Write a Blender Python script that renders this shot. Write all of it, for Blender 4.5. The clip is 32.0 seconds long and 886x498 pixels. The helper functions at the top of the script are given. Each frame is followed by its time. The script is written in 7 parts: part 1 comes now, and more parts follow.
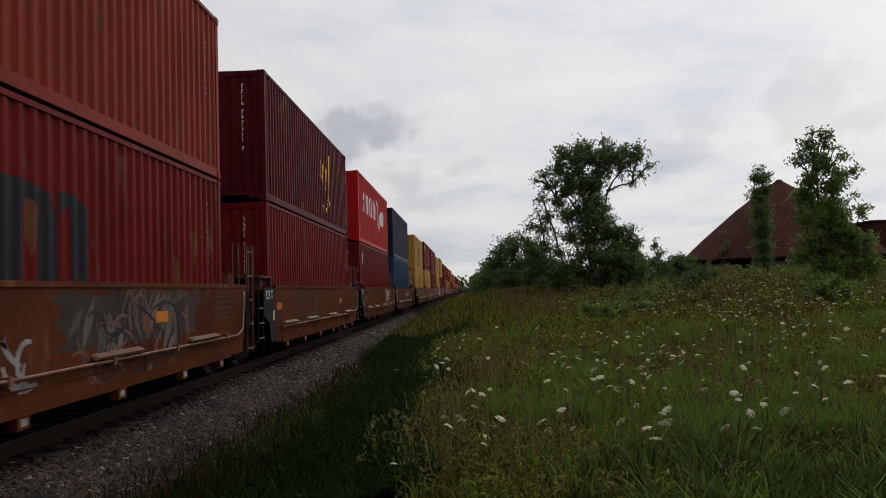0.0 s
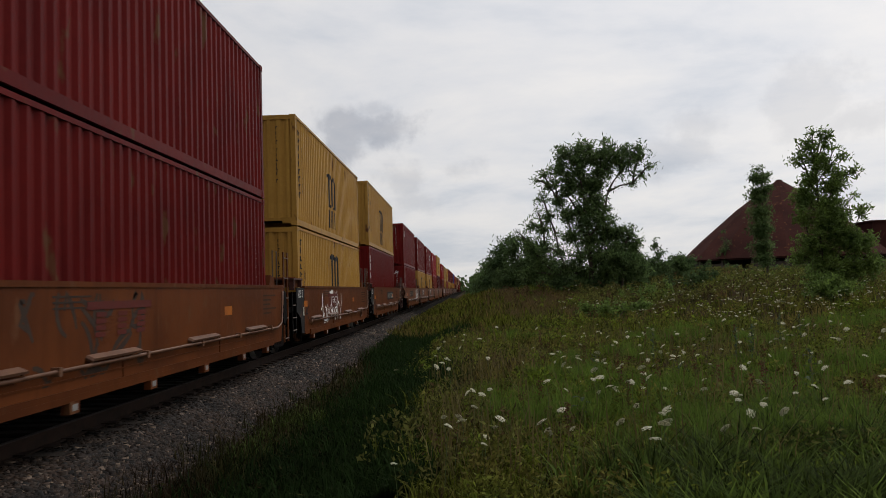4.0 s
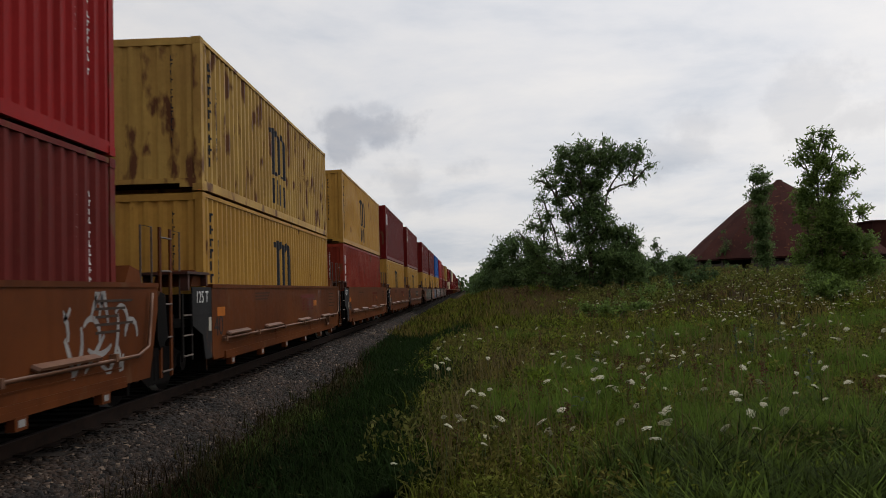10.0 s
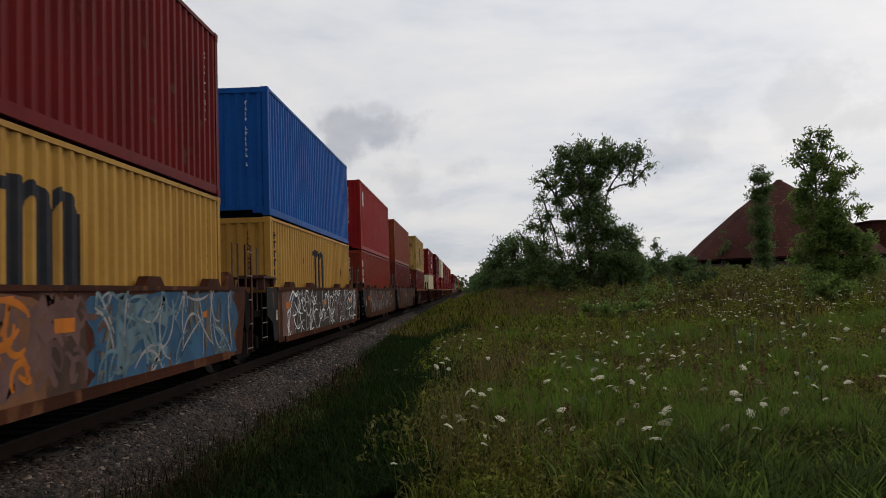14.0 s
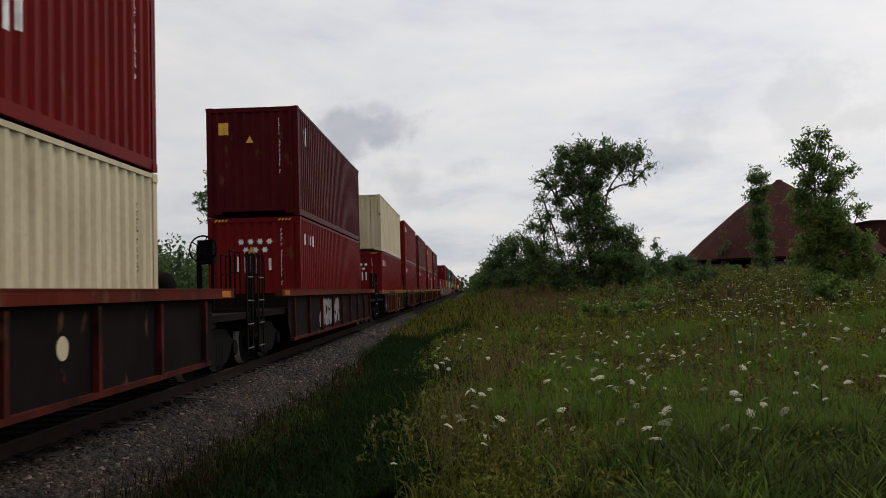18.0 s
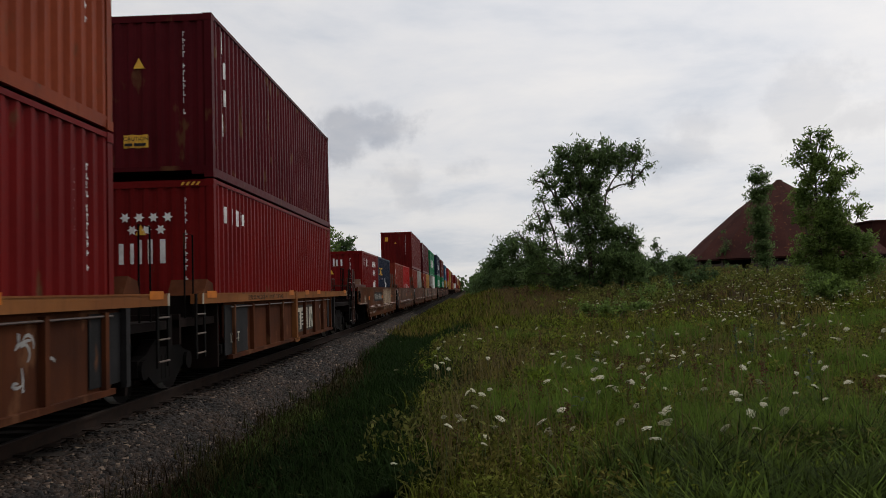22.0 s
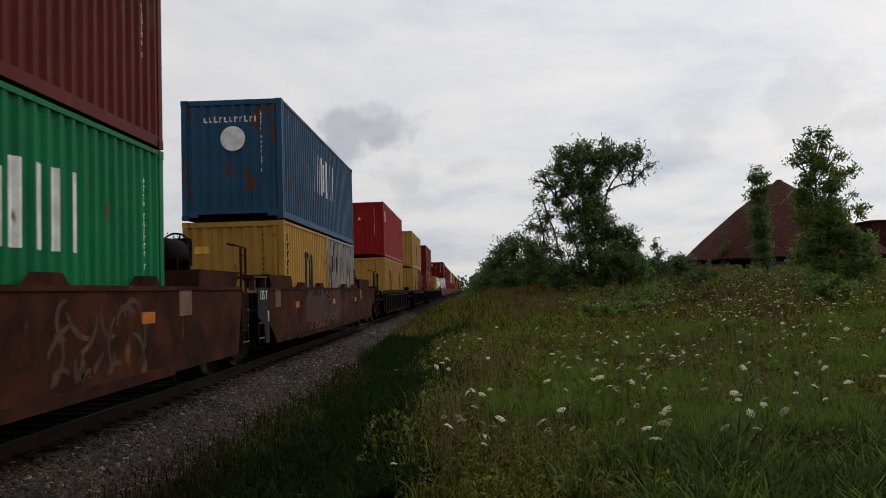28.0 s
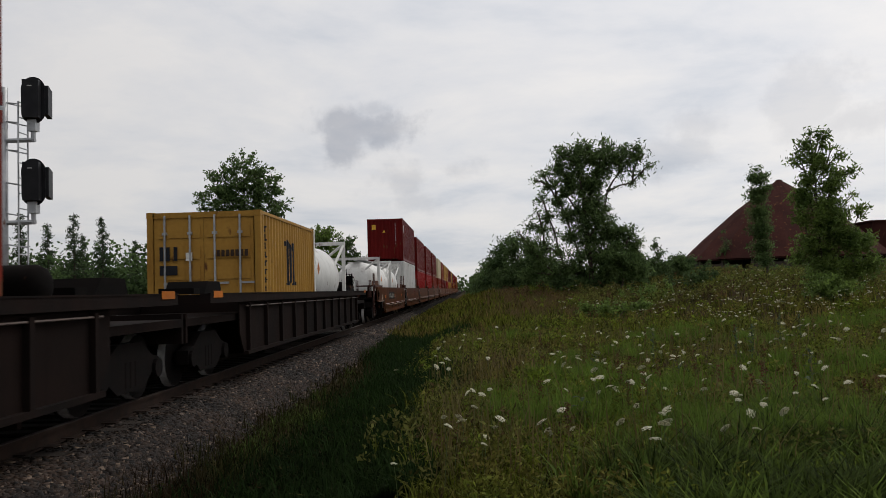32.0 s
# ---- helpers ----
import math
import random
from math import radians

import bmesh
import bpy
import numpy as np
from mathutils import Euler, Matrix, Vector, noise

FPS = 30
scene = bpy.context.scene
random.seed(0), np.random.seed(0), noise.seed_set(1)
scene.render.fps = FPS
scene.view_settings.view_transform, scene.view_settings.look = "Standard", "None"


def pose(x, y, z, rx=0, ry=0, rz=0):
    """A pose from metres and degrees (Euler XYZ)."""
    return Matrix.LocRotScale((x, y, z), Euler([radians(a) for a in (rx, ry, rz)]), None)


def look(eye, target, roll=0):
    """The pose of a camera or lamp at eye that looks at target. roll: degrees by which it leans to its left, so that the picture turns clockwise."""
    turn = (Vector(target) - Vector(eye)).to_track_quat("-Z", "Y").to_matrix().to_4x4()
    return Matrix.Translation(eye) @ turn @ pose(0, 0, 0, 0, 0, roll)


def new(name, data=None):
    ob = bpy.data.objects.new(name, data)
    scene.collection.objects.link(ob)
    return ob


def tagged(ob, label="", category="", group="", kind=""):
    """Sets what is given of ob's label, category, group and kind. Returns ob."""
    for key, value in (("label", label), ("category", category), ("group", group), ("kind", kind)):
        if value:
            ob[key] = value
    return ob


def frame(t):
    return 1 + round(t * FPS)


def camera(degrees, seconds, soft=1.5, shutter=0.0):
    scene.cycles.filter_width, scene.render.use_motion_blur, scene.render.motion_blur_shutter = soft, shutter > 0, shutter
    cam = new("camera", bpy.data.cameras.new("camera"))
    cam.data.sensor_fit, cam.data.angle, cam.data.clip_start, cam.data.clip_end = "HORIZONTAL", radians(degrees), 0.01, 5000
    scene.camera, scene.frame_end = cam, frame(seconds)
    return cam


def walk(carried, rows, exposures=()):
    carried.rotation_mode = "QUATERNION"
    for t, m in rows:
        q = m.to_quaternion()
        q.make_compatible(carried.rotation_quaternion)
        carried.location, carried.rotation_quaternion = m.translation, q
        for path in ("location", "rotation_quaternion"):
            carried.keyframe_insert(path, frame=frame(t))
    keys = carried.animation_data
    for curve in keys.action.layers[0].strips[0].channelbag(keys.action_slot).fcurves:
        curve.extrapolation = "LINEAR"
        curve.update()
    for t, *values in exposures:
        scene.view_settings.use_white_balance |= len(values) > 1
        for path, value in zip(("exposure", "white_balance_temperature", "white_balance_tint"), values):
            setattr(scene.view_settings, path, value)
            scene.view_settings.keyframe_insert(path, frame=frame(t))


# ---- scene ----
cam = camera(56.0, 32.0, soft=0.8, shutter=0.06)
EYE = Vector((0.0, 0.0, 1.45))
AIM = Vector((-math.sin(radians(1.646)) * math.cos(radians(2.795)),
              math.cos(radians(1.646)) * math.cos(radians(2.795)), math.sin(radians(2.795))))
STAND = look(EYE, EYE + AIM * 50, -1.67)
walk(cam, [(0.0, STAND), (32.0, STAND)], exposures=[(0.0, 0.0), (32.0, 0.0)])

# ---------------------------------------------------------------- light
SUN_ELEVATION, SUN_AZIMUTH = radians(54), radians(48)
SKY_FLOOR, SKY_GAIN = 0.60, 0.76
world = bpy.data.worlds.new("overcast_sky")
scene.world = world
world.use_nodes = True


def sky():
    nt = world.node_tree
    nt.nodes.clear()
    N, Lk = nt.nodes.new, nt.links.new
    out = N("ShaderNodeOutputWorld")
    clear = N("ShaderNodeTexSky")
    clear.sky_type, clear.sun_disc = 'NISHITA', False
    clear.sun_elevation, clear.sun_rotation = SUN_ELEVATION, SUN_AZIMUTH
    b1 = N("ShaderNodeBackground")
    b1.inputs["Strength"].default_value = 0.08
    Lk(clear.outputs[0], b1.inputs[0])
    co = N("ShaderNodeTexCoord")
    sep = N("ShaderNodeSeparateXYZ")
    Lk(co.outputs["Generated"], sep.inputs[0])

    def mth(op, a, b=None, clamp=False):
        n = N("ShaderNodeMath")
        n.operation, n.use_clamp = op, clamp
        for i, s in enumerate((a, b)):
            if s is None:
                continue
            if isinstance(s, (int, float)):
                n.inputs[i].default_value = s
            else:
                Lk(s, n.inputs[i])
        return n.outputs[0]
    up = mth('ADD', mth('MAXIMUM', sep.outputs[2], 0.0), 0.16)
    comb = N("ShaderNodeCombineXYZ")
    Lk(mth('DIVIDE', sep.outputs[0], up), comb.inputs[0])
    Lk(mth('DIVIDE', sep.outputs[1], up), comb.inputs[1])
    big = N("ShaderNodeTexNoise")
    big.inputs["Scale"].default_value, big.inputs["Detail"].default_value = 1.15, 7
    big.inputs["Roughness"].default_value = 0.58
    big.inputs["Distortion"].default_value = 0.25
    Lk(comb.outputs[0], big.inputs["Vector"])
    ramp = N("ShaderNodeValToRGB")
    e = ramp.color_ramp.elements
    e[0].position, e[0].color = 0.32, (0.550, 0.580, 0.635, 1)
    e[1].position, e[1].color = 0.60, (0.785, 0.765, 0.755, 1)
    mid = e.new(0.47)
    mid.color = (0.70, 0.70, 0.72, 1)
    Lk(big.outputs[0], ramp.inputs[0])
    # darker ragged low cumulus patches, told by their direction
    fine = N("ShaderNodeTexNoise")
    fine.inputs["Scale"].default_value, fine.inputs["Detail"].default_value = 15, 10
    fine.inputs["Roughness"].default_value = 0.6
    Lk(co.outputs["Generated"], fine.inputs["Vector"])
    dark = None
    side = mth('DIVIDE', sep.outputs[0], mth('MAXIMUM', sep.outputs[1], 0.05))
    for dx, dz, rx, rz, amount in ((-0.120, 0.194, 0.082, 0.030, 0.40), (-0.146, 0.174, 0.038, 0.036, 0.38), (-0.110, 0.212, 0.036, 0.016, 0.22), (-0.06, 0.130, 0.080, 0.030, 0.20),
                                   (-0.012, 0.142, 0.050, 0.022, 0.18), (-0.045, 0.107, 0.070, 0.022, 0.16), (0.275, 0.180, 0.06, 0.026, 0.16), (0.25, 0.148, 0.08, 0.028, 0.17),
                                   (0.42, 0.190, 0.07, 0.05, 0.15), (0.475, 0.165, 0.10, 0.03, 0.17)):
        qx = mth('DIVIDE', mth('SUBTRACT', side, dx), rx)
        qz = mth('DIVIDE', mth('SUBTRACT', sep.outputs[2], dz), rz)
        d = mth('SQRT', mth('ADD', mth('MULTIPLY', qx, qx), mth('MULTIPLY', qz, qz)))
        soft = N("ShaderNodeMapRange")
        soft.interpolation_type = 'SMOOTHSTEP'
        soft.inputs["From Min"].default_value, soft.inputs["From Max"].default_value = -0.30, 0.55
        Lk(mth('SUBTRACT', mth('ADD', mth('MULTIPLY', fine.outputs[0], 3.6), -1.15), d), soft.inputs["Value"])
        a = mth('MULTIPLY', soft.outputs[0], amount)
        a = mth('MULTIPLY', a, mth('GREATER_THAN', sep.outputs[1], 0.0))
        dark = a if dark is None else mth('MAXIMUM', dark, a)
    mul = N("ShaderNodeMix")
    mul.data_type, mul.blend_type = 'RGBA', 'MIX'
    Lk(dark, mul.inputs["Factor"])
    Lk(ramp.outputs[0], mul.inputs["A"])
    mul.inputs["B"].default_value = (0.16, 0.18, 0.24, 1)
    b2 = N("ShaderNodeBackground")
    b2.inputs["Strength"].default_value = 1.0
    # the cloud is brighter towards the hidden sun
    dotp = N("ShaderNodeVectorMath")
    dotp.operation = 'DOT_PRODUCT'
    Lk(co.outputs["Generated"], dotp.inputs[0])
    dotp.inputs[1].default_value = (math.cos(SUN_ELEVATION) * math.sin(SUN_AZIMUTH), math.cos(SUN_ELEVATION) * math.cos(SUN_AZIMUTH), math.sin(SUN_ELEVATION))
    half = mth('MULTIPLY', mth('ADD', dotp.outputs["Value"], 1.0), 0.5)
    glow = mth('ADD', mth('MULTIPLY', mth('POWER', half, 2.0), SKY_GAIN), SKY_FLOOR)
    scl = N("ShaderNodeVectorMath")
    scl.operation = 'SCALE'
    Lk(mul.outputs["Result"], scl.inputs[0])
    Lk(glow, scl.inputs["Scale"])
    Lk(scl.outputs[0], b2.inputs[0])
    mix = N("ShaderNodeMixShader")
    mix.inputs[0].default_value = 0.93
    Lk(b1.outputs[0], mix.inputs[1])
    Lk(b2.outputs[0], mix.inputs[2])
    Lk(mix.outputs[0], out.inputs[0])


sky()
sun_data = bpy.data.lights.new("sun", 'SUN')
sun_data.energy, sun_data.angle, sun_data.color = 1.1, radians(28), (1.0, 0.96, 0.9)
sun = new("sun", sun_data)
sun.matrix_world = look((0, 0, 60), (0 - 60 * math.sin(SUN_AZIMUTH) / math.tan(SUN_ELEVATION),
                                     0 - 60 * math.cos(SUN_AZIMUTH) / math.tan(SUN_ELEVATION), 0))

# ---------------------------------------------------------------- materials
MATS = {}


def material(name, colour, rough=0.6, metal=0.0, second=None, scale=3.0, rust=0.0, bump=0.1, bump_scale=60.0,
             streak=False, vary=0.12, translucent=0.0, island=False, coords="Object", spec=0.15, third=None, third_scale=0.3):
    """A worn surface: two colours mixed by a coarse noise, fine grain, rust or dirt patches, bump, and a shift from object to object."""
    if name in MATS:
        return MATS[name]
    m = bpy.data.materials.new(name)
    m.use_nodes = True
    nt = m.node_tree
    N, Lk = nt.nodes.new, nt.links.new
    b = nt.nodes["Principled BSDF"]
    b.inputs["Roughness"].default_value, b.inputs["Metallic"].default_value = rough, metal
    b.inputs["Specular IOR Level"].default_value = 0.5 if metal > 0.1 else spec
    co = N("ShaderNodeTexCoord")
    info = N("ShaderNodeObjectInfo")
    shift = N("ShaderNodeVectorMath")
    shift.operation = 'MULTIPLY_ADD'
    Lk(info.outputs["Random"], shift.inputs[0])
    shift.inputs[1].default_value = (37.0, 53.0, 11.0)
    Lk(co.outputs[coords], shift.inputs[2])

    def noise_tex(sc, detail, stretch=None):
        n = N("ShaderNodeTexNoise")
        n.inputs["Scale"].default_value, n.inputs["Detail"].default_value = sc, detail
        if stretch:
            mp = N("ShaderNodeMapping")
            mp.inputs["Scale"].default_value = stretch
            Lk(shift.outputs[0], mp.inputs[0])
            Lk(mp.outputs[0], n.inputs["Vector"])
        else:
            Lk(shift.outputs[0], n.inputs["Vector"])
        return n.outputs[0]

    def mixc(fac, a, bb, blend='MIX'):
        n = N("ShaderNodeMix")
        n.data_type, n.blend_type = 'RGBA', blend
        for key, s in (("Factor", fac), ("A", a), ("B", bb)):
            if isinstance(s, (int, float)):
                n.inputs[key].default_value = s
            elif isinstance(s, tuple):
                n.inputs[key].default_value = (*s[:3], 1)
            else:
                Lk(s, n.inputs[key])
        return n.outputs["Result"]

    def stretch_range(s, lo, hi):
        n = N("ShaderNodeMapRange")
        n.inputs["From Min"].default_value, n.inputs["From Max"].default_value = lo, hi
        Lk(s, n.inputs["Value"])
        return n.outputs[0]
    second = second or tuple(min(1.0, c * 0.72) for c in colour)
    col = mixc(stretch_range(noise_tex(scale, 5), 0.38, 0.64), colour, second)
    grain = noise_tex(scale * 14, 3)
    col = mixc(0.35, col, mixc(stretch_range(grain, 0.3, 0.7), (0.78, 0.78, 0.78), (1.12, 1.12, 1.12)), 'MULTIPLY')
    if third:
        col = mixc(stretch_range(noise_tex(third_scale, 3), 0.46, 0.60), col, third)
    if streak:
        st = stretch_range(noise_tex(5.0, 4, (1, 1, 0.10)), 0.52, 0.72)
        col = mixc(0.42, col, mixc(st, (1.08, 1.06, 1.04), (0.62, 0.56, 0.52)), 'MULTIPLY')
    if rust > 0:
        r = stretch_range(noise_tex(2.6, 8, (1, 1, 0.45)), 0.70 - 0.16 * rust, 0.74 - 0.12 * rust)
        col = mixc(r, col, (0.105, 0.045, 0.022))
    rnd = N("ShaderNodeMapRange")
    rnd.inputs["To Min"].default_value, rnd.inputs["To Max"].default_value = 1 - vary, 1 + vary
    if island:
        geo = N("ShaderNodeNewGeometry")
        Lk(geo.outputs["Random Per Island"], rnd.inputs["Value"])
    else:
        Lk(info.outputs["Random"], rnd.inputs["Value"])
    sc = N("ShaderNodeVectorMath")
    sc.operation = 'SCALE'
    Lk(col, sc.inputs[0])
    Lk(rnd.outputs[0], sc.inputs["Scale"])
    Lk(sc.outputs[0], b.inputs["Base Color"])
    ro = N("ShaderNodeMapRange")
    ro.inputs["To Min"].default_value, ro.inputs["To Max"].default_value = max(0.05, rough - 0.12), min(1.0, rough + 0.12)
    Lk(grain, ro.inputs["Value"])
    Lk(ro.outputs[0], b.inputs["Roughness"])
    if bump > 0:
        bp = N("ShaderNodeBump")
        bp.inputs["Strength"].default_value, bp.inputs["Distance"].default_value = bump, 0.01
        Lk(noise_tex(bump_scale, 4), bp.inputs["Height"])
        Lk(bp.outputs[0], b.inputs["Normal"])
    if translucent > 0:
        tr = N("ShaderNodeBsdfTranslucent")
        Lk(sc.outputs[0], tr.inputs[0])
        mx = N("ShaderNodeMixShader")
        mx.inputs[0].default_value = translucent
        Lk(b.outputs[0], mx.inputs[1])
        Lk(tr.outputs[0], mx.inputs[2])
        Lk(mx.outputs[0], nt.nodes["Material Output"].inputs[0])
    MATS[name] = m
    return m


def paint(name, colour, second=None, rust=0.45):
    return material("paint_" + name, tuple(0.94 * c for c in colour), 0.42, 0.0, second and tuple(0.92 * c for c in second), 0.8, rust, 0.05, 25, True, 0.10, spec=0.03)


PAINT = {
    "maroon": paint("maroon", (0.132, 0.0115, 0.0102), (0.104, 0.0098, 0.0095)),
    "darkmaroon": paint("darkmaroon", (0.078, 0.008, 0.011), (0.064, 0.007, 0.010)),
    "wine": paint("wine", (0.150, 0.0095, 0.0092), (0.124, 0.0086, 0.0086), 0.2),
    "fadedmaroon": paint("fadedmaroon", (0.125, 0.020, 0.017), (0.10, 0.018, 0.015), 0.6),
    "brown": paint("brown", (0.118, 0.022, 0.018), (0.095, 0.019, 0.016), 0.5),
    "orange": paint("orange", (0.200, 0.030, 0.017), (0.165, 0.026, 0.016), 0.55),
    "rustorange": paint("rustorange", (0.225, 0.048, 0.020), (0.185, 0.039, 0.018), 0.45),
    "red": paint("red", (0.27, 0.016, 0.016), (0.23, 0.014, 0.014), 0.25),
    "brightred": paint("brightred", (0.40, 0.013, 0.012), (0.34, 0.012, 0.011), 0.3),
    "yellow": paint("yellow", (0.395, 0.222, 0.050), (0.345, 0.187, 0.043), 0.3),
    "oldyellow": paint("oldyellow", (0.40, 0.255, 0.072), (0.31, 0.185, 0.055), 0.95),
    "navy": paint("navy", (0.016, 0.022, 0.044), (0.014, 0.019, 0.036), 0.15),
    "blue": paint("blue", (0.022, 0.050, 0.105), (0.020, 0.043, 0.088), 0.3),
    "brightblue": paint("brightblue", (0.012, 0.085, 0.32), (0.012, 0.07, 0.27), 0.2),
    "steelblue": paint("steelblue", (0.030, 0.085, 0.15), (0.026, 0.07, 0.125), 0.75),
    "green": paint("green", (0.012, 0.17, 0.065), (0.012, 0.14, 0.055), 0.35),
    "cream": paint("cream", (0.62, 0.54, 0.37), (0.56, 0.48, 0.32), 0.2),
    "white": paint("white", (0.72, 0.72, 0.70), (0.62, 0.62, 0.60), 0.35),
    "grey": paint("grey", (0.30, 0.29, 0.26), (0.23, 0.22, 0.19), 0.8),
    "palegrey": paint("palegrey", (0.25, 0.25, 0.235), (0.18, 0.172, 0.158), 1.0),
}
TAN = paint("tan_car", (0.118, 0.036, 0.0120), (0.082, 0.0255, 0.0100), 0.5)
TAN_DEEP = paint("deep_tan_car", (0.088, 0.0255, 0.0095), (0.060, 0.0180, 0.0085), 0.6)
TAN_FRESH = paint("fresh_tan_car", (0.156, 0.050, 0.0155), (0.114, 0.036, 0.0130), 0.45)
TAN_OLD = paint("old_tan_car", (0.090, 0.0295, 0.0118), (0.054, 0.0195, 0.0100), 0.8)
RUSTCAR = material("rusted_plate", (0.0370, 0.0128, 0.0076), 0.9, 0, (0.0130, 0.0078, 0.0064), 3.2, 0.35, 0.25, 30, True, 0.12, spec=0.04, third=(0.052, 0.017, 0.0095), third_scale=1.6)
GRAFBASE = paint("dull_red_car", (0.0574, 0.0197, 0.0115), (0.0370, 0.0146, 0.0095), 0.8)
DARKCAR = material("grimy_dark_steel", (0.0125, 0.0076, 0.0064), 0.9, 0, (0.0075, 0.0055, 0.0050), 1.0, 0.0, 0.2, 25, True, 0.1, spec=0.05)
REDSILL = paint("red_sill", (0.1224, 0.0173, 0.0101), (0.0684, 0.0144, 0.0086), 0.8)
ORANGESILL = paint("orange_sill", (0.2160, 0.0864, 0.0302), (0.1728, 0.0648, 0.0245), 0.5)
BLACKSILL = material("black_sill", (0.0135, 0.0080, 0.0066), 0.85, 0, (0.0080, 0.0060, 0.0055), 1.2, 0.0, 0.15, 25, True, 0.1, spec=0.06)
# near-black grime that also holds the shade of underframes and openings
GRIMESHADE = material("black_grime_and_shade", (0.0044, 0.0041, 0.0038), 0.95, 0, (0.0071, 0.0054, 0.0048), 3, 0.25, 0.3, 40, spec=0.05)
# trucks get little sky under the cars; that shade is in this colour
SHADEDSTEEL = material("shade_dark_truck_steel", (0.0057, 0.0048, 0.0045), 0.9, 0, (0.0084, 0.0060, 0.0054), 4, 0.0, 0.3, 40, spec=0.06)
# pale base and low metal stand in for sky reflected in the tread
WHEELRIM = material("polished_rim_painted_sheen", (0.82, 0.81, 0.80), 0.35, 0.35, (0.5, 0.48, 0.46), 6, 0, 0.05, 50)
PIPE = material("pipe_paint", (0.155, 0.072, 0.038), 0.45, 0, (0.105, 0.046, 0.026), 4, 0.5, 0.05, 50, spec=0.35)
ENDPANEL = material("dark_panel_paint", (0.0200, 0.0190, 0.0200), 0.7, 0, (0.0120, 0.0112, 0.0112), 2, 0.4, 0.1, 30, True, spec=0.1)
HANDIRON = material("rusty_hand_iron", (0.072, 0.022, 0.014), 0.6, 0, (0.040, 0.016, 0.012), 5, 0.4, 0.1, 40, spec=0.25)
RUNG = material("worn_rung", (0.115, 0.080, 0.062), 0.45, 0, (0.070, 0.048, 0.038), 6, 0.3, 0.05, 50, spec=0.3)
WHITEMARK = material("white_marking", (0.74, 0.74, 0.72), 0.6, 0, (0.55, 0.54, 0.52), 5, 0.2, 0.03, 50)
BLACKMARK = material("black_marking", (0.0096, 0.0108, 0.0156), 0.6, 0, (0.0180, 0.0180, 0.0210), 5, 0, 0.03, 50)
YELLOWMARK = material("yellow_marking", (0.72, 0.42, 0.05), 0.6, 0, (0.6, 0.33, 0.05), 5, 0.2, 0.03, 50)
ORANGEMARK = material("orange_reflector", (0.46, 0.135, 0.012), 0.45, 0, (0.36, 0.105, 0.012), 5, 0.1, 0.03, 50)
TEALMARK = material("teal_marking", (0.05, 0.20, 0.22), 0.6, 0, (0.04, 0.16, 0.18), 5, 0.1, 0.03, 50)
RUSTPATCH = material("faded_tan_patch", (0.17, 0.075, 0.032), 0.8, 0, (0.13, 0.055, 0.026), 3, 0.4, 0.03, 50)
DEEPBLUE = material("blue_graffiti_ground", (0.030, 0.085, 0.150), 0.8, 0, (0.022, 0.055, 0.10), 1.8, 0.35, 0.03, 50, True)
REDTEXT = material("dark_red_marking", (0.105, 0.016, 0.011), 0.7, 0, (0.085, 0.016, 0.012), 3, 0.3, 0.03, 50)
RIBPLATE = material("grimy_red_plate", (0.0100, 0.0066, 0.0056), 0.85, 0, (0.0066, 0.0046, 0.0042), 1.4, 0.3, 0.2, 25, True, 0.1, spec=0.05)
RIBRED = material("grimy_red_rib", (0.082, 0.014, 0.0095), 0.85, 0, (0.018, 0.008, 0.007), 1.8, 0.5, 0.2, 25, True, 0.1, spec=0.05)
ORANGEPLATE = material("rusted_orange_plate", (0.078, 0.0250, 0.0105), 0.85, 0, (0.042, 0.0150, 0.0080), 1.1, 0.7, 0.2, 25, True, 0.1, spec=0.05)
PLATEMARK = material("dull_plate_marking", (0.42, 0.39, 0.32), 0.7, 0, (0.32, 0.29, 0.24), 5, 0.3, 0.03, 50)
GREYMARK = material("grey_spray", (0.26, 0.25, 0.24), 0.7, 0, (0.18, 0.17, 0.17), 4, 0.2, 0.03, 50)
BLUEMARK = material("blue_spray", (0.1050, 0.1650, 0.1875), 0.8, 0, (0.0675, 0.0900, 0.0975), 3, 0.45, 0.03, 50)
GREENMARK = material("green_spray", (0.035, 0.075, 0.050), 0.8, 0, (0.05, 0.075, 0.055), 3, 0.45, 0.03, 50)
ASHMARK = material("ashen_spray", (0.105, 0.094, 0.073), 0.85, 0, (0.066, 0.058, 0.045), 1.6, 0.5, 0.03, 50, True)
# dark spray colour; one low band uses it as painted shade
SOOTSHADE = material("sooty_spray_and_shade", (0.040, 0.032, 0.026), 0.85, 0, (0.028, 0.021, 0.017), 2, 0.4, 0.03, 50, True)
CREAMMARK = material("cream_spray", (0.31, 0.235, 0.165), 0.85, 0, (0.20, 0.135, 0.085), 3, 0.4, 0.03, 50)
GHOSTMARK = material("worn_off_spray", (0.070, 0.036, 0.025), 0.9, 0, (0.040, 0.024, 0.018), 2.5, 0.6, 0.03, 50)
PINKMARK = material("dusky_spray", (0.125, 0.066, 0.056), 0.8, 0, (0.085, 0.044, 0.036), 3, 0.5, 0.03, 50)
DARKMARK = material("dark_text", (0.035, 0.022, 0.016), 0.7, 0, (0.05, 0.03, 0.02), 5, 0, 0.02, 50)
RAILSTEEL = material("rail_side", (0.0270, 0.0150, 0.0100), 0.9, 0, (0.0160, 0.0095, 0.0072), 5, 0.3, 0.2, 40)
RAILHEAD = material("rail_head", (0.0680, 0.0480, 0.0384), 0.5, 0.4, (0.0480, 0.0336, 0.0272), 8, 0, 0.03, 60)
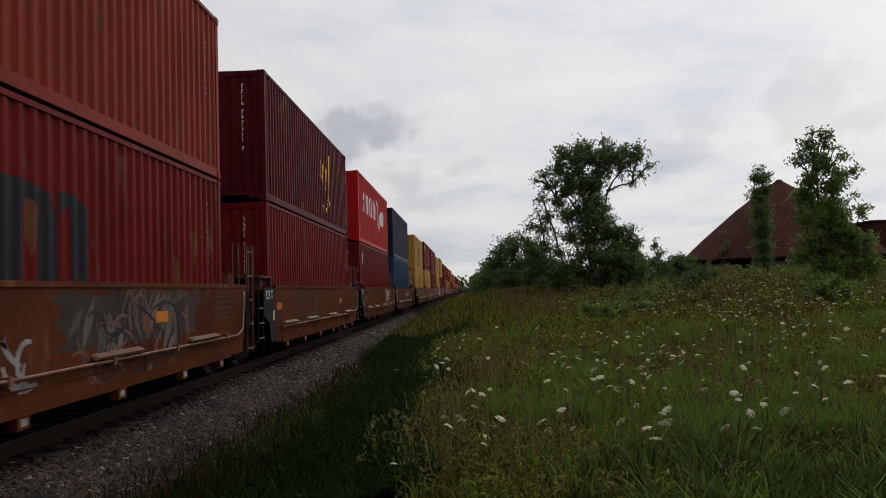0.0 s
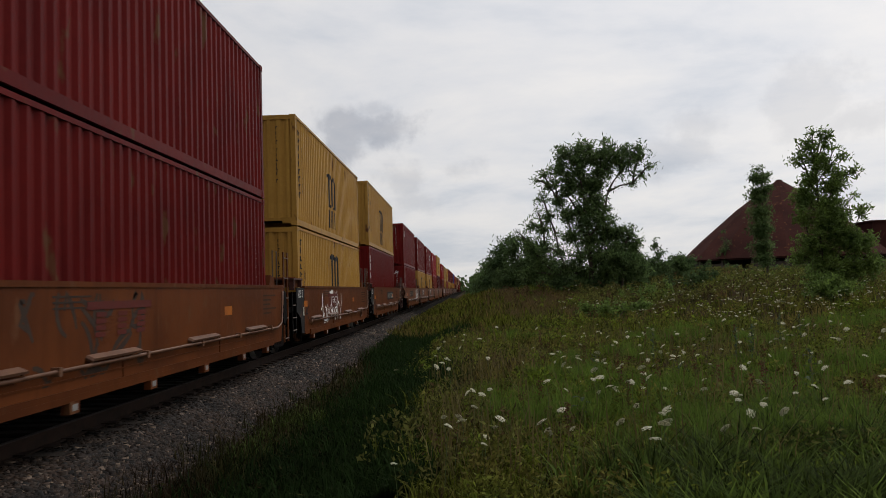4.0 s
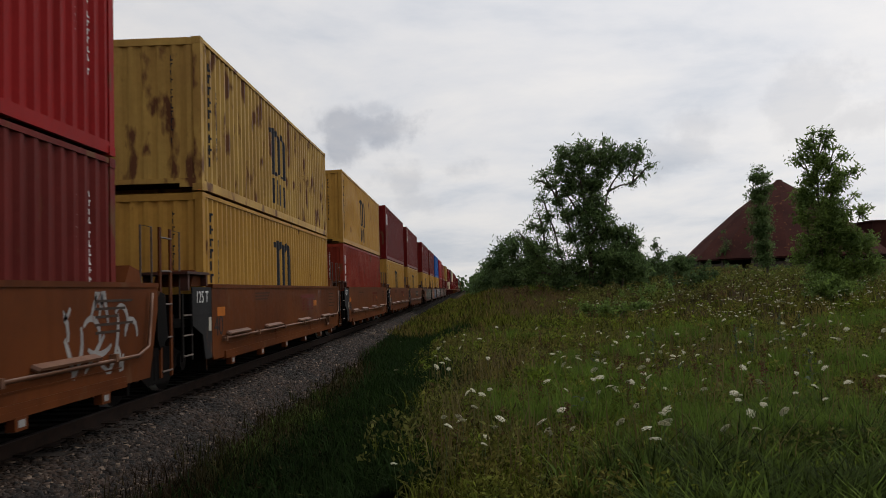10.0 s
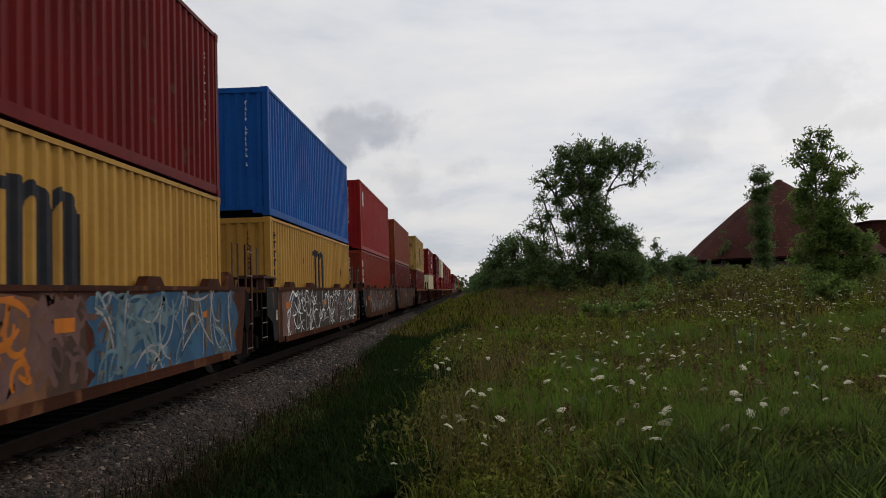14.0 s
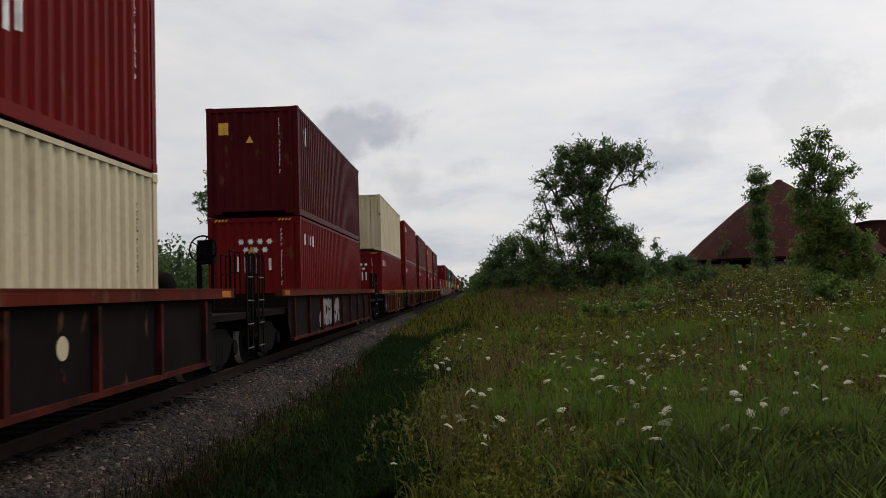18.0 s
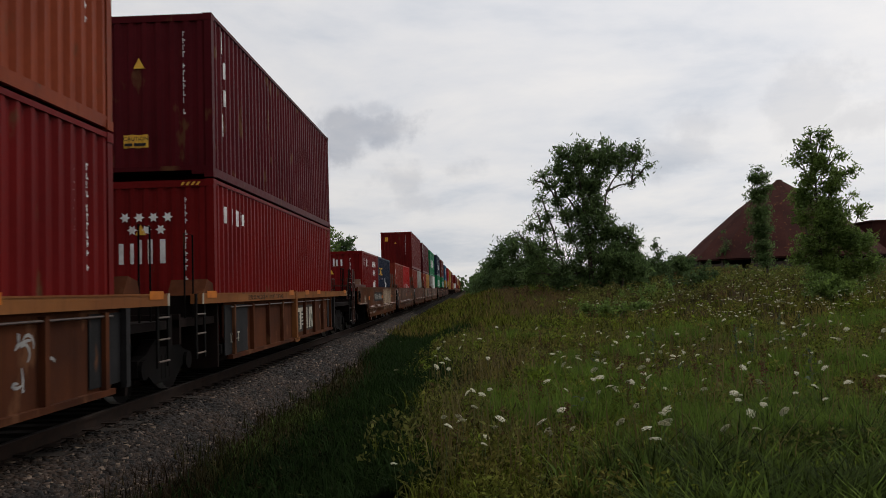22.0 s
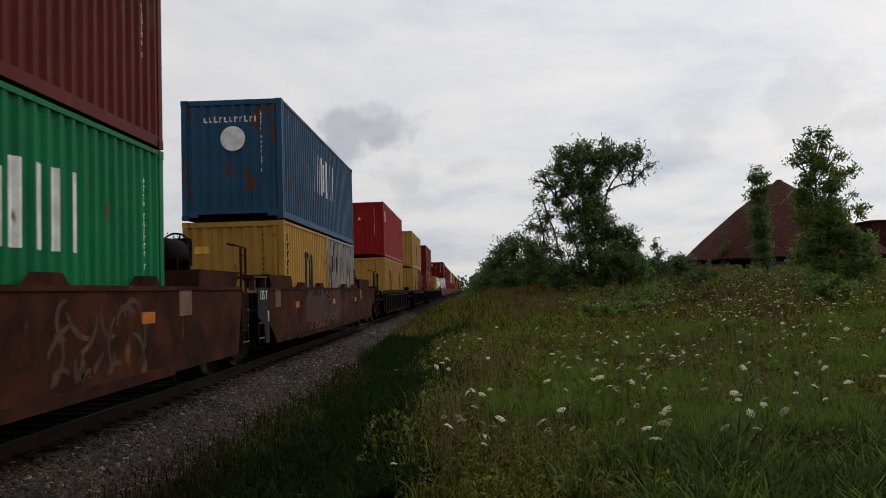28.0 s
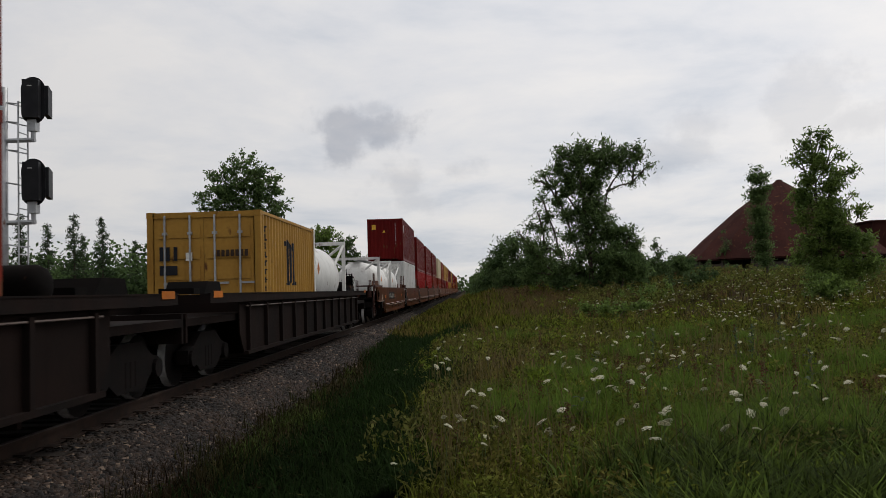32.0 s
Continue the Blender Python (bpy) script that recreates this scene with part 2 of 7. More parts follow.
TIEWOOD = material("tie_timber", (0.0290, 0.0225, 0.0180), 0.9, 0, (0.0165, 0.0130, 0.0110), 3, 0, 0.5, 40, False, 0.3)
STONE = material("ballast_stone", (0.0250, 0.0152, 0.0102), 0.75, 0, (0.0076, 0.0050, 0.0038), 1.0, 0, 0.3, 60, False, 0.98, 0, True, spec=0.2)
PALESTONE = material("pale_ballast_stone", (0.108, 0.076, 0.052), 0.7, 0, (0.055, 0.038, 0.028), 3, 0, 0.3, 60, False, 0.8, 0, True, spec=0.25)
# near-black bed: the dark of the gaps between stones is in its colour
BALLASTBED = material("gap_dark_ballast_bed", (0.009, 0.007, 0.006), 0.95, 0, (0.006, 0.005, 0.004), 22, 0, 1.0, 45, spec=0.02)
SOIL = material("field_soil", (0.030, 0.026, 0.011), 0.95, 0, (0.036, 0.022, 0.012), 0.9, 0, 0.8, 8, spec=0.02)
GRASS = material("green_grass", (0.112, 0.134, 0.016), 0.7, 0, (0.050, 0.054, 0.010), 1.1, 0, 0, 1, False, 0.8, 0.4, True, spec=0.02, third=(0.112, 0.088, 0.027), third_scale=0.42)
LUSH = material("lush_grass", (0.094, 0.136, 0.024), 0.6, 0, (0.045, 0.072, 0.014), 2.4, 0, 0, 1, False, 0.85, 0.45, True, spec=0.04, third=(0.040, 0.058, 0.014), third_scale=1.3)
LAWN = material("fresh_grass", (0.115, 0.175, 0.030), 0.7, 0, (0.090, 0.140, 0.026), 0.8, 0, 0, 1, False, 0.4, 0.45, True, spec=0.03)
# ditch grasses: the shade of the ditch is put into both dark colours
DITCHSHADE = material("shade_toned_ditch_grass", (0.0125, 0.0235, 0.0055), 0.85, 0, (0.0080, 0.0150, 0.0040), 0.7, 0, 0, 1, False, 0.4, 0.25, True, spec=0.02)
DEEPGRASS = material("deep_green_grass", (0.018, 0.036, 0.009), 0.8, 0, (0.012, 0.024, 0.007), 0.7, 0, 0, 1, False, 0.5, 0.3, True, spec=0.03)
EDGEGRASS = material("edge_grass", (0.028, 0.029, 0.010), 0.8, 0, (0.027, 0.018, 0.0095), 0.8, 0, 0, 1, False, 0.8, 0.3, True, spec=0.04)
VERGEGRASS = material("verge_grass", (0.055, 0.080, 0.018), 0.8, 0, (0.035, 0.045, 0.012), 1.4, 0, 0, 1, False, 0.7, 0.35, True, spec=0.05)
DRYGRASS = material("dry_grass", (0.15, 0.115, 0.045), 0.7, 0, (0.11, 0.10, 0.035), 0.5, 0, 0, 1, False, 0.35, 0.3, True)
REDGRASS = material("reddish_grass", (0.135, 0.085, 0.040), 0.7, 0, (0.105, 0.088, 0.036), 0.5, 0, 0, 1, False, 0.3, 0.3, True, spec=0.05)
WEED = material("weed_leaf", (0.142, 0.190, 0.022), 0.6, 0, (0.054, 0.080, 0.012), 1.2, 0, 0, 1, False, 0.75, 0.4, True, spec=0.03, third=(0.125, 0.112, 0.028), third_scale=0.5)
WEEDGREY = material("dull_weed_leaf", (0.122, 0.134, 0.034), 0.7, 0, (0.098, 0.092, 0.030), 0.8, 0, 0, 1, False, 0.7, 0.4, True, spec=0.02)
WEEDBROWN = material("withered_leaf", (0.105, 0.062, 0.032), 0.8, 0, (0.070, 0.050, 0.026), 0.8, 0, 0, 1, False, 0.6, 0.3, True, spec=0.02)
LEAF = material("tree_leaf", (0.112, 0.168, 0.055), 0.55, 0, (0.080, 0.128, 0.046), 0.9, 0, 0, 1, False, 0.55, 0.5, True, spec=0.1)
LEAFLIGHT = material("young_leaf", (0.1395, 0.2025, 0.0450), 0.5, 0, (0.1008, 0.1575, 0.0396), 0.9, 0, 0, 1, False, 0.55, 0.5, True, spec=0.12)
LEAFDARK = material("wood_leaf", (0.082, 0.125, 0.044), 0.6, 0, (0.060, 0.098, 0.038), 0.4, 0, 0, 1, False, 0.5, 0.5, True, spec=0.08)
NEEDLE = material("conifer_needle", (0.050, 0.080, 0.032), 0.6, 0, (0.036, 0.062, 0.026), 0.9, 0, 0, 1, False, 0.35, 0.15, True)
BARK = material("bark", (0.085, 0.068, 0.052), 0.9, 0, (0.055, 0.045, 0.036), 5, 0, 0.8, 22)
MILKLEAF = material("milkweed_leaf", (0.060, 0.085, 0.050), 0.7, 0, (0.042, 0.062, 0.036), 2, 0, 0, 1, False, 0.3, 0.3, True, spec=0.06)
SEED = material("rust_seed", (0.11, 0.042, 0.022), 0.7, 0, (0.08, 0.035, 0.02), 5, 0, 0, 1, False, 0.4, 0.1, True)
PETAL = material("white_petal", (0.66, 0.64, 0.50), 0.7, 0, (0.48, 0.47, 0.34), 5, 0, 0, 1, False, 0.2, 0.3, True)
STEM = material("flower_stem", (0.085, 0.13, 0.04), 0.6, 0, (0.10, 0.12, 0.05), 5, 0, 0, 1)
SIGNALBLACK = material("signal_black", (0.010, 0.010, 0.012), 0.45, 0, (0.016, 0.016, 0.018), 4, 0, 0.05, 40)
GALV = material("galvanised_steel", (0.42, 0.43, 0.44), 0.45, 0.6, (0.33, 0.34, 0.35), 5, 0.1, 0.05, 50)
ROOFRED = material("rusty_red_roof", (0.052, 0.019, 0.0155), 0.9, 0, (0.036, 0.0145, 0.0125), 0.5, 0.4, 0.3, 6, True, 0.12, spec=0.04)
CONCRETE = material("old_concrete", (0.095, 0.078, 0.066), 0.9, 0, (0.055, 0.044, 0.038), 1.2, 0.3, 0.3, 20)


# ---------------------------------------------------------------- mesh helpers
class Geo:
    """Collects vertices and faces for one mesh."""

    def __init__(self):
        self.v, self.f = [], []

    def box(self, x0, x1, y0, y1, z0, z1):
        n = len(self.v)
        self.v += [(x, y, z) for z in (z0, z1) for x, y in ((x0, y0), (x1, y0), (x1, y1), (x0, y1))]
        self.f += [(n, n + 3, n + 2, n + 1), (n + 4, n + 5, n + 6, n + 7), (n, n + 1, n + 5, n + 4), (n + 1, n + 2, n + 6, n + 5),
                   (n + 2, n + 3, n + 7, n + 6), (n + 3, n, n + 4, n + 7)]
        return self

    def prism(self, outline, x0, x1):
        """An outline of (y, z) points pulled from x0 to x1."""
        n, k = len(self.v), len(outline)
        self.v += [(x0, y, z) for y, z in outline] + [(x1, y, z) for y, z in outline]
        self.f += [tuple(n + i for i in range(k))[::-1], tuple(n + k + i for i in range(k))]
        self.f += [(n + i, n + (i + 1) % k, n + k + (i + 1) % k, n + k + i) for i in range(k)]
        return self

    def tube(self, path, r, sides=8, r2=None):
        path = [Vector(p) for p in path]
        n, k = len(self.v), len(path)
        for i, p in enumerate(path):
            d = (path[min(i + 1, k - 1)] - path[max(i - 1, 0)]).normalized()
            a = d.orthogonal().normalized()
            b = d.cross(a)
            rr = r + ((r2 if r2 is not None else r) - r) * i / max(1, k - 1)
            self.v += [tuple(p + (a * math.cos(t) + b * math.sin(t)) * rr) for t in (2 * math.pi * j / sides for j in range(sides))]
        for i in range(k - 1):
            for j in range(sides):
                a0, a1 = n + i * sides + j, n + i * sides + (j + 1) % sides
                self.f.append((a0, a1, a1 + sides, a0 + sides))
        self.f += [tuple(n + j for j in range(sides))[::-1], tuple(n + (k - 1) * sides + j for j in range(sides))]
        return self

    def lathe(self, profile, centre, axis="x", sides=20):
        """A profile of (along, radius) turned round an axis."""
        n, k = len(self.v), len(profile)
        cx, cy, cz = centre
        for a, r in profile:
            for j in range(sides):
                t = 2 * math.pi * j / sides
                c, s = r * math.cos(t), r * math.sin(t)
                self.v.append({"x": (cx + a, cy + c, cz + s), "y": (cx + c, cy + a, cz + s), "z": (cx + c, cy + s, cz + a)}[axis])
        for i in range(k - 1):
            for j in range(sides):
                a0, a1 = n + i * sides + j, n + i * sides + (j + 1) % sides
                self.f.append((a0, a1, a1 + sides, a0 + sides))
        self.f += [tuple(n + j for j in range(sides))[::-1], tuple(n + (k - 1) * sides + j for j in range(sides))]
        return self

    def mesh(self, name, mat, smooth=False):
        me = bpy.data.meshes.new(name)
        me.from_pydata(self.v, [], self.f)
        bm = bmesh.new()
        bm.from_mesh(me)
        bmesh.ops.recalc_face_normals(bm, faces=bm.faces)
        bm.to_mesh(me)
        bm.free()
        me.materials.append(mat)
        if smooth:
            me.polygons.foreach_set("use_smooth", [True] * len(me.polygons))
        return me


def part(name, data, parent, label="", at=None):
    ob = new(name, data)
    ob.parent = parent
    if at is not None:
        ob.matrix_basis = at
    if label:
        ob["label"] = label
    return ob


def thing(name, label, category, group="", kind="", at=None, data=None):
    ob = tagged(new(name, data), label, category, group, kind)
    if at is not None:
        ob.matrix_basis = at
    return ob


CACHE = {}


def cached(key, make, mat):
    """One mesh for each key and material; alike parts share it."""
    full = (key, mat.name)
    if full not in CACHE:
        if key not in CACHE:
            CACHE[key] = make()
        g, smooth = CACHE[key]
        CACHE[full] = g.mesh(key[0], mat, smooth)
    return CACHE[full]


def smoothstep(a, b, x):
    t = np.clip((np.asarray(x, float) - a) / (b - a), 0, 1)
    return t * t * (3 - 2 * t)


def array_mesh(name, verts, faces, mat):
    """A mesh from numpy arrays with faces of one size."""
    me = bpy.data.meshes.new(name)
    k = faces.shape[1]
    me.vertices.add(len(verts))
    me.vertices.foreach_set("co", np.ascontiguousarray(verts, dtype=np.float32).ravel())
    me.loops.add(faces.size)
    me.loops.foreach_set("vertex_index", np.ascontiguousarray(faces, dtype=np.int32).ravel())
    me.polygons.add(len(faces))
    me.polygons.foreach_set("loop_start", np.arange(0, faces.size, k, dtype=np.int32))
    me.polygons.foreach_set("loop_total", np.full(len(faces), k, dtype=np.int32))
    me.update(calc_edges=True)
    me.materials.append(mat)
    return me


# ---------------------------------------------------------------- ground and track
TRACK = -5.576          # the track's centre line


def lie(x, y):
    """The ground as the meadow lies."""
    x, y = np.asarray(x, float), np.asarray(y, float)
    z = np.full(np.broadcast(x, y).shape, -0.60)
    z = z - 0.14 * smoothstep(-3.5, -2.4, x) * smoothstep(-0.4, -1.6, x) + 0.35 * smoothstep(-2.1, 0.3, x)
    z = z + (1.80 * smoothstep(18, 62, y) + 0.25) * smoothstep(4.0, 15.0, x)
    z = z + 0.10 * np.sin(x * 0.9 + y * 0.31) * np.sin(y * 0.23 + 1.3) * smoothstep(0, 4, x)
    z = z + 0.15 * smoothstep(-9.5, -14, x)
    return z


def height(x, y):
    """The ground, with the low bank that carries the hedge and the shrubs."""
    x, y = np.asarray(x, float), np.asarray(y, float)
    bank = 0.25 + 1.15 * smoothstep(36, 56, y) - 0.5 * smoothstep(120, 240, y)
    z = lie(x, y)
    return z + np.maximum(0, bank - z - 0.25) * smoothstep(-2.6, 2.6, x) * smoothstep(30, 46, y)


def ground_sheet():
    xs = np.unique(np.concatenate([np.linspace(-2500, -60, 22), np.linspace(-60, -10, 20), np.linspace(-10, 20, 76), np.linspace(20, 90, 36),
                                   np.linspace(90, 2500, 22)]))
    ys = np.unique(np.concatenate([np.linspace(-400, -10, 14), np.linspace(-10, 50, 110), np.linspace(50, 160, 56), np.linspace(160, 3500, 50)]))
    X, Y = np.meshgrid(xs, ys)
    V = np.stack([X, Y, height(X, Y)], -1).reshape(-1, 3)
    nx, ny = len(xs), len(ys)
    i = (np.arange(ny - 1)[:, None] * nx + np.arange(nx - 1)[None, :]).ravel()
    F = np.stack([i, i + 1, i + 1 + nx, i + nx], -1)
    me = array_mesh("ground", V, F, SOIL)
    me.polygons.foreach_set("use_smooth", [True] * len(me.polygons))
    thing("ground", "uneven meadow ground of soil under grass beside the railway", "ground", kind="structure", data=me)


ground_sheet()


def ballast_profile(x):
    """Height of the ballast across the track."""
    d = abs(x - TRACK)
    return -0.20 - 0.62 * max(0.0, d - 1.55) / 1.05 * 1.0


def ballast():
    g = Geo()
    outline = [TRACK - 2.75, TRACK - 2.6, TRACK - 1.55, TRACK, TRACK + 1.55, TRACK + 2.1, TRACK + 2.6, TRACK + 2.75]
    ys = [-120, 0, 20, 60, 150, 400, 1200, 3000]
    n = len(outline)
    for y in ys:
        g.v += [(x, y, ballast_profile(x)) for x in outline]
    for j in range(len(ys) - 1):
        for i in range(n - 1):
            a = j * n + i
            g.f.append((a, a + 1, a + 1 + n, a + n))
    thing("ballast", "bed of ballast under the track, coloured near-black for stone gaps", "ballast", kind="structure", data=g.mesh("ballast", BALLASTBED))
    # loose stones of the shoulder that the camera stands beside
    rng = np.random.default_rng(5)
    cube = np.array([(x, y, z) for z in (-1, 1) for x, y in ((-1, -1), (1, -1), (1, 1), (-1, 1))], float)
    quads = np.array([(4, 5, 6, 7), (0, 1, 5, 4), (1, 2, 6, 5), (2, 3, 7, 6), (3, 0, 4, 7)])
    V, F, m = [], [], 0
    for y0, y1, count, size in ((7.0, 11.0, 8500, 0.033), (11.0, 18.0, 11000, 0.036), (18.0, 32.0, 9000, 0.043), (32.0, 60.0, 5000, 0.062)):
        x = TRACK + 0.85 + rng.random(count) ** 0.85 * 1.35 + np.abs(rng.normal(size=count)) * 0.12
        y = y0 + rng.random(count) * (y1 - y0)
        d = np.abs(x - TRACK)
        z = -0.20 - 0.62 * np.maximum(0, d - 1.55) / 1.05 + rng.random(count) * 0.012 - 0.010 * (d < 1.34)
        s = size * (0.55 + 0.75 * rng.random((count, 1, 3)) ** 1.3) * np.array([1, 1, 0.75])
        c = cube[None] * s * (1 + 0.55 * (rng.random((count, 8, 3)) - 0.5))
        a = rng.random(count) * 6.28
        b = (rng.random(count) - 0.5) * 1.2
        ca, sa, cb, sb = np.cos(a)[:, None], np.sin(a)[:, None], np.cos(b)[:, None], np.sin(b)[:, None]
        cx, cz = c[..., 0] * cb - c[..., 2] * sb, c[..., 0] * sb + c[..., 2] * cb
        px, py = cx * ca - c[..., 1] * sa, cx * sa + c[..., 1] * ca
        V.append(np.stack([px + x[:, None], py + y[:, None], cz + z[:, None]], -1).reshape(-1, 3))
        F.append((quads[None] + (m + 8 * np.arange(count))[:, None, None]).reshape(-1, 4))
        m += 8 * count
    V, F = np.concatenate(V).reshape(-1, 8, 3), np.array(quads)
    pale = rng.random(len(V)) < 0.075
    for name, pick, mat, label in (("ballast_stones", ~pale, STONE, "loose crushed grey ballast stones heaped along the track shoulder"),
                                   ("pale_ballast_stones", pale, PALESTONE, "paler crushed stones scattered through the ballast")):
        v = V[pick]
        f = (F[None] + (8 * np.arange(len(v)))[:, None, None]).reshape(-1, 4)
        thing(name, label, "stones", kind="stuff", data=array_mesh(name, v.reshape(-1, 3), f, mat))


ballast()


def track():
    for side, name in ((-0.7525, "rail"), (0.7525, "rail")):
        root = thing(name, "rusty steel rail with a polished running surface", "rail", "rails", "structure", pose(TRACK + side, 0, 0))
        foot = Geo().box(-0.07, 0.07, -120, 2500, -0.185, -0.165).box(-0.009, 0.009, -120, 2500, -0.165, -0.04)
        foot.box(-0.035, 0.035, -120, 2500, -0.04, -0.006)
        part("rail_web", foot.mesh("rail_web", RAILSTEEL), root)
        part("rail_head", Geo().box(-0.033, 0.033, -120, 2500, -0.006, 0.0).mesh("rail_head", RAILHEAD), root, "polished running surface")
    bed = thing("track_ties", "weathered timber railway ties set in grey ballast", "ties", kind="structure")
    rng = random.Random(3)
    tie = Geo().box(-1.30, 1.30, -0.11, 0.11, -0.36, -0.175)
    me = tie.mesh("tie", TIEWOOD)
    y, k = 2.0, 0
    rest = Geo()
    plate = Geo().box(-0.17, 0.17, -0.09, 0.09, -0.176, -0.16).mesh("tie_plate", RAILSTEEL)
    while y < 420:
        if k < 200:
            t = part("tie", me, bed, "", pose(TRACK + rng.uniform(-0.04, 0.04), y, rng.uniform(-0.004, 0.012), 0, 0, rng.uniform(-1.2, 1.2)))
            if y < 30:
                part("tie_plate", plate, t, "", pose(0.7525, 0, 0))
        else:
            rest.box(TRACK - 1.3, TRACK + 1.3, y - 0.11, y + 0.11, -0.36, -0.175)
        y += 0.52
        k += 1
    ob = part("far_ties", rest.mesh("far_ties", TIEWOOD), bed)
    ob["kind"] = "stuff"


track()


# ---------------------------------------------------------------- containers
WIDE = 2.438
SIDE_PITCH, SIDE_DEPTH = 0.278, 0.042
END_PITCH, END_DEPTH = 0.244, 0.040


def wave(u, pitch, depth):
    """How far a corrugated sheet lies behind its outer plane."""
    p = (u / pitch) % 1.0
    return depth * (0.0 if p < 0.26 else (p - 0.26) / 0.24 if p < 0.5 else 1.0 if p < 0.76 else (1 - p) / 0.24)


def wave_breaks(u0, u1, pitch):
    out = [u0]
    k = math.floor(u0 / pitch)
    while k * pitch < u1:
        out += [u for u in ((k + q) * pitch for q in (0, 0.26, 0.5, 0.76)) if u0 + 1e-4 < u < u1 - 1e-4]
        k += 1
    return out + [u1]


def sheet(u0, u1, z0, z1, pitch, depth):
    g = Geo()
    us = wave_breaks(u0, u1, pitch)
    for u in us:
        d = wave(u, pitch, depth)
        g.v += [(-d, u, z0), (-d, u, z1), (-d - 0.004, u, z0), (-d - 0.004, u, z1)]
    for i in range(len(us) - 1):
        a, b = 4 * i, 4 * i + 4
        g.f += [(a, b, b + 1, a + 1), (a + 2, a + 3, b + 3, b + 2)]
    return g


def casting():
    return Geo().box(-0.081, 0.081, -0.089, 0.089, 0, 0.118).box(0.075, 0.083, -0.03, 0.03, 0.025, 0.092).box(-0.03, 0.03, -0.091, -0.085, 0.025, 0.092)


def make_frame(L, H):
    g = Geo()
    w = WIDE / 2
    for sx in (-1, 1):
        for y0 in (0.0, L - 0.14):
            g.box(sx * w - (0.13 if sx > 0 else 0), sx * w + (0 if sx > 0 else 0.13), y0, y0 + 0.14, 0.118, H - 0.118)
        g.box(min(sx * w, sx * (w - 0.05)), max(sx * w, sx * (w - 0.05)), 0.14, L - 0.14, H - 0.07, H - 0.006)
        g.box(min(sx * (w - 0.004), sx * (w - 0.05)), max(sx * (w - 0.004), sx * (w - 0.05)), 0.14, L - 0.14, 0.02, 0.17)
    for y0 in (0.004, L - 0.064):
        g.box(-w + 0.13, w - 0.13, y0, y0 + 0.06, H - 0.13, H - 0.01)
        g.box(-w + 0.13, w - 0.13, y0, y0 + 0.06, 0.13, 0.21)
        for sx in (-1, 1):
            x0, x1 = sorted((sx * (w - 0.13), sx * (w - 0.38)))
            g.box(x0, x1, y0, y0 + 0.05, 0.06, 0.13)
    k = 0.9
    while k < L - 0.6:
        g.box(-w + 0.05, w - 0.05, k, k + 0.05, 0.03, 0.15)
        k += 0.6
    return g


def make_door():
    w, h = 1.06, 2.60
    g = Geo().box(0, w, 0, 0.04, 0, h)
    for z in (0.12, 0.62, 1.12, 1.62, 2.12):
        g.box(0.07, w - 0.07, -0.022, 0, z, z + 0.32)
    return g


def ribbon(rects, pitch, depth):
    """Paint that follows the corrugation; each rect is (u0, u1, z0, z1) or with a slant of the top as fifth number."""
    g = Geo()
    for r in rects:
        u0, u1, z0, z1 = r[:4]
        sl = r[4] if len(r) > 4 else 0.0
        us = wave_breaks(min(u0, u1), max(u0, u1), pitch)
        n = len(g.v)
        for u in us:
            g.v += [(-wave(u, pitch, depth) + 0.004, u, z0), (-wave(u + sl, pitch, depth) + 0.004, u + sl, z1)]
        for i in range(len(us) - 1):
            a = n + 2 * i
            g.f.append((a, a + 2, a + 3, a + 1))
    return g


def glyph(rng, u, z, w, h, t):
    """Plain strokes that stand for one painted character."""
    kind = rng.randrange(5)
    if h < 0.2:
        v = h * rng.uniform(0.8, 1.0)
        b = w * 0.34
        return [(u, u + b, z, z + v)] if kind == 0 else [(u, u + b, z, z + v), (u + b, u + w * 0.85, z + v * (0.0, 0.72, 0.4, 0.72, 0.0)[kind], z + v * (0.0, 1.0, 0.66, 1.0, 0.28)[kind])]
    b = w * 0.25
    if kind == 0:
        return [(u + w * 0.35, u + w * 0.35 + b * 1.2, z, z + h)]
    return [(u + w * 0.04, u + w * 0.04 + b, z, z + h * (1.0 if kind != 3 else 0.85)), (u + w * 0.96 - b, u + w * 0.96, z + (0.12 * h if kind == 4 else 0.0), z + h * (1.0 if kind < 3 else 0.85))]


def word(rng, u, z, w, h, n, fill=0.78):
    """n painted characters in a row."""
    step = w / n
    out = []
    for i in range(n):
        out += glyph(rng, u + i * step, z, step * fill, h, min(step * 0.3, h * 0.28))
    return out


def column(rng, u, z1, size, n, gaps=(4,)):
    """n characters one under the other."""
    out, z = [], z1
    for i in range(n):
        if i in gaps:
            z -= size * 0.8
        out += glyph(rng, u, z - size, size * 0.58, size, size * 0.2)
        z -= size * 1.22
    return out


def arch_mark(u, z, w, h):
    """A dark emblem of three uprights under two rounded arches, with small feet."""
    b = w * 0.235
    c = (w - b) / 2
    out = [(u - b * 0.55, u, z + h * 0.86, z + h * 0.96), (u, u + b, z, z + h)]
    for k in (0, 1):
        g0, g1, e = u + k * c + b, u + (k + 1) * c, u + (k + 1) * c + b
        n = 12
        for i in range(n):
            q0, q1 = i / n, (i + 1) / n
            m = (q0 + q1) / 2
            out.append((g0 + (g1 - g0) * q0, g0 + (g1 - g0) * q1, z + h * (0.70 + 0.16 * math.sin(math.pi * min(1, m * 0.75 + 0.1))), z + h * (0.94 + 0.05 * math.sin(math.pi * m))))
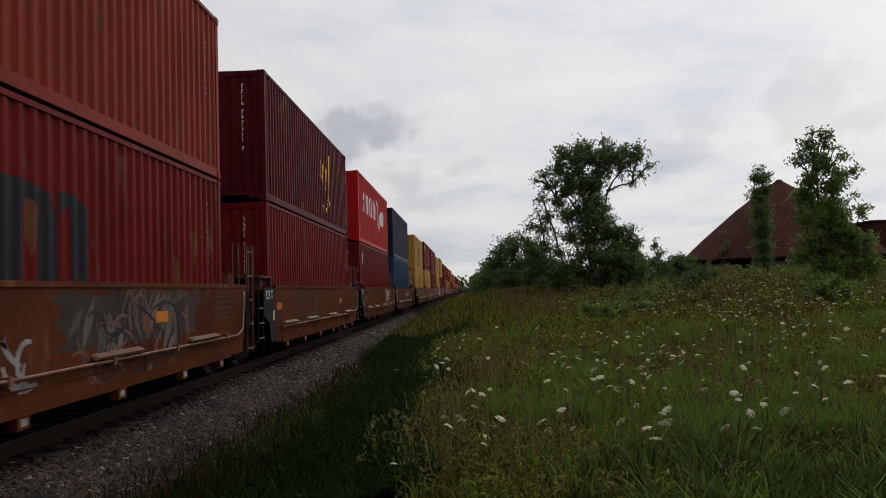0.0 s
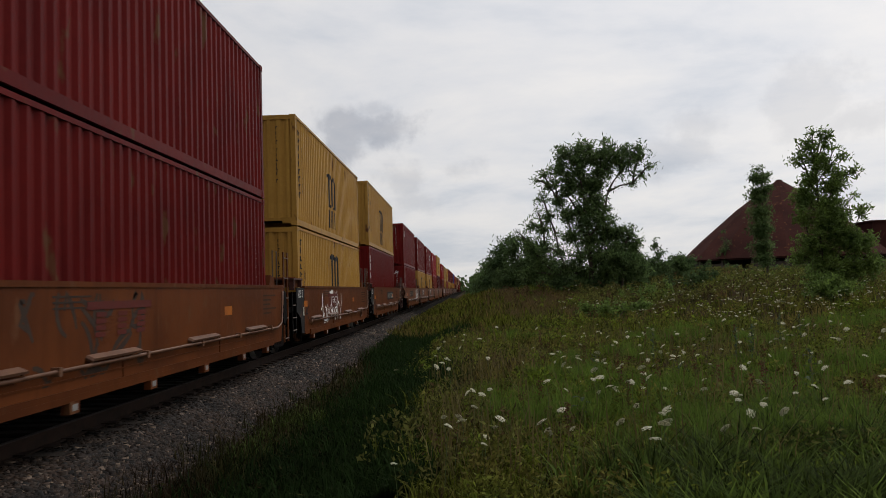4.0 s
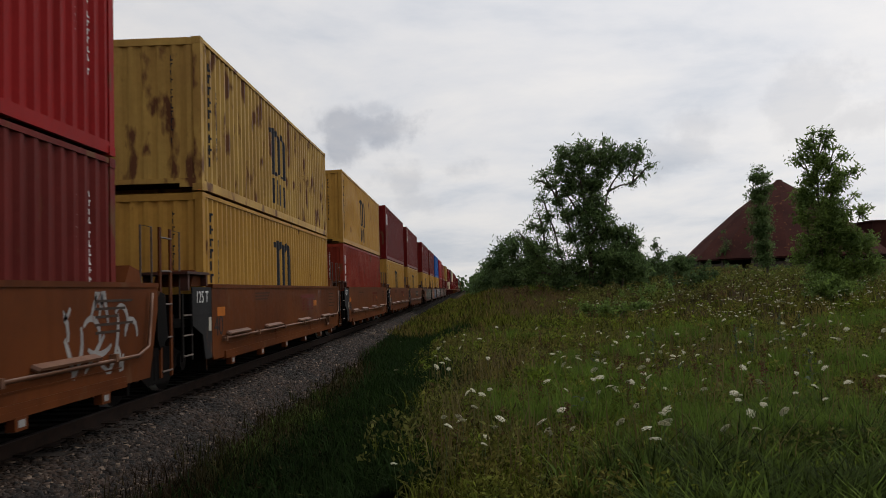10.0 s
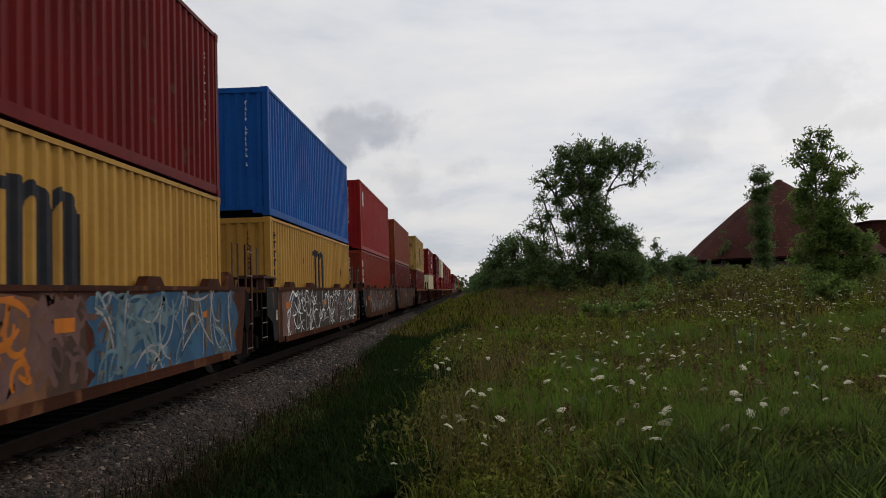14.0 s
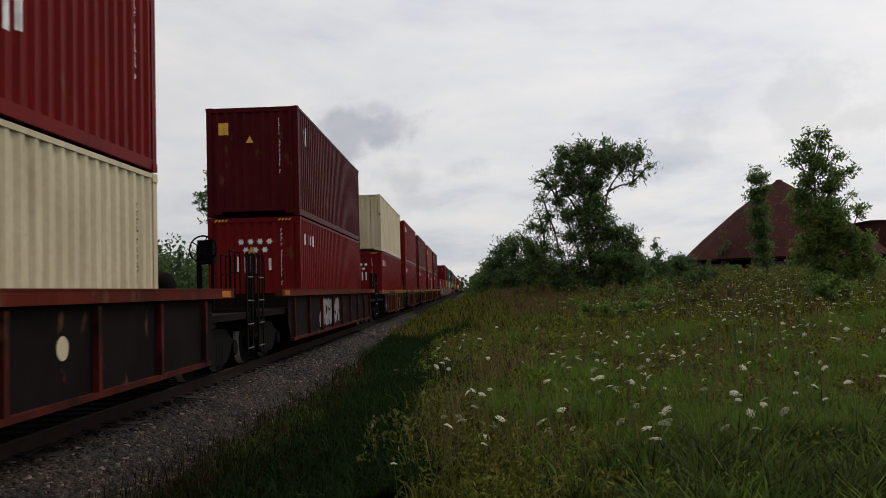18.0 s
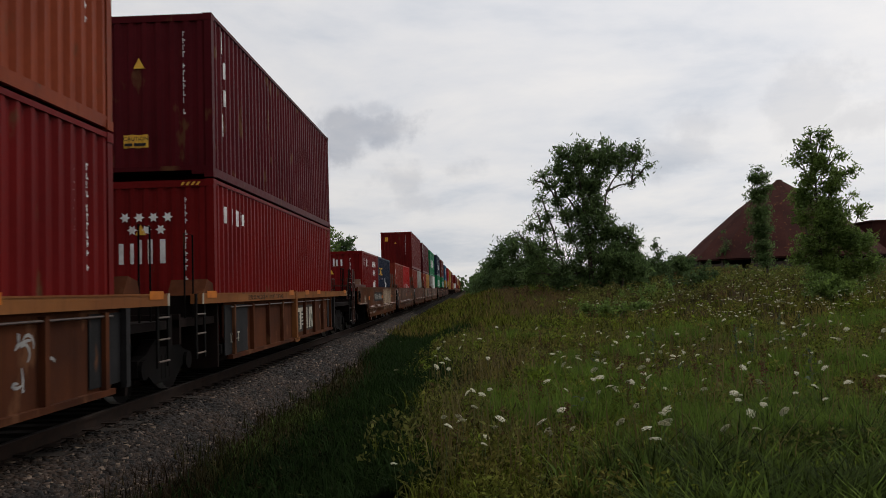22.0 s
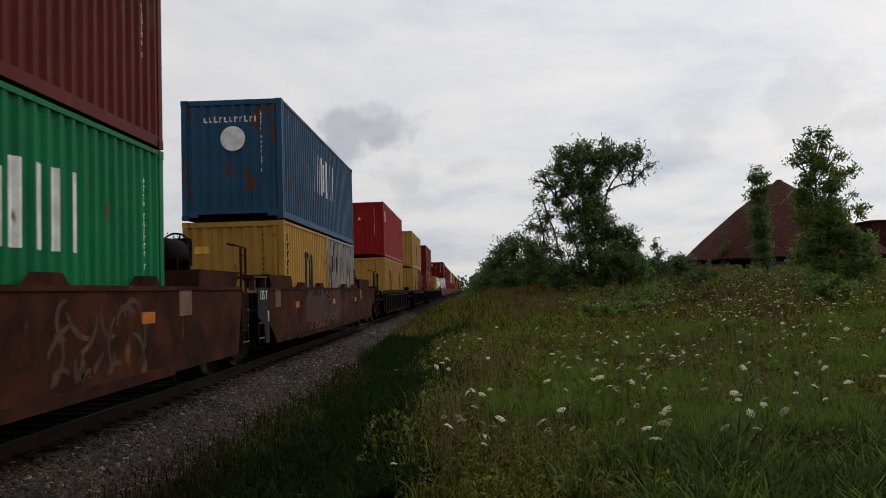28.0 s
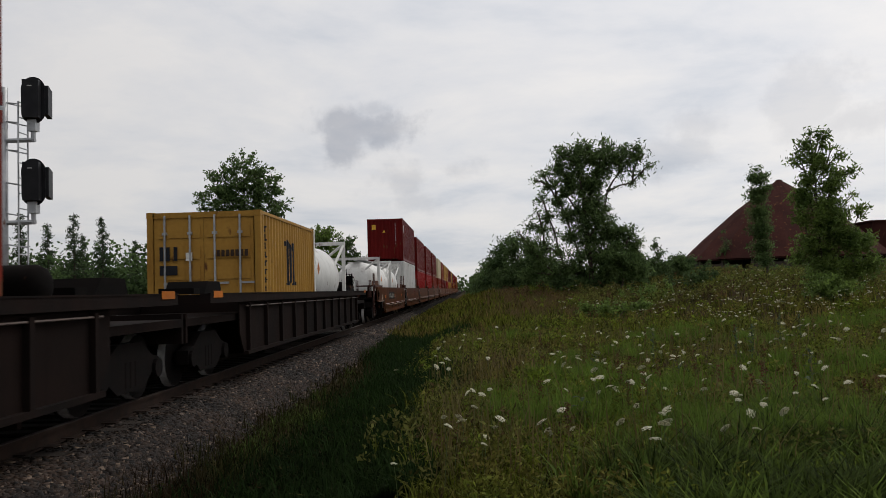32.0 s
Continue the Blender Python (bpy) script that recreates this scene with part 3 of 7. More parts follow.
            out.append((g1 + (e - g1) * q0, g1 + (e - g1) * q1, z + (h * 0.10 * m if k == 0 else 0.0), z + h * (0.965 - 0.20 * m ** 2.2)))
    for k in range(3):
        out += [(u + k * c + b, u + k * c + b * 1.38, z, z + h * 0.085), (u + k * c - b * 0.22, u + k * c, z, z + h * 0.05)]
    return out


def stars(u, z, w, h):
    g = Geo()
    for k in range(7):
        cx = u + (k if k < 4 else k - 4 + 0.5) * w / 4 + w / 8
        cz = z + (h * 0.72 if k < 4 else h * 0.24)
        n = len(g.v)
        pts = []
        for j in range(12):
            r = (h * 0.21) * (1.0 if j % 2 == 0 else 0.52)
            a = math.pi * j / 6 + math.pi / 6
            pts.append((0.006, cx + r * math.sin(a), cz + r * math.cos(a)))
        g.v += pts + [(0.006, cx, cz)]
        g.f += [(n + j, n + (j + 1) % 12, n + 12) for j in range(12)]
    return g


END_TURN = Matrix.Rotation(-math.pi / 2, 4, 'Z')
COLOUR_WORDS = {"maroon": "maroon", "darkmaroon": "dark maroon", "wine": "deep wine-red", "fadedmaroon": "faded maroon", "brown": "reddish-brown",
                "orange": "faded orange-red", "rustorange": "rusty orange", "red": "crimson red", "brightred": "bright red", "yellow": "mustard yellow",
                "oldyellow": "rust-streaked mustard yellow", "navy": "dark navy blue", "blue": "mid blue", "brightblue": "bright blue",
                "steelblue": "weathered steel blue", "green": "bright green", "cream": "clean cream", "white": "white", "grey": "weathered grey",
                "palegrey": "pale grey"}
CARRIED = []            # every thing of the train, with its place along the train


def stuff(ob):
    ob["kind"] = "stuff"
    return ob


def side_mark(root, rects, L, mat, label):
    stuff(part("side_marking", ribbon(rects, SIDE_PITCH, SIDE_DEPTH).mesh("side_marking", mat), root, label, pose(WIDE / 2 - 0.012, 0, 0)))


def end_mark(root, rects, mat, label, geo=None):
    """Marks on the near end; u runs from the near side's corner (0) across to the far one, as seen from the front."""
    g = geo or ribbon(rects, END_PITCH, END_DEPTH)
    stuff(part("end_marking", g.mesh("end_marking", mat), root, label, pose(-WIDE / 2, 0.012, 0) @ END_TURN))


def container(colour, s, z, length=12.192, high=True, flip=False, look_of=""):
    """A shipping container whose near end stands s metres along the train, with its base at z."""
    L, H = length, 2.896 if high else 2.591
    mat = PAINT[colour]
    rng = random.Random(int(s * 100) + int(z * 10))
    words = COLOUR_WORDS[colour]
    size = "forty-foot" if L > 10 else "twenty-foot"
    role = "stacked on a container" if z > 2.5 else "in a well car"
    root = thing("shipping_container", "%s %s container %s" % (words, size, role), "container", "containers of the train")
    at = pose(TRACK, s, z) if not flip else pose(TRACK, s + L, z, 0, 0, 180)
    CARRIED.append((root, at))
    k = (round(L, 1), H)
    part("frame", cached(("frame",) + k, lambda: (make_frame(L, H), False), mat), root)
    side = cached(("side_panel",) + k, lambda: (sheet(0.14, L - 0.14, 0.168, H - 0.07, SIDE_PITCH, SIDE_DEPTH), False), mat)
    part("side_panel", side, root, "", pose(WIDE / 2 - 0.012, 0, 0))
    part("side_panel", side, root, "", pose(-WIDE / 2 + 0.012, L, 0, 0, 0, 180))
    end = cached(("end_panel",) + k, lambda: (sheet(0.13, WIDE - 0.13, 0.16, H - 0.13, END_PITCH, END_DEPTH), False), mat)
    part("end_panel", end, root, "", pose(-WIDE / 2, 0.012, 0) @ END_TURN)
    part("roof", cached(("roof",) + k, lambda: (Geo().box(-WIDE / 2 + 0.05, WIDE / 2 - 0.05, 0.06, L - 0.06, H - 0.045, H - 0.02), False), mat), root)
    part("floor", cached(("floor",) + k, lambda: (Geo().box(-WIDE / 2 + 0.05, WIDE / 2 - 0.05, 0.07, L - 0.07, 0.15, 0.18), False), TIEWOOD), root, "plywood floor")
    for sx in (0, 1):
        d = part("door", cached(("door",), lambda: (make_door(), False), mat), root, "",
                 Matrix.Translation((1.07 - sx * 1.07, L - 0.03, 0.15)) @ Matrix.Rotation(math.pi, 4, 'Z') @ Matrix.Diagonal((1, 1, (H - 0.28) / 2.6, 1)))
        if flip or L < 7:
            for u in (0.24, 0.78):
                part("lock_rod", cached(("lock_rod",), lambda: (Geo().tube([(0, -0.05, -0.05), (0, -0.05, 2.66)], 0.024, 8)
                     .box(-0.05, 0.05, -0.07, -0.0, 0.3, 0.36).box(-0.05, 0.05, -0.07, 0, 2.2, 2.26).box(-0.02, 0.3, -0.075, -0.05, 1.0, 1.05), False), GALV), d, "steel locking rod", pose(u, 0, 0))
    cast = cached(("corner_casting",), lambda: (casting(), False), mat)
    for sx in (-1, 1):
        for y, zz in ((0.085, 0), (0.085, H - 0.118), (L - 0.085, 0), (L - 0.085, H - 0.118)):
            if s > 820 and (sx < 0 or y > 1):
                continue
            part("corner_casting", cast, root, "", pose(sx * (WIDE / 2 - 0.077), y, zz, 0, 0, 0 if (sx > 0 and y < 1) else 90 if sx > 0 else -90 if y < 1 else 180))
    # painted marks
    dark = colour in ("yellow", "oldyellow", "cream", "white", "grey", "palegrey")
    ink = BLACKMARK if dark else WHITEMARK
    inkw = "dark" if dark else "white"
    if flip:
        turned = pose(-WIDE / 2 + 0.012, L, 0, 0, 0, 180)
        for rects in (arch_mark(L * 0.42, 1.0, 1.0, 1.1), word(rng, L * 0.42, 0.35, 0.95, 0.55, 2, 0.86), column(rng, 0.5, H - 0.3, 0.15, 9, ())):
            stuff(part("side_marking", ribbon(rects, SIDE_PITCH, SIDE_DEPTH).mesh("side_marking", BLACKMARK), root, "black emblem", turned))
        for rects, ink in (([(0.28, 0.36, 1.55, 1.85), (0.42, 0.5, 1.55, 1.85), (0.58, 0.66, 1.55, 1.85), (0.28, 0.66, 1.25, 1.45)], BLACKMARK), ([(0.84, 0.98, 1.55, 1.72)], WHITEMARK),
                           ([(1.5 + 0.1 * k, 1.57 + 0.1 * k, 1.62, 1.76) for k in range(7)], DARKMARK)):
            g = flat(rects, 0.0)
            stuff(part("end_marking", g.mesh("end_marking", ink), root, "door marking", pose(WIDE / 2, L - 0.03 + 0.058, 0, 0, 0, 90)))
        return root
    end_mark(root, column(rng, WIDE - 0.52, H - 0.3, 0.1, 11, (4, 10)), ink, inkw + " column of characters")
    side_mark(root, column(rng, L - 0.62, H - 0.45, 0.085, 11, (4, 10)) + column(rng, L - 0.95, H - 0.5, 0.07, 9), L, ink, inkw + " columns of characters")
    if not dark:
        tri = Geo()
        tri.v += [(0.006, 1.05, H - 0.95), (0.006, 1.25, H - 0.95), (0.006, 1.15, H - 0.76)]
        tri.f.append((0, 1, 2))
        end_mark(root, None, YELLOWMARK, "yellow warning triangle", tri)
    if high and (look_of in ("z", "zs") or colour == "cream"):
        hatch = [(u + 0.09 * k, u + 0.09 * k + 0.045, H - 0.105, H - 0.045, 0.04) for u in (0.18, WIDE - 0.58) for k in range(4)]
        stuff(part("height_stripes", flat(hatch, 0.0).mesh("height_stripes", BLACKMARK if colour == "cream" else YELLOWMARK), root, "slanted height stripes", pose(-WIDE / 2, 0.0, 0) @ END_TURN))
    if look_of in ("m", "mlow"):
        if look_of == "m" and z > 2.5:
            side_mark(root, arch_mark(L * 0.42, 0.98, 1.35, 1.08) + word(rng, L * 0.42, 0.32, 1.35, 0.58, 2, 0.9), L, BLACKMARK, "black emblem")
        else:
            side_mark(root, arch_mark(L * 0.44, 0.95 if high else 0.85, 1.55 if L > 7 else 1.1, 1.25 if L > 7 else 1.1), L, BLACKMARK, "black emblem")
        side_mark(root, column(rng, 0.5, H - 0.3, 0.17, 9, ()) + ([] if L < 7 else column(rng, 0.85, H - 0.75, 0.13, 8, ())), L, BLACKMARK, "dark column of characters")
        end_mark(root, [(0.28, 0.62, H - 0.75, H - 0.58)], YELLOWMARK, "yellow caution label")
    elif look_of == "z":
        end_mark(root, word(rng, 0.75, H * 0.5, 0.95, 0.42, 3, 0.9), WHITEMARK, "white block emblem")
        end_mark(root, None, WHITEMARK, "seven white stars", stars(0.75, H * 0.5 + 0.48, 1.0, 0.45))
        side_mark(root, word(rng, 0.75, H - 0.72, 1.3, 0.3, 4), L, WHITEMARK, "white block lettering")
    elif look_of == "zs":
        end_mark(root, word(rng, 0.7, H - 0.62, 0.95, 0.32, 3, 0.9), WHITEMARK, "white block emblem")
        side_mark(root, word(rng, 0.75, H - 0.62, 1.3, 0.34, 6), L, WHITEMARK, "white block lettering")
        side_mark(root, word(rng, L * 0.61, 0.85, 1.3, 0.55, 3, 0.85), L, WHITEMARK, "white block emblem")
        stuff(part("side_marking", stars(L * 0.61, 1.55, 1.3, 0.8).mesh("side_marking", WHITEMARK), root, "seven white stars", pose(WIDE / 2 - 0.012, 0, 0)))
    elif look_of == "word":
        n = rng.choice((6, 7, 9))
        side_mark(root, word(rng, L * 0.36, 0.75, L * 0.40, 0.95, n, 0.84), L, ink, inkw + " block lettering")
        end_mark(root, word(rng, 0.5, H - 0.38, 1.1, 0.14, 10), ink, "row of characters")
    elif look_of == "globe":
        side_mark(root, word(rng, L * 0.22, 0.95 if z > 2.5 else 1.32, L * 0.58, 0.9, 9, 0.86), L, WHITEMARK, "white block lettering")
        g = Geo().lathe([(0.004, 0.36), (0.008, 0.36)], (0, 1.0, H - 1.05), "x", 24)
        end_mark(root, None, WHITEMARK, "round white emblem", g)
        end_mark(root, None, PAINT["green"], "green star", Geo().lathe([(0.009, 0.1), (0.012, 0.1)], (0, 1.0, H - 1.05), "x", 6))
    elif look_of == "script":
        side_mark(root, [(L * 0.56 + a, L * 0.56 + a + 0.22, 1.05 + b, 1.05 + b + c, 0.15) for a, b, c in ((0, 0.45, 0.5), (0.45, 0.3, 0.55), (0.95, 0.1, 0.7), (1.45, -0.2, 1.5), (0.2, 0.35, 0.12), (1.1, -0.35, 0.2), (1.5, -0.4, 0.2), (0.5, -0.55, 0.16), (0.9, -0.6, 0.16))], L, YELLOWMARK, "yellow script emblem")
    elif look_of == "swan":
        high_up = z > 2.5
        zz, hh = (1.35, 0.85) if high_up else (0.88, 0.48)
        side_mark(root, word(rng, L * 0.15, zz, L * 0.40, hh, 7, 0.8) + word(rng, L * 0.70, zz - 0.08, L * 0.14, hh * 0.9, 3, 0.8), L, WHITEMARK, "white block lettering")
        if high_up:
            side_mark(root, [(L * 0.58, L * 0.605, 1.2, 2.3, 0.3), (L * 0.62, L * 0.645, 1.05, 1.9, -0.25), (L * 0.655, L * 0.675, 0.95, 1.8, 0.2), (L * 0.56, L * 0.575, 2.15, 2.35)], L, WHITEMARK, "white emblem")
        else:
            side_mark(root, [(L * 0.585, L * 0.61, 0.85, 1.5, 0.15), (L * 0.64, L * 0.66, 0.85, 1.3, -0.1)], L, WHITEMARK, "white emblem")
    elif look_of == "twin":
        side_mark(root, word(rng, 0.75, H - 1.0, 0.62, 0.58, 2, 0.86), L, WHITEMARK, "white block emblem")
        end_mark(root, [(0.5, 0.78, 0.5, 0.86)], YELLOWMARK, "yellow caution label")
    elif look_of == "tower":
        side_mark(root, column(rng, 0.5, H - 0.4, 0.30, 5, ()), L, WHITEMARK, "white column of large characters")
    elif look_of == "pillar":
        side_mark(root, column(rng, 0.62, H - 0.1, 0.42, 4, ()), L, WHITEMARK, "white column of large characters")
        end_mark(root, [(0.85, 1.3, 0.55, 0.78)], YELLOWMARK, "yellow caution label")
        text_part("CAUTION", 0.098, root, pose(-WIDE / 2, 0.012, 0) @ END_TURN @ pose(0.010, 0.86, 0.675) @ SIDE_FACE, BLACKMARK, "black warning word")
        stuff(part("end_marking", flat([(0.88, 1.02, 0.58, 0.63), (1.05, 1.26, 0.58, 0.63)], 0.010).mesh("end_marking", BLACKMARK), root, "black bars", pose(-WIDE / 2, 0.012, 0) @ END_TURN))
    elif look_of == "stripe":
        side_mark(root, [(0.62, 0.92, 0.35, H - 0.42)], L, TEALMARK, "teal stripe")
        g = Geo()
        g.v += [(x + 0.002, y, zz) for x, y, zz in ribbon([(0.66, 0.88, H - 0.85, H - 0.5), (0.66, 0.88, 0.45, 0.8), (0.66, 0.88, 1.05, 1.35), (0.66, 0.88, 1.6, 1.9)], SIDE_PITCH, SIDE_DEPTH).v]
        g.f = ribbon([(0.66, 0.88, H - 0.85, H - 0.5), (0.66, 0.88, 0.45, 0.8), (0.66, 0.88, 1.05, 1.35), (0.66, 0.88, 1.6, 1.9)], SIDE_PITCH, SIDE_DEPTH).f
        stuff(part("side_marking", g.mesh("side_marking", WHITEMARK), root, "white emblem blocks", pose(WIDE / 2 - 0.012, 0, 0)))
        end_mark(root, word(rng, 0.9, H - 0.55, 1.2, 0.16, 9), WHITEMARK, "row of characters")
    elif look_of == "dusk":
        side_mark(root, word(rng, 1.9, 0.6, 3.6, 0.55, 6, 0.8), L, BLACKMARK, "dark block lettering")
        side_mark(root, [(0.6, 1.4, 0.7, 1.5)], L, BLUEMARK, "pale blue square emblem")
    elif look_of == "azure":
        side_mark(root, word(rng, 1.2, 0.25, 3.8, 0.8, 5, 0.85), L, PAINT["blue"], "blue block lettering")
        side_mark(root, word(rng, 1.0, 1.5, 2.0, 0.5, 3, 0.8), L, BLACKMARK, "dark emblem")
    elif look_of == "tall":
        side_mark(root, word(rng, L * 0.33, 1.15, L * 0.34, 1.15, 6, 0.8), L, WHITEMARK, "white block lettering")
        g = Geo().lathe([(0.004, 0.30), (0.008, 0.30)], (0, 1.25, H - 0.95), "x", 24)
        end_mark(root, None, WHITEMARK, "round white emblem", g)
        end_mark(root, word(rng, 0.55, H - 0.55, 1.35, 0.15, 11), WHITEMARK, "row of characters")
    elif look_of == "label":
        end_mark(root, [(0.32, 0.58, H - 0.72, H - 0.40)], YELLOWMARK, "yellow caution label")
        side_mark(root, word(rng, 0.7, H - 0.9, 0.5, 0.5, 2), L, WHITEMARK, "white emblem")
    elif look_of == "spray":
        side_mark(root, arch_mark(5.15, 0.86, 1.95, 1.22) + arch_mark(5.1, 0.24, 2.0, 0.42), L, BLACKMARK, "black sprayed strokes")
    elif look_of == "amber":
        amber = [(0.72 + 0.36 * k, 0.80 + 0.36 * k, H - 0.86, H - 0.56) for k in range(4)] + [(0.76 + 0.36 * k, 1.0 + 0.36 * k, z, z + 0.07) for k in range(4) for z in (H - 0.90, H - 0.60)] + [(0.96 + 0.36 * k, 1.03 + 0.36 * k, H - 0.86, H - 0.70) for k in range(4)]
        side_mark(root, amber, L, YELLOWMARK, "amber rounded emblem")
        side_mark(root, word(rng, 0.75, H - 1.12, 0.35, 0.09, 3) + word(rng, 1.6, H - 1.12, 0.55, 0.09, 6), L, WHITEMARK, "small white bars")
        side_mark(root, word(rng, 1.15, H - 1.12, 0.4, 0.10, 4), L, PAINT["brightred"], "small red bars")
        side_mark(root, [(3.30, 3.42, 1.28, 1.55), (3.42, 3.62, 1.28, 1.36), (3.55, 3.63, 1.08, 1.36), (3.72, 3.90, 1.12, 1.34)], L, WHITEMARK, "small white placard")
    elif look_of == "blocks":
        side_mark(root, word(rng, L * 0.3, 0.9, L * 0.3, 0.7, 5), L, ink, inkw + " block lettering")
    return root


def tank_container(s, z):
    """A white tank lying in a twenty-foot steel frame."""
    root = thing("tank_container", "white pressed-steel tank in a twenty-foot frame on a well car", "tank container", "containers of the train")
    CARRIED.append((root, pose(TRACK, s, z)))
    L, H, w = 6.058, 2.591, WIDE / 2
    mat = PAINT["white"]

    def cage():
        g = Geo()
        for sx in (-1, 1):
            for y in (0, L - 0.12):
                g.box(min(sx * w, sx * (w - 0.12)), max(sx * w, sx * (w - 0.12)), y, y + 0.12, 0, H)
            g.box(min(sx * w, sx * (w - 0.1)), max(sx * w, sx * (w - 0.1)), 0.12, L - 0.12, 0.0, 0.14)
            for y0, y1 in ((0.12, 1.3), (L - 0.12, L - 1.3)):
                g.tube([(sx * (w - 0.06), y0, H - 0.15), (sx * (w - 0.25), y1, H * 0.62)], 0.05, 6)
        for y in (0, L - 0.12):
            g.box(-w + 0.12, w - 0.12, y, y + 0.12, H - 0.12, H)
            g.box(-w + 0.12, w - 0.12, y, y + 0.12, 0, 0.14)
            for sx in (-1, 1):
                g.tube([(sx * (w - 0.1), y + 0.06, H - 0.12), (sx * 0.5, y + 0.06, H - 0.6)], 0.05, 6)
                g.tube([(sx * (w - 0.1), y + 0.06, 0.12), (sx * 0.5, y + 0.06, 0.6)], 0.05, 6)
        return g, False
    part("frame", cached(("tank_frame",), cage, mat), root)
    part("tank", cached(("tank",), lambda: (Geo().lathe([(0.25, 0.2), (0.32, 0.6), (0.5, 0.95), (0.75, 1.1), (L - 0.75, 1.1), (L - 0.5, 0.95), (L - 0.32, 0.6), (L - 0.25, 0.2)], (0, 0, 1.3), "y", 28), True), mat), root, "rounded white tank")
    part("walkway", cached(("tank_walkway",), lambda: (Geo().box(-0.3, 0.3, 0.3, L - 0.3, H - 0.08, H - 0.05), False), GALV), root, "steel walkway")
    g = Geo()
    g.v += [(0, 0, -0.2), (0.2, 0, 0), (0, 0, 0.2), (-0.2, 0, 0)]
    g.f.append((0, 1, 2, 3))
    part("placard", g.mesh("placard", ORANGEMARK), root, "orange diamond placard", pose(w - 0.05 + 0.06, 0.6, 1.5, 0, 0, 90))


# ---------------------------------------------------------------- well cars
def wheel_geo():
    return Geo().lathe([(-0.07, 0.20), (-0.065, 0.40), (-0.07, 0.455), (0.045, 0.46), (0.05, 0.485), (0.075, 0.485), (0.075, 0.40), (0.02, 0.36), (0.02, 0.2)], (0, 0, 0), "x", 20), False


def wheel_mesh():
    me = cached(("wheel",), wheel_geo, SHADEDSTEEL)
    if len(me.materials) == 1:
        me.materials.append(WHEELRIM)
        for p in me.polygons:
            if abs(p.normal.x) < 0.3 and math.hypot(p.center.y, p.center.z) > 0.44 and p.center.x < 0.05:
                p.material_index = 1
    return me


def truck(parent, y):
    def sideframe():
        g = Geo()
        g.prism([(-1.06, 0.38), (-1.04, 0.60), (-0.75, 0.66), (-0.4, 0.86), (0.4, 0.86), (0.75, 0.66), (1.04, 0.60), (1.06, 0.38), (0.75, 0.42),
                 (0.42, 0.22), (-0.42, 0.22), (-0.75, 0.42)], -0.09, 0.09)
        for sy in (-0.89, 0.89):
            g.lathe([(-0.14, 0.14), (0.14, 0.14)], (0, sy, 0.47), "x", 12)
        for k in (-0.16, 0, 0.16):
            g.lathe([(0.28, 0.07), (0.62, 0.07)], (0.03, k, 0.0), "z", 8)
        return g, False
    t = part("truck", cached(("truck_bolster",), lambda: (Geo().box(-1.0, 1.0, -0.22, 0.22, 0.45, 0.80).box(-0.3, 0.3, -0.3, 0.3, 0.8, 0.95), False), SHADEDSTEEL), parent, "cast steel truck", pose(0, y, 0))
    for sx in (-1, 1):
        part("side_frame", cached(("side_frame",), sideframe, SHADEDSTEEL), t, "", pose(sx * 1.0, 0, 0))
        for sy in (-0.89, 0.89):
            part("wheel", wheel_mesh(), t, "wheel with polished tread, its shade and sheen put in colour", pose(sx * 0.7525, sy, 0.485, 0, 0, 0 if sx < 0 else 180))
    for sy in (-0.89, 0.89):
        part("axle", cached(("axle",), lambda: (Geo().tube([(-0.75, 0, 0.485), (0.75, 0, 0.485)], 0.085, 10), False), SHADEDSTEEL), t, "", pose(0, sy, 0))


def strokes(rng, y0, y1, z0, z1, n, w, lift=0.0015, k8=8, sweep=0.55, step=2.0):
    """Sprayed curved strokes inside a rectangle of the car side."""
    g = Geo()
    for k in range(n):
        cy, cz = rng.uniform(y0, y1), rng.uniform(z0, z1)
        a = rng.uniform(0, 6.28)
        turn = rng.uniform(-sweep, sweep)
        pts = []
        for j in range(k8):
            pts.append((cy, cz))
            cy += math.cos(a) * w * step
            cz += math.sin(a) * w * step
            a += turn
            if not (z0 < cz < z1) or not (y0 < cy < y1):
                a += 2.0
                cy, cz = min(max(cy, y0), y1), min(max(cz, z0), z1)
        n0 = len(g.v)
        lay = lift + 0.000012 * k
        for j, (py, pz) in enumerate(pts):
            q = pts[min(j + 1, k8 - 1)]
            p = pts[max(j - 1, 0)]
            dy, dz = q[0] - p[0], q[1] - p[1]
            l = math.hypot(dy, dz) or 1
            ww = w * (0.35 + 0.5 * math.sin(math.pi * (j + 0.5) / k8))
            g.v += [(lay, py - dz / l * ww, pz + dy / l * ww), (lay, py + dz / l * ww, pz - dy / l * ww)]
        for j in range(k8 - 1):
            b = n0 + 2 * j
            g.f.append((b, b + 2, b + 3, b + 1))
    return g


def panels(rng, y0, y1, z0, z1, n):
    """Sprayed angular fields inside a rectangle of the car side."""
    g = Geo()
    step = (y1 - y0) / n
    for k in range(n):
        a = y0 + k * step
        j = [rng.uniform(-0.25, 0.25) * step for _ in range(4)]
        lo, hi = z0 + rng.uniform(0, 0.25) * (z1 - z0), z1 - rng.uniform(0, 0.25) * (z1 - z0)
        n0 = len(g.v)
        g.v += [(0.003, a + j[0], lo), (0.003, a + step * 0.8 + j[1], lo), (0.003, a + step * 0.95 + j[2], (lo + hi) / 2), (0.003, a + step * 0.8 + j[3], hi), (0.003, a + j[1], hi)]
        g.f.append(tuple(n0 + i for i in range(5)))
    return g


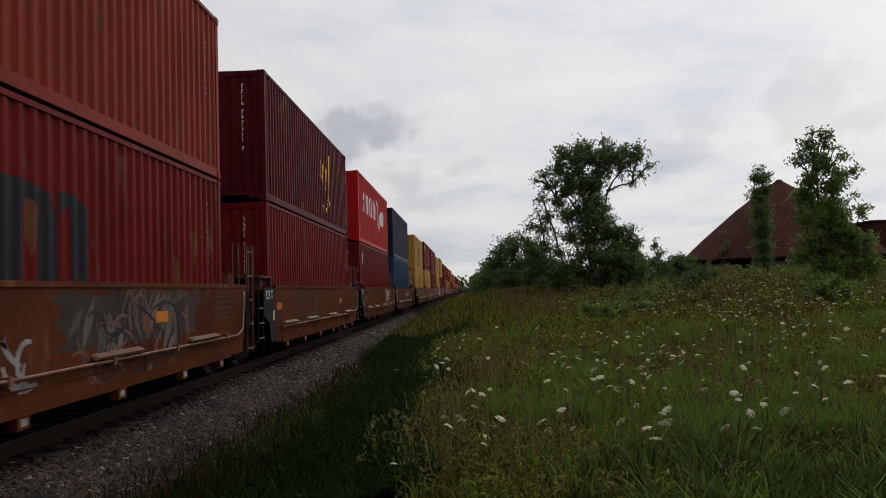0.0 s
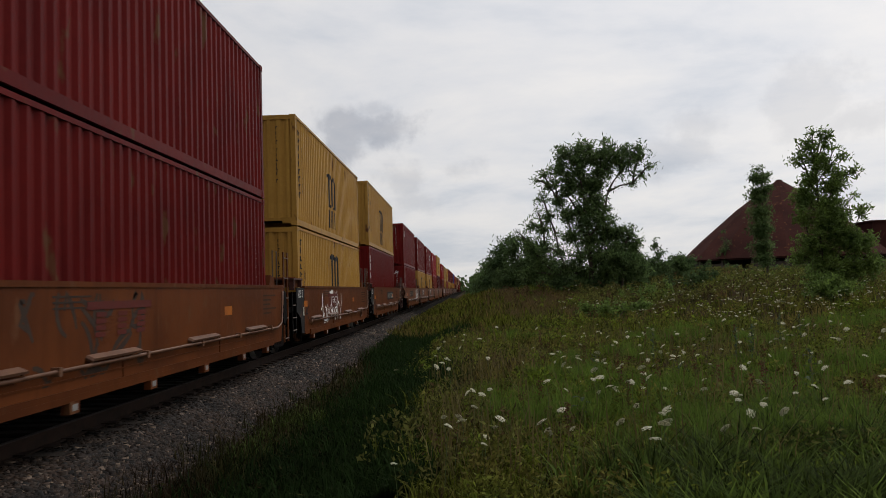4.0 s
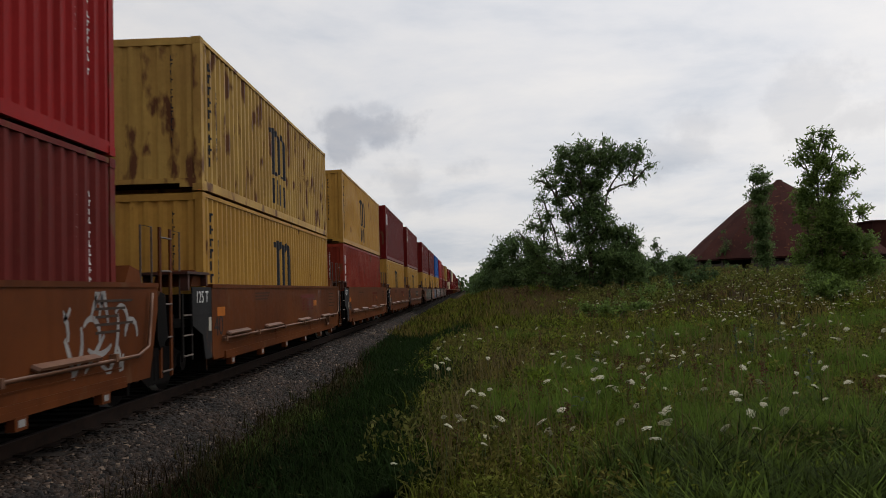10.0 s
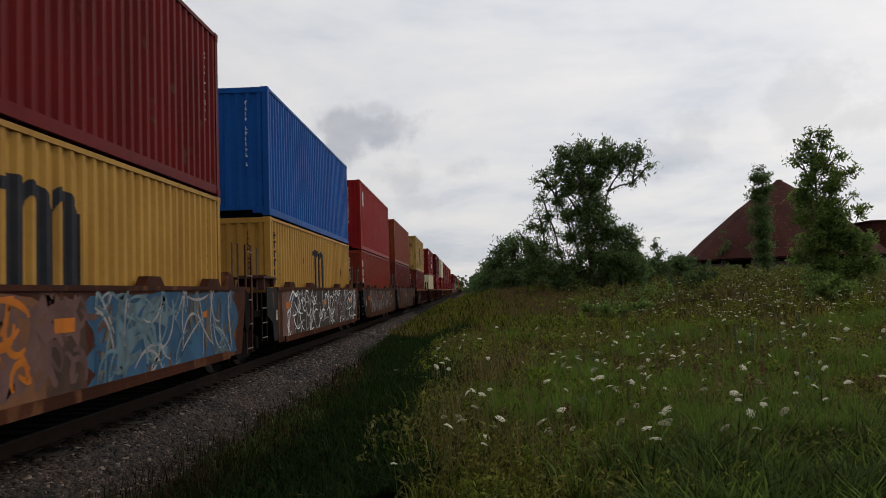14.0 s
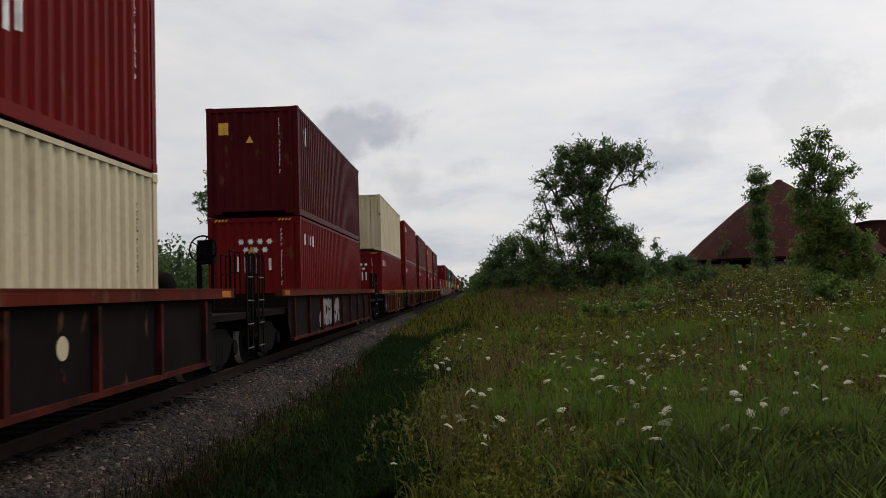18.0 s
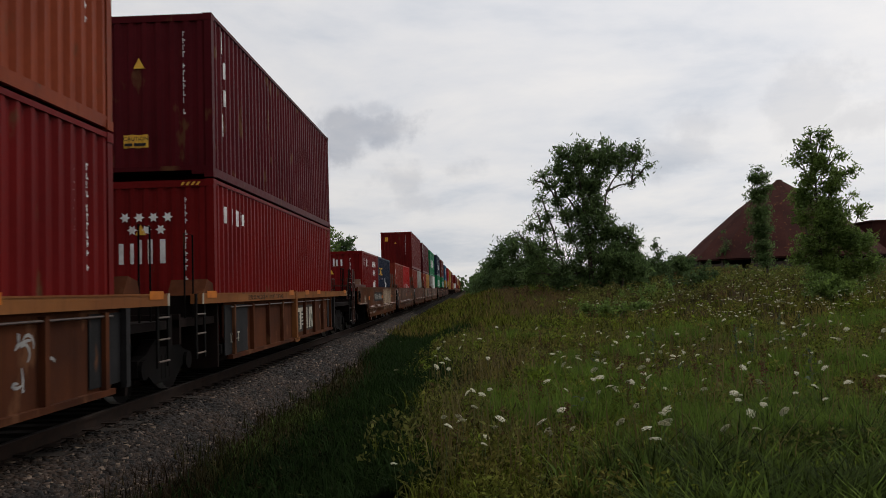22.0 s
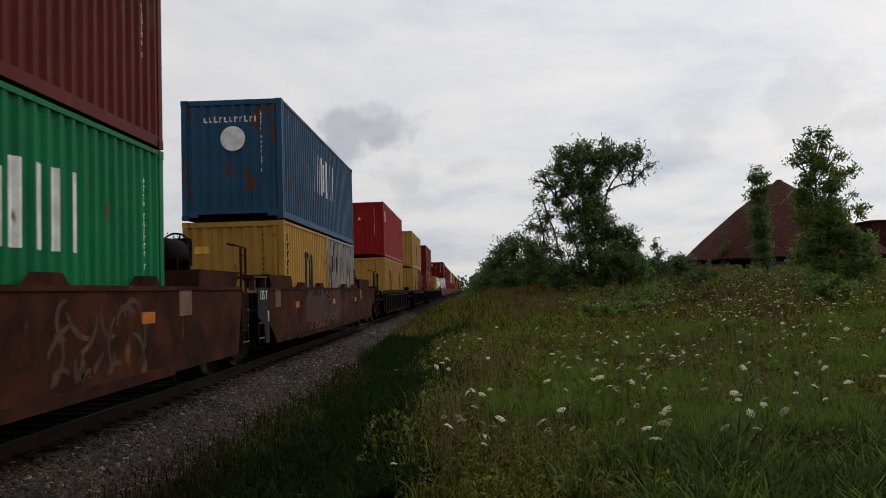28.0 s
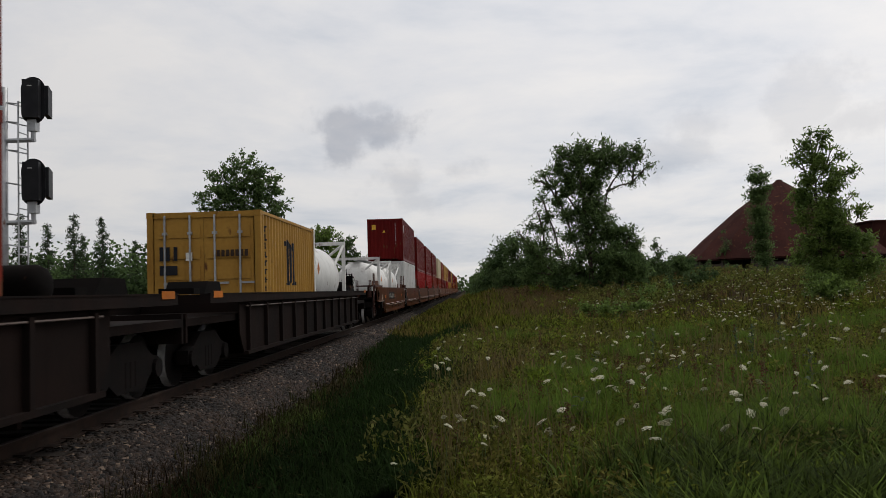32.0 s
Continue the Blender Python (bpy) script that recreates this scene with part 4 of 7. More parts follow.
def wedges(rng, y0, y1, z0, z1, n, grow, lift):
    """Sprayed blade-shaped fields that lean with the strokes of the lettering."""
    g = Geo()
    for k in range(n):
        cy, cz = rng.uniform(y0, y1), rng.uniform(z0 + 0.2, z1 - 0.2)
        h, w, lean = rng.uniform(0.16, 0.42), rng.uniform(0.06, 0.16), rng.uniform(-0.22, 0.30)
        h, w = h + grow, w + grow
        top, bot = min(z1, cz + h), max(z0, cz - h)
        m = len(g.v)
        x = lift + 0.000012 * k
        g.v += [(x, cy + lean, top), (x, cy + w, cz + 0.3 * h), (x, cy + 0.55 * w, cz - 0.2 * h), (x, cy - lean, bot), (x, cy - w, cz - 0.3 * h), (x, cy - 0.5 * w, cz + 0.25 * h)]
        g.f.append(tuple(m + i for i in range(6)))
    return g


def ground_field(rng, y0, y1, z0, z1):
    """A sprayed ground with ragged ends and an uneven upper edge."""
    n, m = 7, max(4, int((y1 - y0) * 2.5))
    rag = 0.22 if y1 - y0 > 2 else 0.06
    g = Geo()
    rows = [[(0.0005, y0 + (y1 - y0) * j / m + (rng.uniform(-rag, rag) if j in (0, m) else 0.0), z0 + (z1 - z0) * (i / n) * (rng.uniform(0.90, 1.0) if i == n else 1.0)) for j in range(m + 1)] for i in range(n + 1)]
    for row in rows:
        g.v += row
    g.f = [(i * (m + 1) + j, i * (m + 1) + j + 1, (i + 1) * (m + 1) + j + 1, (i + 1) * (m + 1) + j) for i in range(n) for j in range(m)]
    return g


def balloons(rng, y0, y1, z0, z1, n, lift):
    """Fat rounded shapes side by side: hasty streaks within each and its outline."""
    fill, rim = Geo(), Geo()
    zm, hh = (z0 + z1) / 2, (z1 - z0) / 2
    for k in range(n):
        c = y0 + (y1 - y0) * (k + 0.5) / n
        r = (y1 - y0) / n * rng.uniform(0.52, 0.66)
        lean = rng.uniform(-0.12, 0.12)
        h = hh * rng.uniform(0.86, 1.0)
        z = z1 - 0.02 * rng.random() - h
        up = lift + 0.0012 * k
        q = -0.97
        while q < 0.95:
            w = r * (1 - abs(q) ** 2.6) ** 0.5 * rng.uniform(0.86, 1.0)
            t, th, mid = rng.uniform(-0.03, 0.05), rng.uniform(0.016, 0.030), c + lean * q + rng.uniform(-0.02, 0.02)
            zz = z + h * q
            i = len(fill.v)
            fill.v += [(up, mid - w, zz - t - th * 0.3), (up, mid, zz - th), (up, mid + w, zz + t - th * 0.3), (up, mid + w, zz + t + th * 0.4), (up, mid, zz + th), (up, mid - w, zz - t + th * 0.4)]
            fill.f.append((i, i + 1, i + 2, i + 3, i + 4, i + 5))
            q += rng.uniform(0.055, 0.09)
            up += 0.00004
        m = 28
        i = len(rim.v)
        for j in range(m):
            a = 2 * math.pi * j / m
            ca, sa = math.cos(a), math.sin(a)
            y, e = c + r * math.copysign(abs(ca) ** 0.8, ca) + lean * sa, 0.018 + 0.008 * math.sin(3 * a + k)
            rim.v += [(up + 0.0002, y + e * ca, z + (h + e) * sa), (up + 0.0002, y - e * ca, z + (h - e) * sa)]
        rim.f += [(i + 2 * j, i + 2 * ((j + 1) % m), i + 2 * ((j + 1) % m) + 1, i + 2 * j + 1) for j in range(m)]
    return fill, rim


def flat(rects, lift=0.004):
    g = Geo()
    for r in rects:
        y0, y1, z0, z1 = r[:4]
        sl = r[4] if len(r) > 4 else 0
        n = len(g.v)
        g.v += [(lift, y0, z0), (lift, y1, z0), (lift, y1 + sl, z1), (lift, y0 + sl, z1)]
        g.f.append((n, n + 1, n + 2, n + 3))
    return g


def text_part(words, size, parent, m, mat, label):
    cu = bpy.data.curves.new("lettering", 'FONT')
    cu.body, cu.size, cu.extrude, cu.resolution_u = words, size, 0.001, 3
    ob = new("lettering", cu)
    me = bpy.data.meshes.new_from_object(ob)
    bpy.data.objects.remove(ob)
    me.materials.append(mat)
    stuff(part("lettering", me, parent, label, m))


SIDE_FACE = Matrix(((0, 0, 1, 0), (1, 0, 0, 0), (0, 1, 0, 0), (0, 0, 0, 1)))   # text on the side that faces the field


def handrails(root, y, x=1.15, z=1.2, mat=None):
    def make():
        g = Geo()
        for yy in (-0.35, 0.0, 0.35):
            g.tube([(0, yy, 0), (0, yy, 0.85)], 0.018, 6)
        g.tube([(0, -0.35, 0.85), (0, 0.35, 0.85)], 0.018, 6)
        g.tube([(0, -0.35, 0.45), (0, 0.35, 0.45)], 0.018, 6)
        return g, False
    part("handrail", cached(("handrail",), make, mat or HANDIRON), root, "", pose(x, y, z))


def ladder(root, y, x=1.38, z0=0.45, z1=1.5, mat=None):
    def make():
        g = Geo()
        for yy in (-0.2, 0.2):
            g.box(-0.012, 0.012, yy - 0.038, yy + 0.038, 0, z1 - z0)
        return g, False

    def rungs():
        g, k = Geo(), 0.08
        while k < z1 - z0 - 0.05:
            g.tube([(0.015, -0.2, k), (0.015, 0.2, k)], 0.014, 6)
            k += 0.3 if z1 < 2 else 0.46
        return g, False
    lad = part("ladder", cached(("ladder", round(z1 - z0, 2)), make, mat or GRIMESHADE), root, "", pose(x, y, z0))
    stuff(part("rung_set", cached(("rung_set", round(z1 - z0, 2)), rungs, RUNG), lad, "worn pale rungs"))


def brake_wheel(root, y, x, z):
    def rim():
        ring = [(0.28 * math.cos(2 * math.pi * j / 20), 0, 0.28 * math.sin(2 * math.pi * j / 20)) for j in range(21)]
        return Geo().tube(ring, 0.018, 6), False
    wheel = part("brake_wheel", cached(("brake_wheel",), rim, GRIMESHADE), root, "round hand brake wheel", pose(x, y, z))
    for j in range(5):
        part("spoke", cached(("spoke",), lambda: (Geo().tube([(0, 0, 0), (0.27, 0, 0)], 0.014, 6), False), GRIMESHADE), wheel, "", pose(0, 0, 0, 0, 72 * j, 0))
    part("brake_housing", cached(("brake_housing",), lambda: (Geo().tube([(0, -0.02, 0), (0, 0.14, 0)], 0.03, 8).box(-0.16, 0.16, 0.12, 0.4, -0.3, 0.2), False), GRIMESHADE), root, "dark brake gear housing", pose(x, y, z))


def reservoir(root, y, z, mat):
    part("air_reservoir", cached(("air_reservoir",), lambda: (Geo().lathe([(-0.75, 0.1), (-0.7, 0.2), (-0.62, 0.24), (0.62, 0.24), (0.7, 0.2), (0.75, 0.1)], (0, 0, 0), "x", 16), True), mat), root, "round air reservoir", pose(0.2, y, z))


def well_car(style, s, near, far, seed, graffiti=None, well=12.192, plate_word=None):
    """One unit of a double-stack car; s is where its load's near end stands. near, far: how far its frame reaches past the load; a reach
    above two metres is a coupler end with its own truck."""
    rng = random.Random(seed)
    tone = {"tan": (TAN_DEEP if seed < 20 else TAN_FRESH if 30 < seed < 40 else TAN, "tan steel"), "oldtan": (TAN_OLD, "rust-stained tan steel"), "spray": (GRAFBASE, "graffiti-covered dull red steel"),
            "rust": (RUSTCAR, "heavily rusted brown steel"), "redrib": (RIBPLATE, "grimy dark red-silled"),
            "orangerib": (ORANGEPLATE, "ribbed brown orange-silled"), "blackrib": (DARKCAR, "black ribbed steel")}[style]
    mat = tone[0]
    root = thing("well_car", tone[1] + " double-stack well car on the rails", "railway car", "well cars of the train")
    CARRIED.append((root, pose(TRACK, s, 0)))
    a, b = -near, well + far                     # the ends of the unit
    plated = style in ("tan", "oldtan", "spray", "rust")
    X = 1.40
    if plated:
        top, low = (1.64, 0.42) if style in ("tan", "oldtan") else (1.60, 0.40)
        y0 = -0.15 if near < 2 else 0.9 - near
        y1 = well + (0.9 if far < 2 else far - 1.0)
        if style == "rust":
            y0, y1 = -2.3, well + (3.4 if far < 4.5 else 5.0)
        out = [(y0, top), (y1, top)]
        out += [(y1, 1.30), (y1 - 0.30, low)] if far < 2 or (style == "rust" and far < 4.5) else [(y1, 0.98), (y1 - 0.55, 0.98), (y1 - 0.9, 0.78), (y1 - 1.15, low)] if style == "rust" else [(y1, 1.0), (well + 0.75, 1.0), (well + 0.45, 0.86), (well + 0.2, low)]
        if style == "spray" and near > 2:
            out += [(0.15, low), (-0.3, 0.60), (-1.5, 0.66), (-1.8, 0.84), (y0, 0.84)]
        else:
            out += [(y0 + 0.7, low), (y0, 0.85)] if style == "rust" else [(y0 + 0.06, low), (y0, low + 0.1)] if near < 2 else [(0.15, low), (-0.25, 0.86), (-0.5, 1.0), (y0, 1.0)]
        for sx in (-1, 1):
            part("side_plate", cached(("side_plate", style, round(y0, 2), round(y1, 2)), lambda: (Geo().prism(out, -0.012, 0.012), False), mat), root, "", pose(sx * (X - 0.012), 0, 0))
            part("top_chord", cached(("top_chord", round(y0, 2), round(y1, 2)), lambda: (Geo().box(-0.10, 0.016, y0, y1, -0.05, 0.012), False), mat), root, "", pose(sx * X, 0, top) if sx > 0 else pose(-X, y0 + y1, top, 0, 0, 180))
            part("bottom_chord", cached(("bottom_chord",), lambda: (Geo().box(-0.14, 0.03, 0.5, well - 0.2, -0.03, 0.04).box(-0.02, 0.026, 0.5, well - 0.2, 0.04, 0.10), False), mat), root, "", pose(sx * X, 0, low) if sx > 0 else pose(-X, well + 0.3, low, 0, 0, 180))
        if far > 2 and style in ("tan", "oldtan"):
            part("access_frame", cached(("access_frame",), lambda: (Geo().box(0, 0.02, 0, 0.62, 1.05, 1.10).box(0, 0.02, 0, 0.62, 1.46, 1.51).box(0, 0.02, 0, 0.05, 1.10, 1.46).box(0, 0.02, 0.57, 0.62, 1.10, 1.46).box(0, 0.016, 0.05, 0.57, 1.20, 1.225), False), RUNG), root, "pale frame of an access opening", pose(X, y1 - 1.35, 0))
            # flat patch: the dark inside of the opening is only its colour
            part("access_hole", cached(("access_hole",), lambda: (flat([(0.05, 0.57, 1.10, 1.46)], 0.003), False), GRIMESHADE), root, "access opening drawn as a flat shade-dark patch", pose(X, y1 - 1.35, 0))
        # dark end panel with its stencil
        if near > 2 and style != "rust":
            if style == "spray":
                part("access_panel", cached(("large_access_panel",), lambda: (Geo().box(0, 0.02, -1.98, -1.93, 0.85, 1.5).box(0, 0.02, -1.32, -1.27, 0.85, 1.5).box(0, 0.02, -1.93, -1.32, 0.85, 0.9).box(0, 0.02, -1.93, -1.32, 1.45, 1.5).box(0, 0.06, -1.9, -1.6, 1.12, 1.36), False), mat), root, "framed access panel", pose(X, 0, 0))
                stuff(part("number_mark", flat(word(rng, 2.25, 0.80, 1.0, 0.25, 4, 0.74) + word(rng, 3.35, 0.80, 0.95, 0.25, 4, 0.7), 0.006).mesh("number_mark", PLATEMARK), root, "white bars", pose(X, 0, 0)))
            part("access_panel", cached(("access_panel",), lambda: (Geo().box(0, 0.012, 0, 0.5, 1.08, 1.5).box(0.012, 0.05, 0.1, 0.35, 1.22, 1.4), False), GRIMESHADE), root, "dark brake access panel", pose(X, y0 + 0.15, 0))
            part("notice", cached(("notice",), lambda: (flat([(0, 0.2, 1.02, 1.30)], 0.005), False), PLATEMARK), root, "small pale notice", pose(X, -0.9, 0))
            if style != "spray":
                part("side_rod", cached(("side_rod", round(near, 1)), lambda: (Geo().tube([(0.05, y0, 0.99), (0.05, -0.6, 0.99), (0.05, -0.3, 0.80), (0.05, 0.15, 0.56), (0.05, 0.8, 0.56)], 0.028, 6), False), PIPE), root, "bent tan pipe", pose(X, 0, 0))
        else:
            part("end_panel", cached(("car_end_panel",), lambda: (Geo().prism([(-1.10, 1.60), (-0.155, 1.60), (-0.155, 0.46), (-0.50, 0.46), (-0.62, 0.86), (-1.10, 1.02)], -0.02, 0.0).box(-0.02, 0.006, -1.08, -0.17, 1.17, 1.195), False), ENDPANEL), root, "dark end panel", pose(X - 0.004, y0 + 0.15, 0))
            part("notice", cached(("small_notice",), lambda: (flat([(0, 0.14, 0.90, 1.12)], 0.005), False), PLATEMARK), root, "small pale notice", pose(X, y0 - 0.20, 0))
            part("joint_shelf", cached(("joint_shelf",), lambda: (Geo().box(0.35, 1.36, -1.05, 0.02, 1.80, 1.84).box(1.22, 1.34, -0.98, -0.90, 1.55, 1.80).box(1.22, 1.34, -0.10, -0.02, 1.62, 1.80).box(0.5, 0.6, -0.6, -0.5, 1.1, 1.80), False), HANDIRON), root, "rusty shelf over the joint", pose(0, y0, 0))
        if style == "rust" or (style != "spray" and near < 2):
            text_part("125 T", 0.26, root, pose(X, y0 - 0.80, 1.36) @ SIDE_FACE, WHITEMARK, "white stencil")
        if far < 2 or style == "rust":
            part("end_panel", cached(("car_far_panel",), lambda: (Geo().prism([(0, 1.55), (0.3, 1.5), (0.38, 0.9), (0.1, 0.75), (0, 0.9)], -0.02, 0.0), False), GRIMESHADE), root, "dark end panel", pose(X - 0.004, y1, 0))
    else:
        sill = {"redrib": REDSILL, "orangerib": ORANGESILL, "blackrib": BLACKSILL}[style]
        rib = {"redrib": RIBRED, "orangerib": ORANGEPLATE, "blackrib": BLACKSILL}[style]
        top, low = (1.57 if style == "redrib" else 1.50, 0.36)
        reach = {"orangerib": (-0.1, -0.7)}.get(style, (0.5, 2.1))
        y0, y1 = -(reach[0] if near < 2.5 else reach[1]), well + (reach[0] if far < 2.5 else reach[1])
        out = [(y0, top - 0.12), (y1, top - 0.12), (y1, 0.75), (y1 - 0.3, low), (y0 + 0.3, low), (y0, 0.75)]
        for sx in (-1, 1):
            part("side_plate", cached(("side_plate", style, round(y0, 2), round(y1, 2)), lambda: (Geo().prism(out, -0.012, 0.012), False), mat), root, "", pose(sx * (X - 0.09), 0, 0))
            inset = {"orangerib": (0.7, 1.9), "redrib": (0.7, 1.9)}.get(style, (0.7, 0.85))
            e0, e1 = a + inset[0 if near < 2.5 else 1], b - inset[0 if far < 2.5 else 1]
            part("top_sill", cached(("top_sill", style, round(e0, 2), round(e1, 2)), lambda: (Geo().box(-0.16, 0.02, e0, e1, -0.16, 0.0), False), sill), root, "", pose(sx * X, 0, top) if sx > 0 else pose(-X, e0 + e1, top, 0, 0, 180))
            part("sill_lip", cached(("sill_lip", style, round(e0, 2), round(e1, 2)), lambda: (Geo().box(-0.02, 0.028, e0, e1, -0.015, 0.006), False), sill), root, "", pose(sx * X, 0, top) if sx > 0 else pose(-X, e0 + e1, top, 0, 0, 180))
            part("bottom_sill", cached(("bottom_sill", style, round(y0, 2), round(y1, 2)), lambda: (Geo().box(-0.12, 0.0, y0 + 0.3, y1 - 0.3, -0.02, 0.05), False), rib), root, "", pose(sx * X, 0, low) if sx > 0 else pose(-X, y0 + y1, low, 0, 0, 180))
            n = 12 if style == "blackrib" else 9
            for k in range(n):
                if style == "orangerib" and k == 4:
                    continue
                yk = y0 + 0.5 + (y1 - y0 - 1.0) * k / (n - 1)
                part("rib", cached(("rib", style), lambda: (Geo().prism([(-0.045, top - 0.2), (0.045, top - 0.2), (0.045, low + 0.04), (-0.045, low + 0.04)], -0.08, -0.004), False), rib), root, "", pose(sx * X, yk, 0) if sx > 0 else pose(-X, yk, 0, 0, 0, 180))
            if style == "orangerib":
                yk = (y0 + y1) / 2
                part("post", cached(("post",), lambda: (Geo().box(-0.1, 0.035, -0.09, 0.09, low, top + 0.03), False), ORANGESILL), root, "", pose(sx * X, yk, 0))
        if style == "redrib":
            # flat discs for holes: dark recess, on one car the cream load, as colour
            for yk in (3.2, 9.2):
                part("lightening_hole", cached(("lightening_hole", seed == 61), lambda: (Geo().lathe([(0, 0.13), (0.006, 0.13)], (0, 0, 0), "x", 20), False), PAINT["cream"] if seed == 61 else GRIMESHADE), root, "oval hole drawn as a flat disc on the side plate", pose(X - 0.078, yk, 0.95))
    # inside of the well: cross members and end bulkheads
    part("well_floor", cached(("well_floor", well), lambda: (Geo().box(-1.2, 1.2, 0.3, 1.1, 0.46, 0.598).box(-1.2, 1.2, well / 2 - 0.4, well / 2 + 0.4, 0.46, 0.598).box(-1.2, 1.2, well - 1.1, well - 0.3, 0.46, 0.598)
         .box(-1.3, -1.22, 0, well, 0.46, 0.62).box(1.22, 1.3, 0, well, 0.46, 0.62), False), GRIMESHADE), root)
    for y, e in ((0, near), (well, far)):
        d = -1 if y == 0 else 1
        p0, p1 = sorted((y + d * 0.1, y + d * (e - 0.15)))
        part("end_platform", cached(("end_platform", d, round(p1 - p0, 2)), lambda: (Geo().box(-1.25, 1.25, 0, p1 - p0, 1.0, 1.12).box(-0.35, 0.35, 0, p1 - p0, 0.7, 1.0).box(-1.3, 1.3, 0 if d > 0 else p1 - p0 - 0.08, 0.08 if d > 0 else p1 - p0, 0.25, 1.5).box(-1.25, 1.25, p1 - p0 - 0.08 if d > 0 else 0, p1 - p0 if d > 0 else 0.08, 0.75, 1.2), False), GRIMESHADE if plated else DARKCAR), root, "", pose(0, p0, 0))
        if style == "rust":
            hood = [(-1.15, 0.0), (0.95, 0.0), (1.2, 0.27), (-1.05, 0.27)] if e < 4.5 else [(-1.9, 0.0), (0.9, 0.0), (1.15, 0.34), (-1.95, 0.34)]
            part("end_hood", cached(("end_hood", d, e > 4.5), lambda: (Geo().prism([(q * d, h) for q, h in hood][::d], -0.55, 0.015), False), mat), root, "sloped rusty hood box", pose(X - 0.02, y + d * (2.1 if d > 0 else 1.1), 1.61))
            part("notice", cached(("tall_notice",), lambda: (flat([(-0.27, 0.27, 1.18, 1.56)], 0.005), False), PIPE), root, "stained paper notice", pose(X, y + (0.35 if d > 0 else -1.5), 0))
            if d > 0:
                g = Geo().tube([(0, -0.16, 0.75), (0, -0.16, 2.35), (-0.25, -0.16, 2.42)], 0.028, 6).tube([(0, 0.16, 0.75), (0, 0.16, 2.35), (-0.25, 0.16, 2.42)], 0.028, 6)
                for h in (0.8, 1.15, 1.5, 1.85, 2.2):
                    g.tube([(0, -0.16, h), (0, 0.16, h)], 0.016, 6)
                part("end_ladder", g.mesh("end_ladder", RUSTCAR), root, "tall rusty end ladder", pose(X - 0.02, y + e - 0.28, 0))
                truck(root, y + (e + 0.45 if e < 4.5 else 3.9))
                part("air_reservoir", cached(("end_reservoir",), lambda: (Geo().lathe([(-0.55, 0.1), (-0.5, 0.2), (-0.44, 0.25), (0.44, 0.25), (0.5, 0.2), (0.55, 0.1)], (0, 0, 0), "y", 18), True), GRIMESHADE), root, "dark round air reservoir", pose(0.45, y + e - 1.7, 2.22))
                for q in (-0.31, 0.31):
                    part("reservoir_cradle", cached(("reservoir_cradle",), lambda: (Geo().box(-0.3, 0.3, -0.04, 0.04, 1.1, 2.1), False), GRIMESHADE), root, "", pose(0.45, y + e - 1.7 + q, 0))
                brake_wheel(root, y + e - 0.95, 0.35, 2.32)
            ladder(root, y + (e - 0.15 if d > 0 else -2.9), 1.36, 0.5, 1.5)
        elif e > 2.5:
            truck(root, y + d * (e - 1.75))
            part("coupler", cached(("coupler",), lambda: (Geo().box(-0.09, 0.09, -0.45, 0.45, 0.72, 0.98).box(-0.17, 0.17, -0.12, 0.12, 0.66, 1.02), False), SHADEDSTEEL), root, "steel knuckle coupler", pose(0, y + d * (e + 0.0), 0))
            if style != "blackrib":
                handrails(root, y + d * (e - 0.7), 1.1, 1.12 if plated else 1.45, None if plated else GRIMESHADE)
            else:
                part("platform_box", cached(("platform_box",), lambda: (Geo().prism([(-0.5, 0.0), (0.5, 0.0), (0.4, 0.22), (-0.3, 0.22)], -0.35, 0.35).box(-0.3, 0.3, -0.9, -0.6, 0, 0.1), False), GRIMESHADE), root, "dark sloped brake box", pose(0.7, y + d * (e - 2.2), 1.50))
            tall = style != "blackrib" or (seed == 100 and d < 0)
            if tall:
                ladder(root, y + d * (e - 0.40), 1.3, 0.35, 2.30, HANDIRON if plated else GRIMESHADE)
            def hooks():
                g = Geo()
                for yy in (-0.2, 0.2):
                    g.tube([(0, yy, 2.26), (0, yy + 0.06, 2.30), (0, yy + 0.13, 2.26), (0, yy + 0.14, 1.30)], 0.013, 6)
                return g, False
            if tall:
                part("hand_iron", cached(("hand_iron",), hooks, RUNG if plated else GRIMESHADE), root, "hooked hand irons", pose(1.3, y + d * (e - 0.40), 0))
            if d < 0 and style != "blackrib":
                brake_wheel(root, y - e + 0.3, 0.15, 2.0 if plated else 2.42)
                part("brake_post", cached(("brake_post",), lambda: (Geo().box(-0.05, 0.05, 0.0, 0.06, 1.05, 2.5).box(0.25, 0.31, 0.0, 0.05, 1.05, 2.3), False), GRIMESHADE), root, "", pose(0.02, y - e + 0.42, 0))
                handrails(root, y + d * (e - 0.7), 0.5, 1.12 if plated else 1.45, None if plated else GRIMESHADE)
            elif d > 0:
                reservoir(root, y + 1.4, 1.86 if plated else 1.62, mat if plated or style == "orangerib" else GRIMESHADE)
            if plated and d < 0:
                part("end_shelf", cached(("end_shelf",), lambda: (Geo().box(0.45, 1.36, -3.3, -0.15, 1.70, 1.75).box(1.30, 1.36, -3.3, -0.15, 1.62, 1.70).box(0.9, 1.0, -2.6, -2.5, 1.1, 1.7).box(1.1, 1.2, -0.9, -0.8, 1.1, 1.7), False), HANDIRON), root, "dark grated shelf")
                part("brake_box", cached(("brake_box",), lambda: (Geo().prism([(-0.85, 1.75), (-0.45, 1.75), (-0.52, 1.98), (-0.78, 1.98)], 0.9, 1.2), False), PIPE if style != "spray" else GRIMESHADE), root, "tan brake gear box")
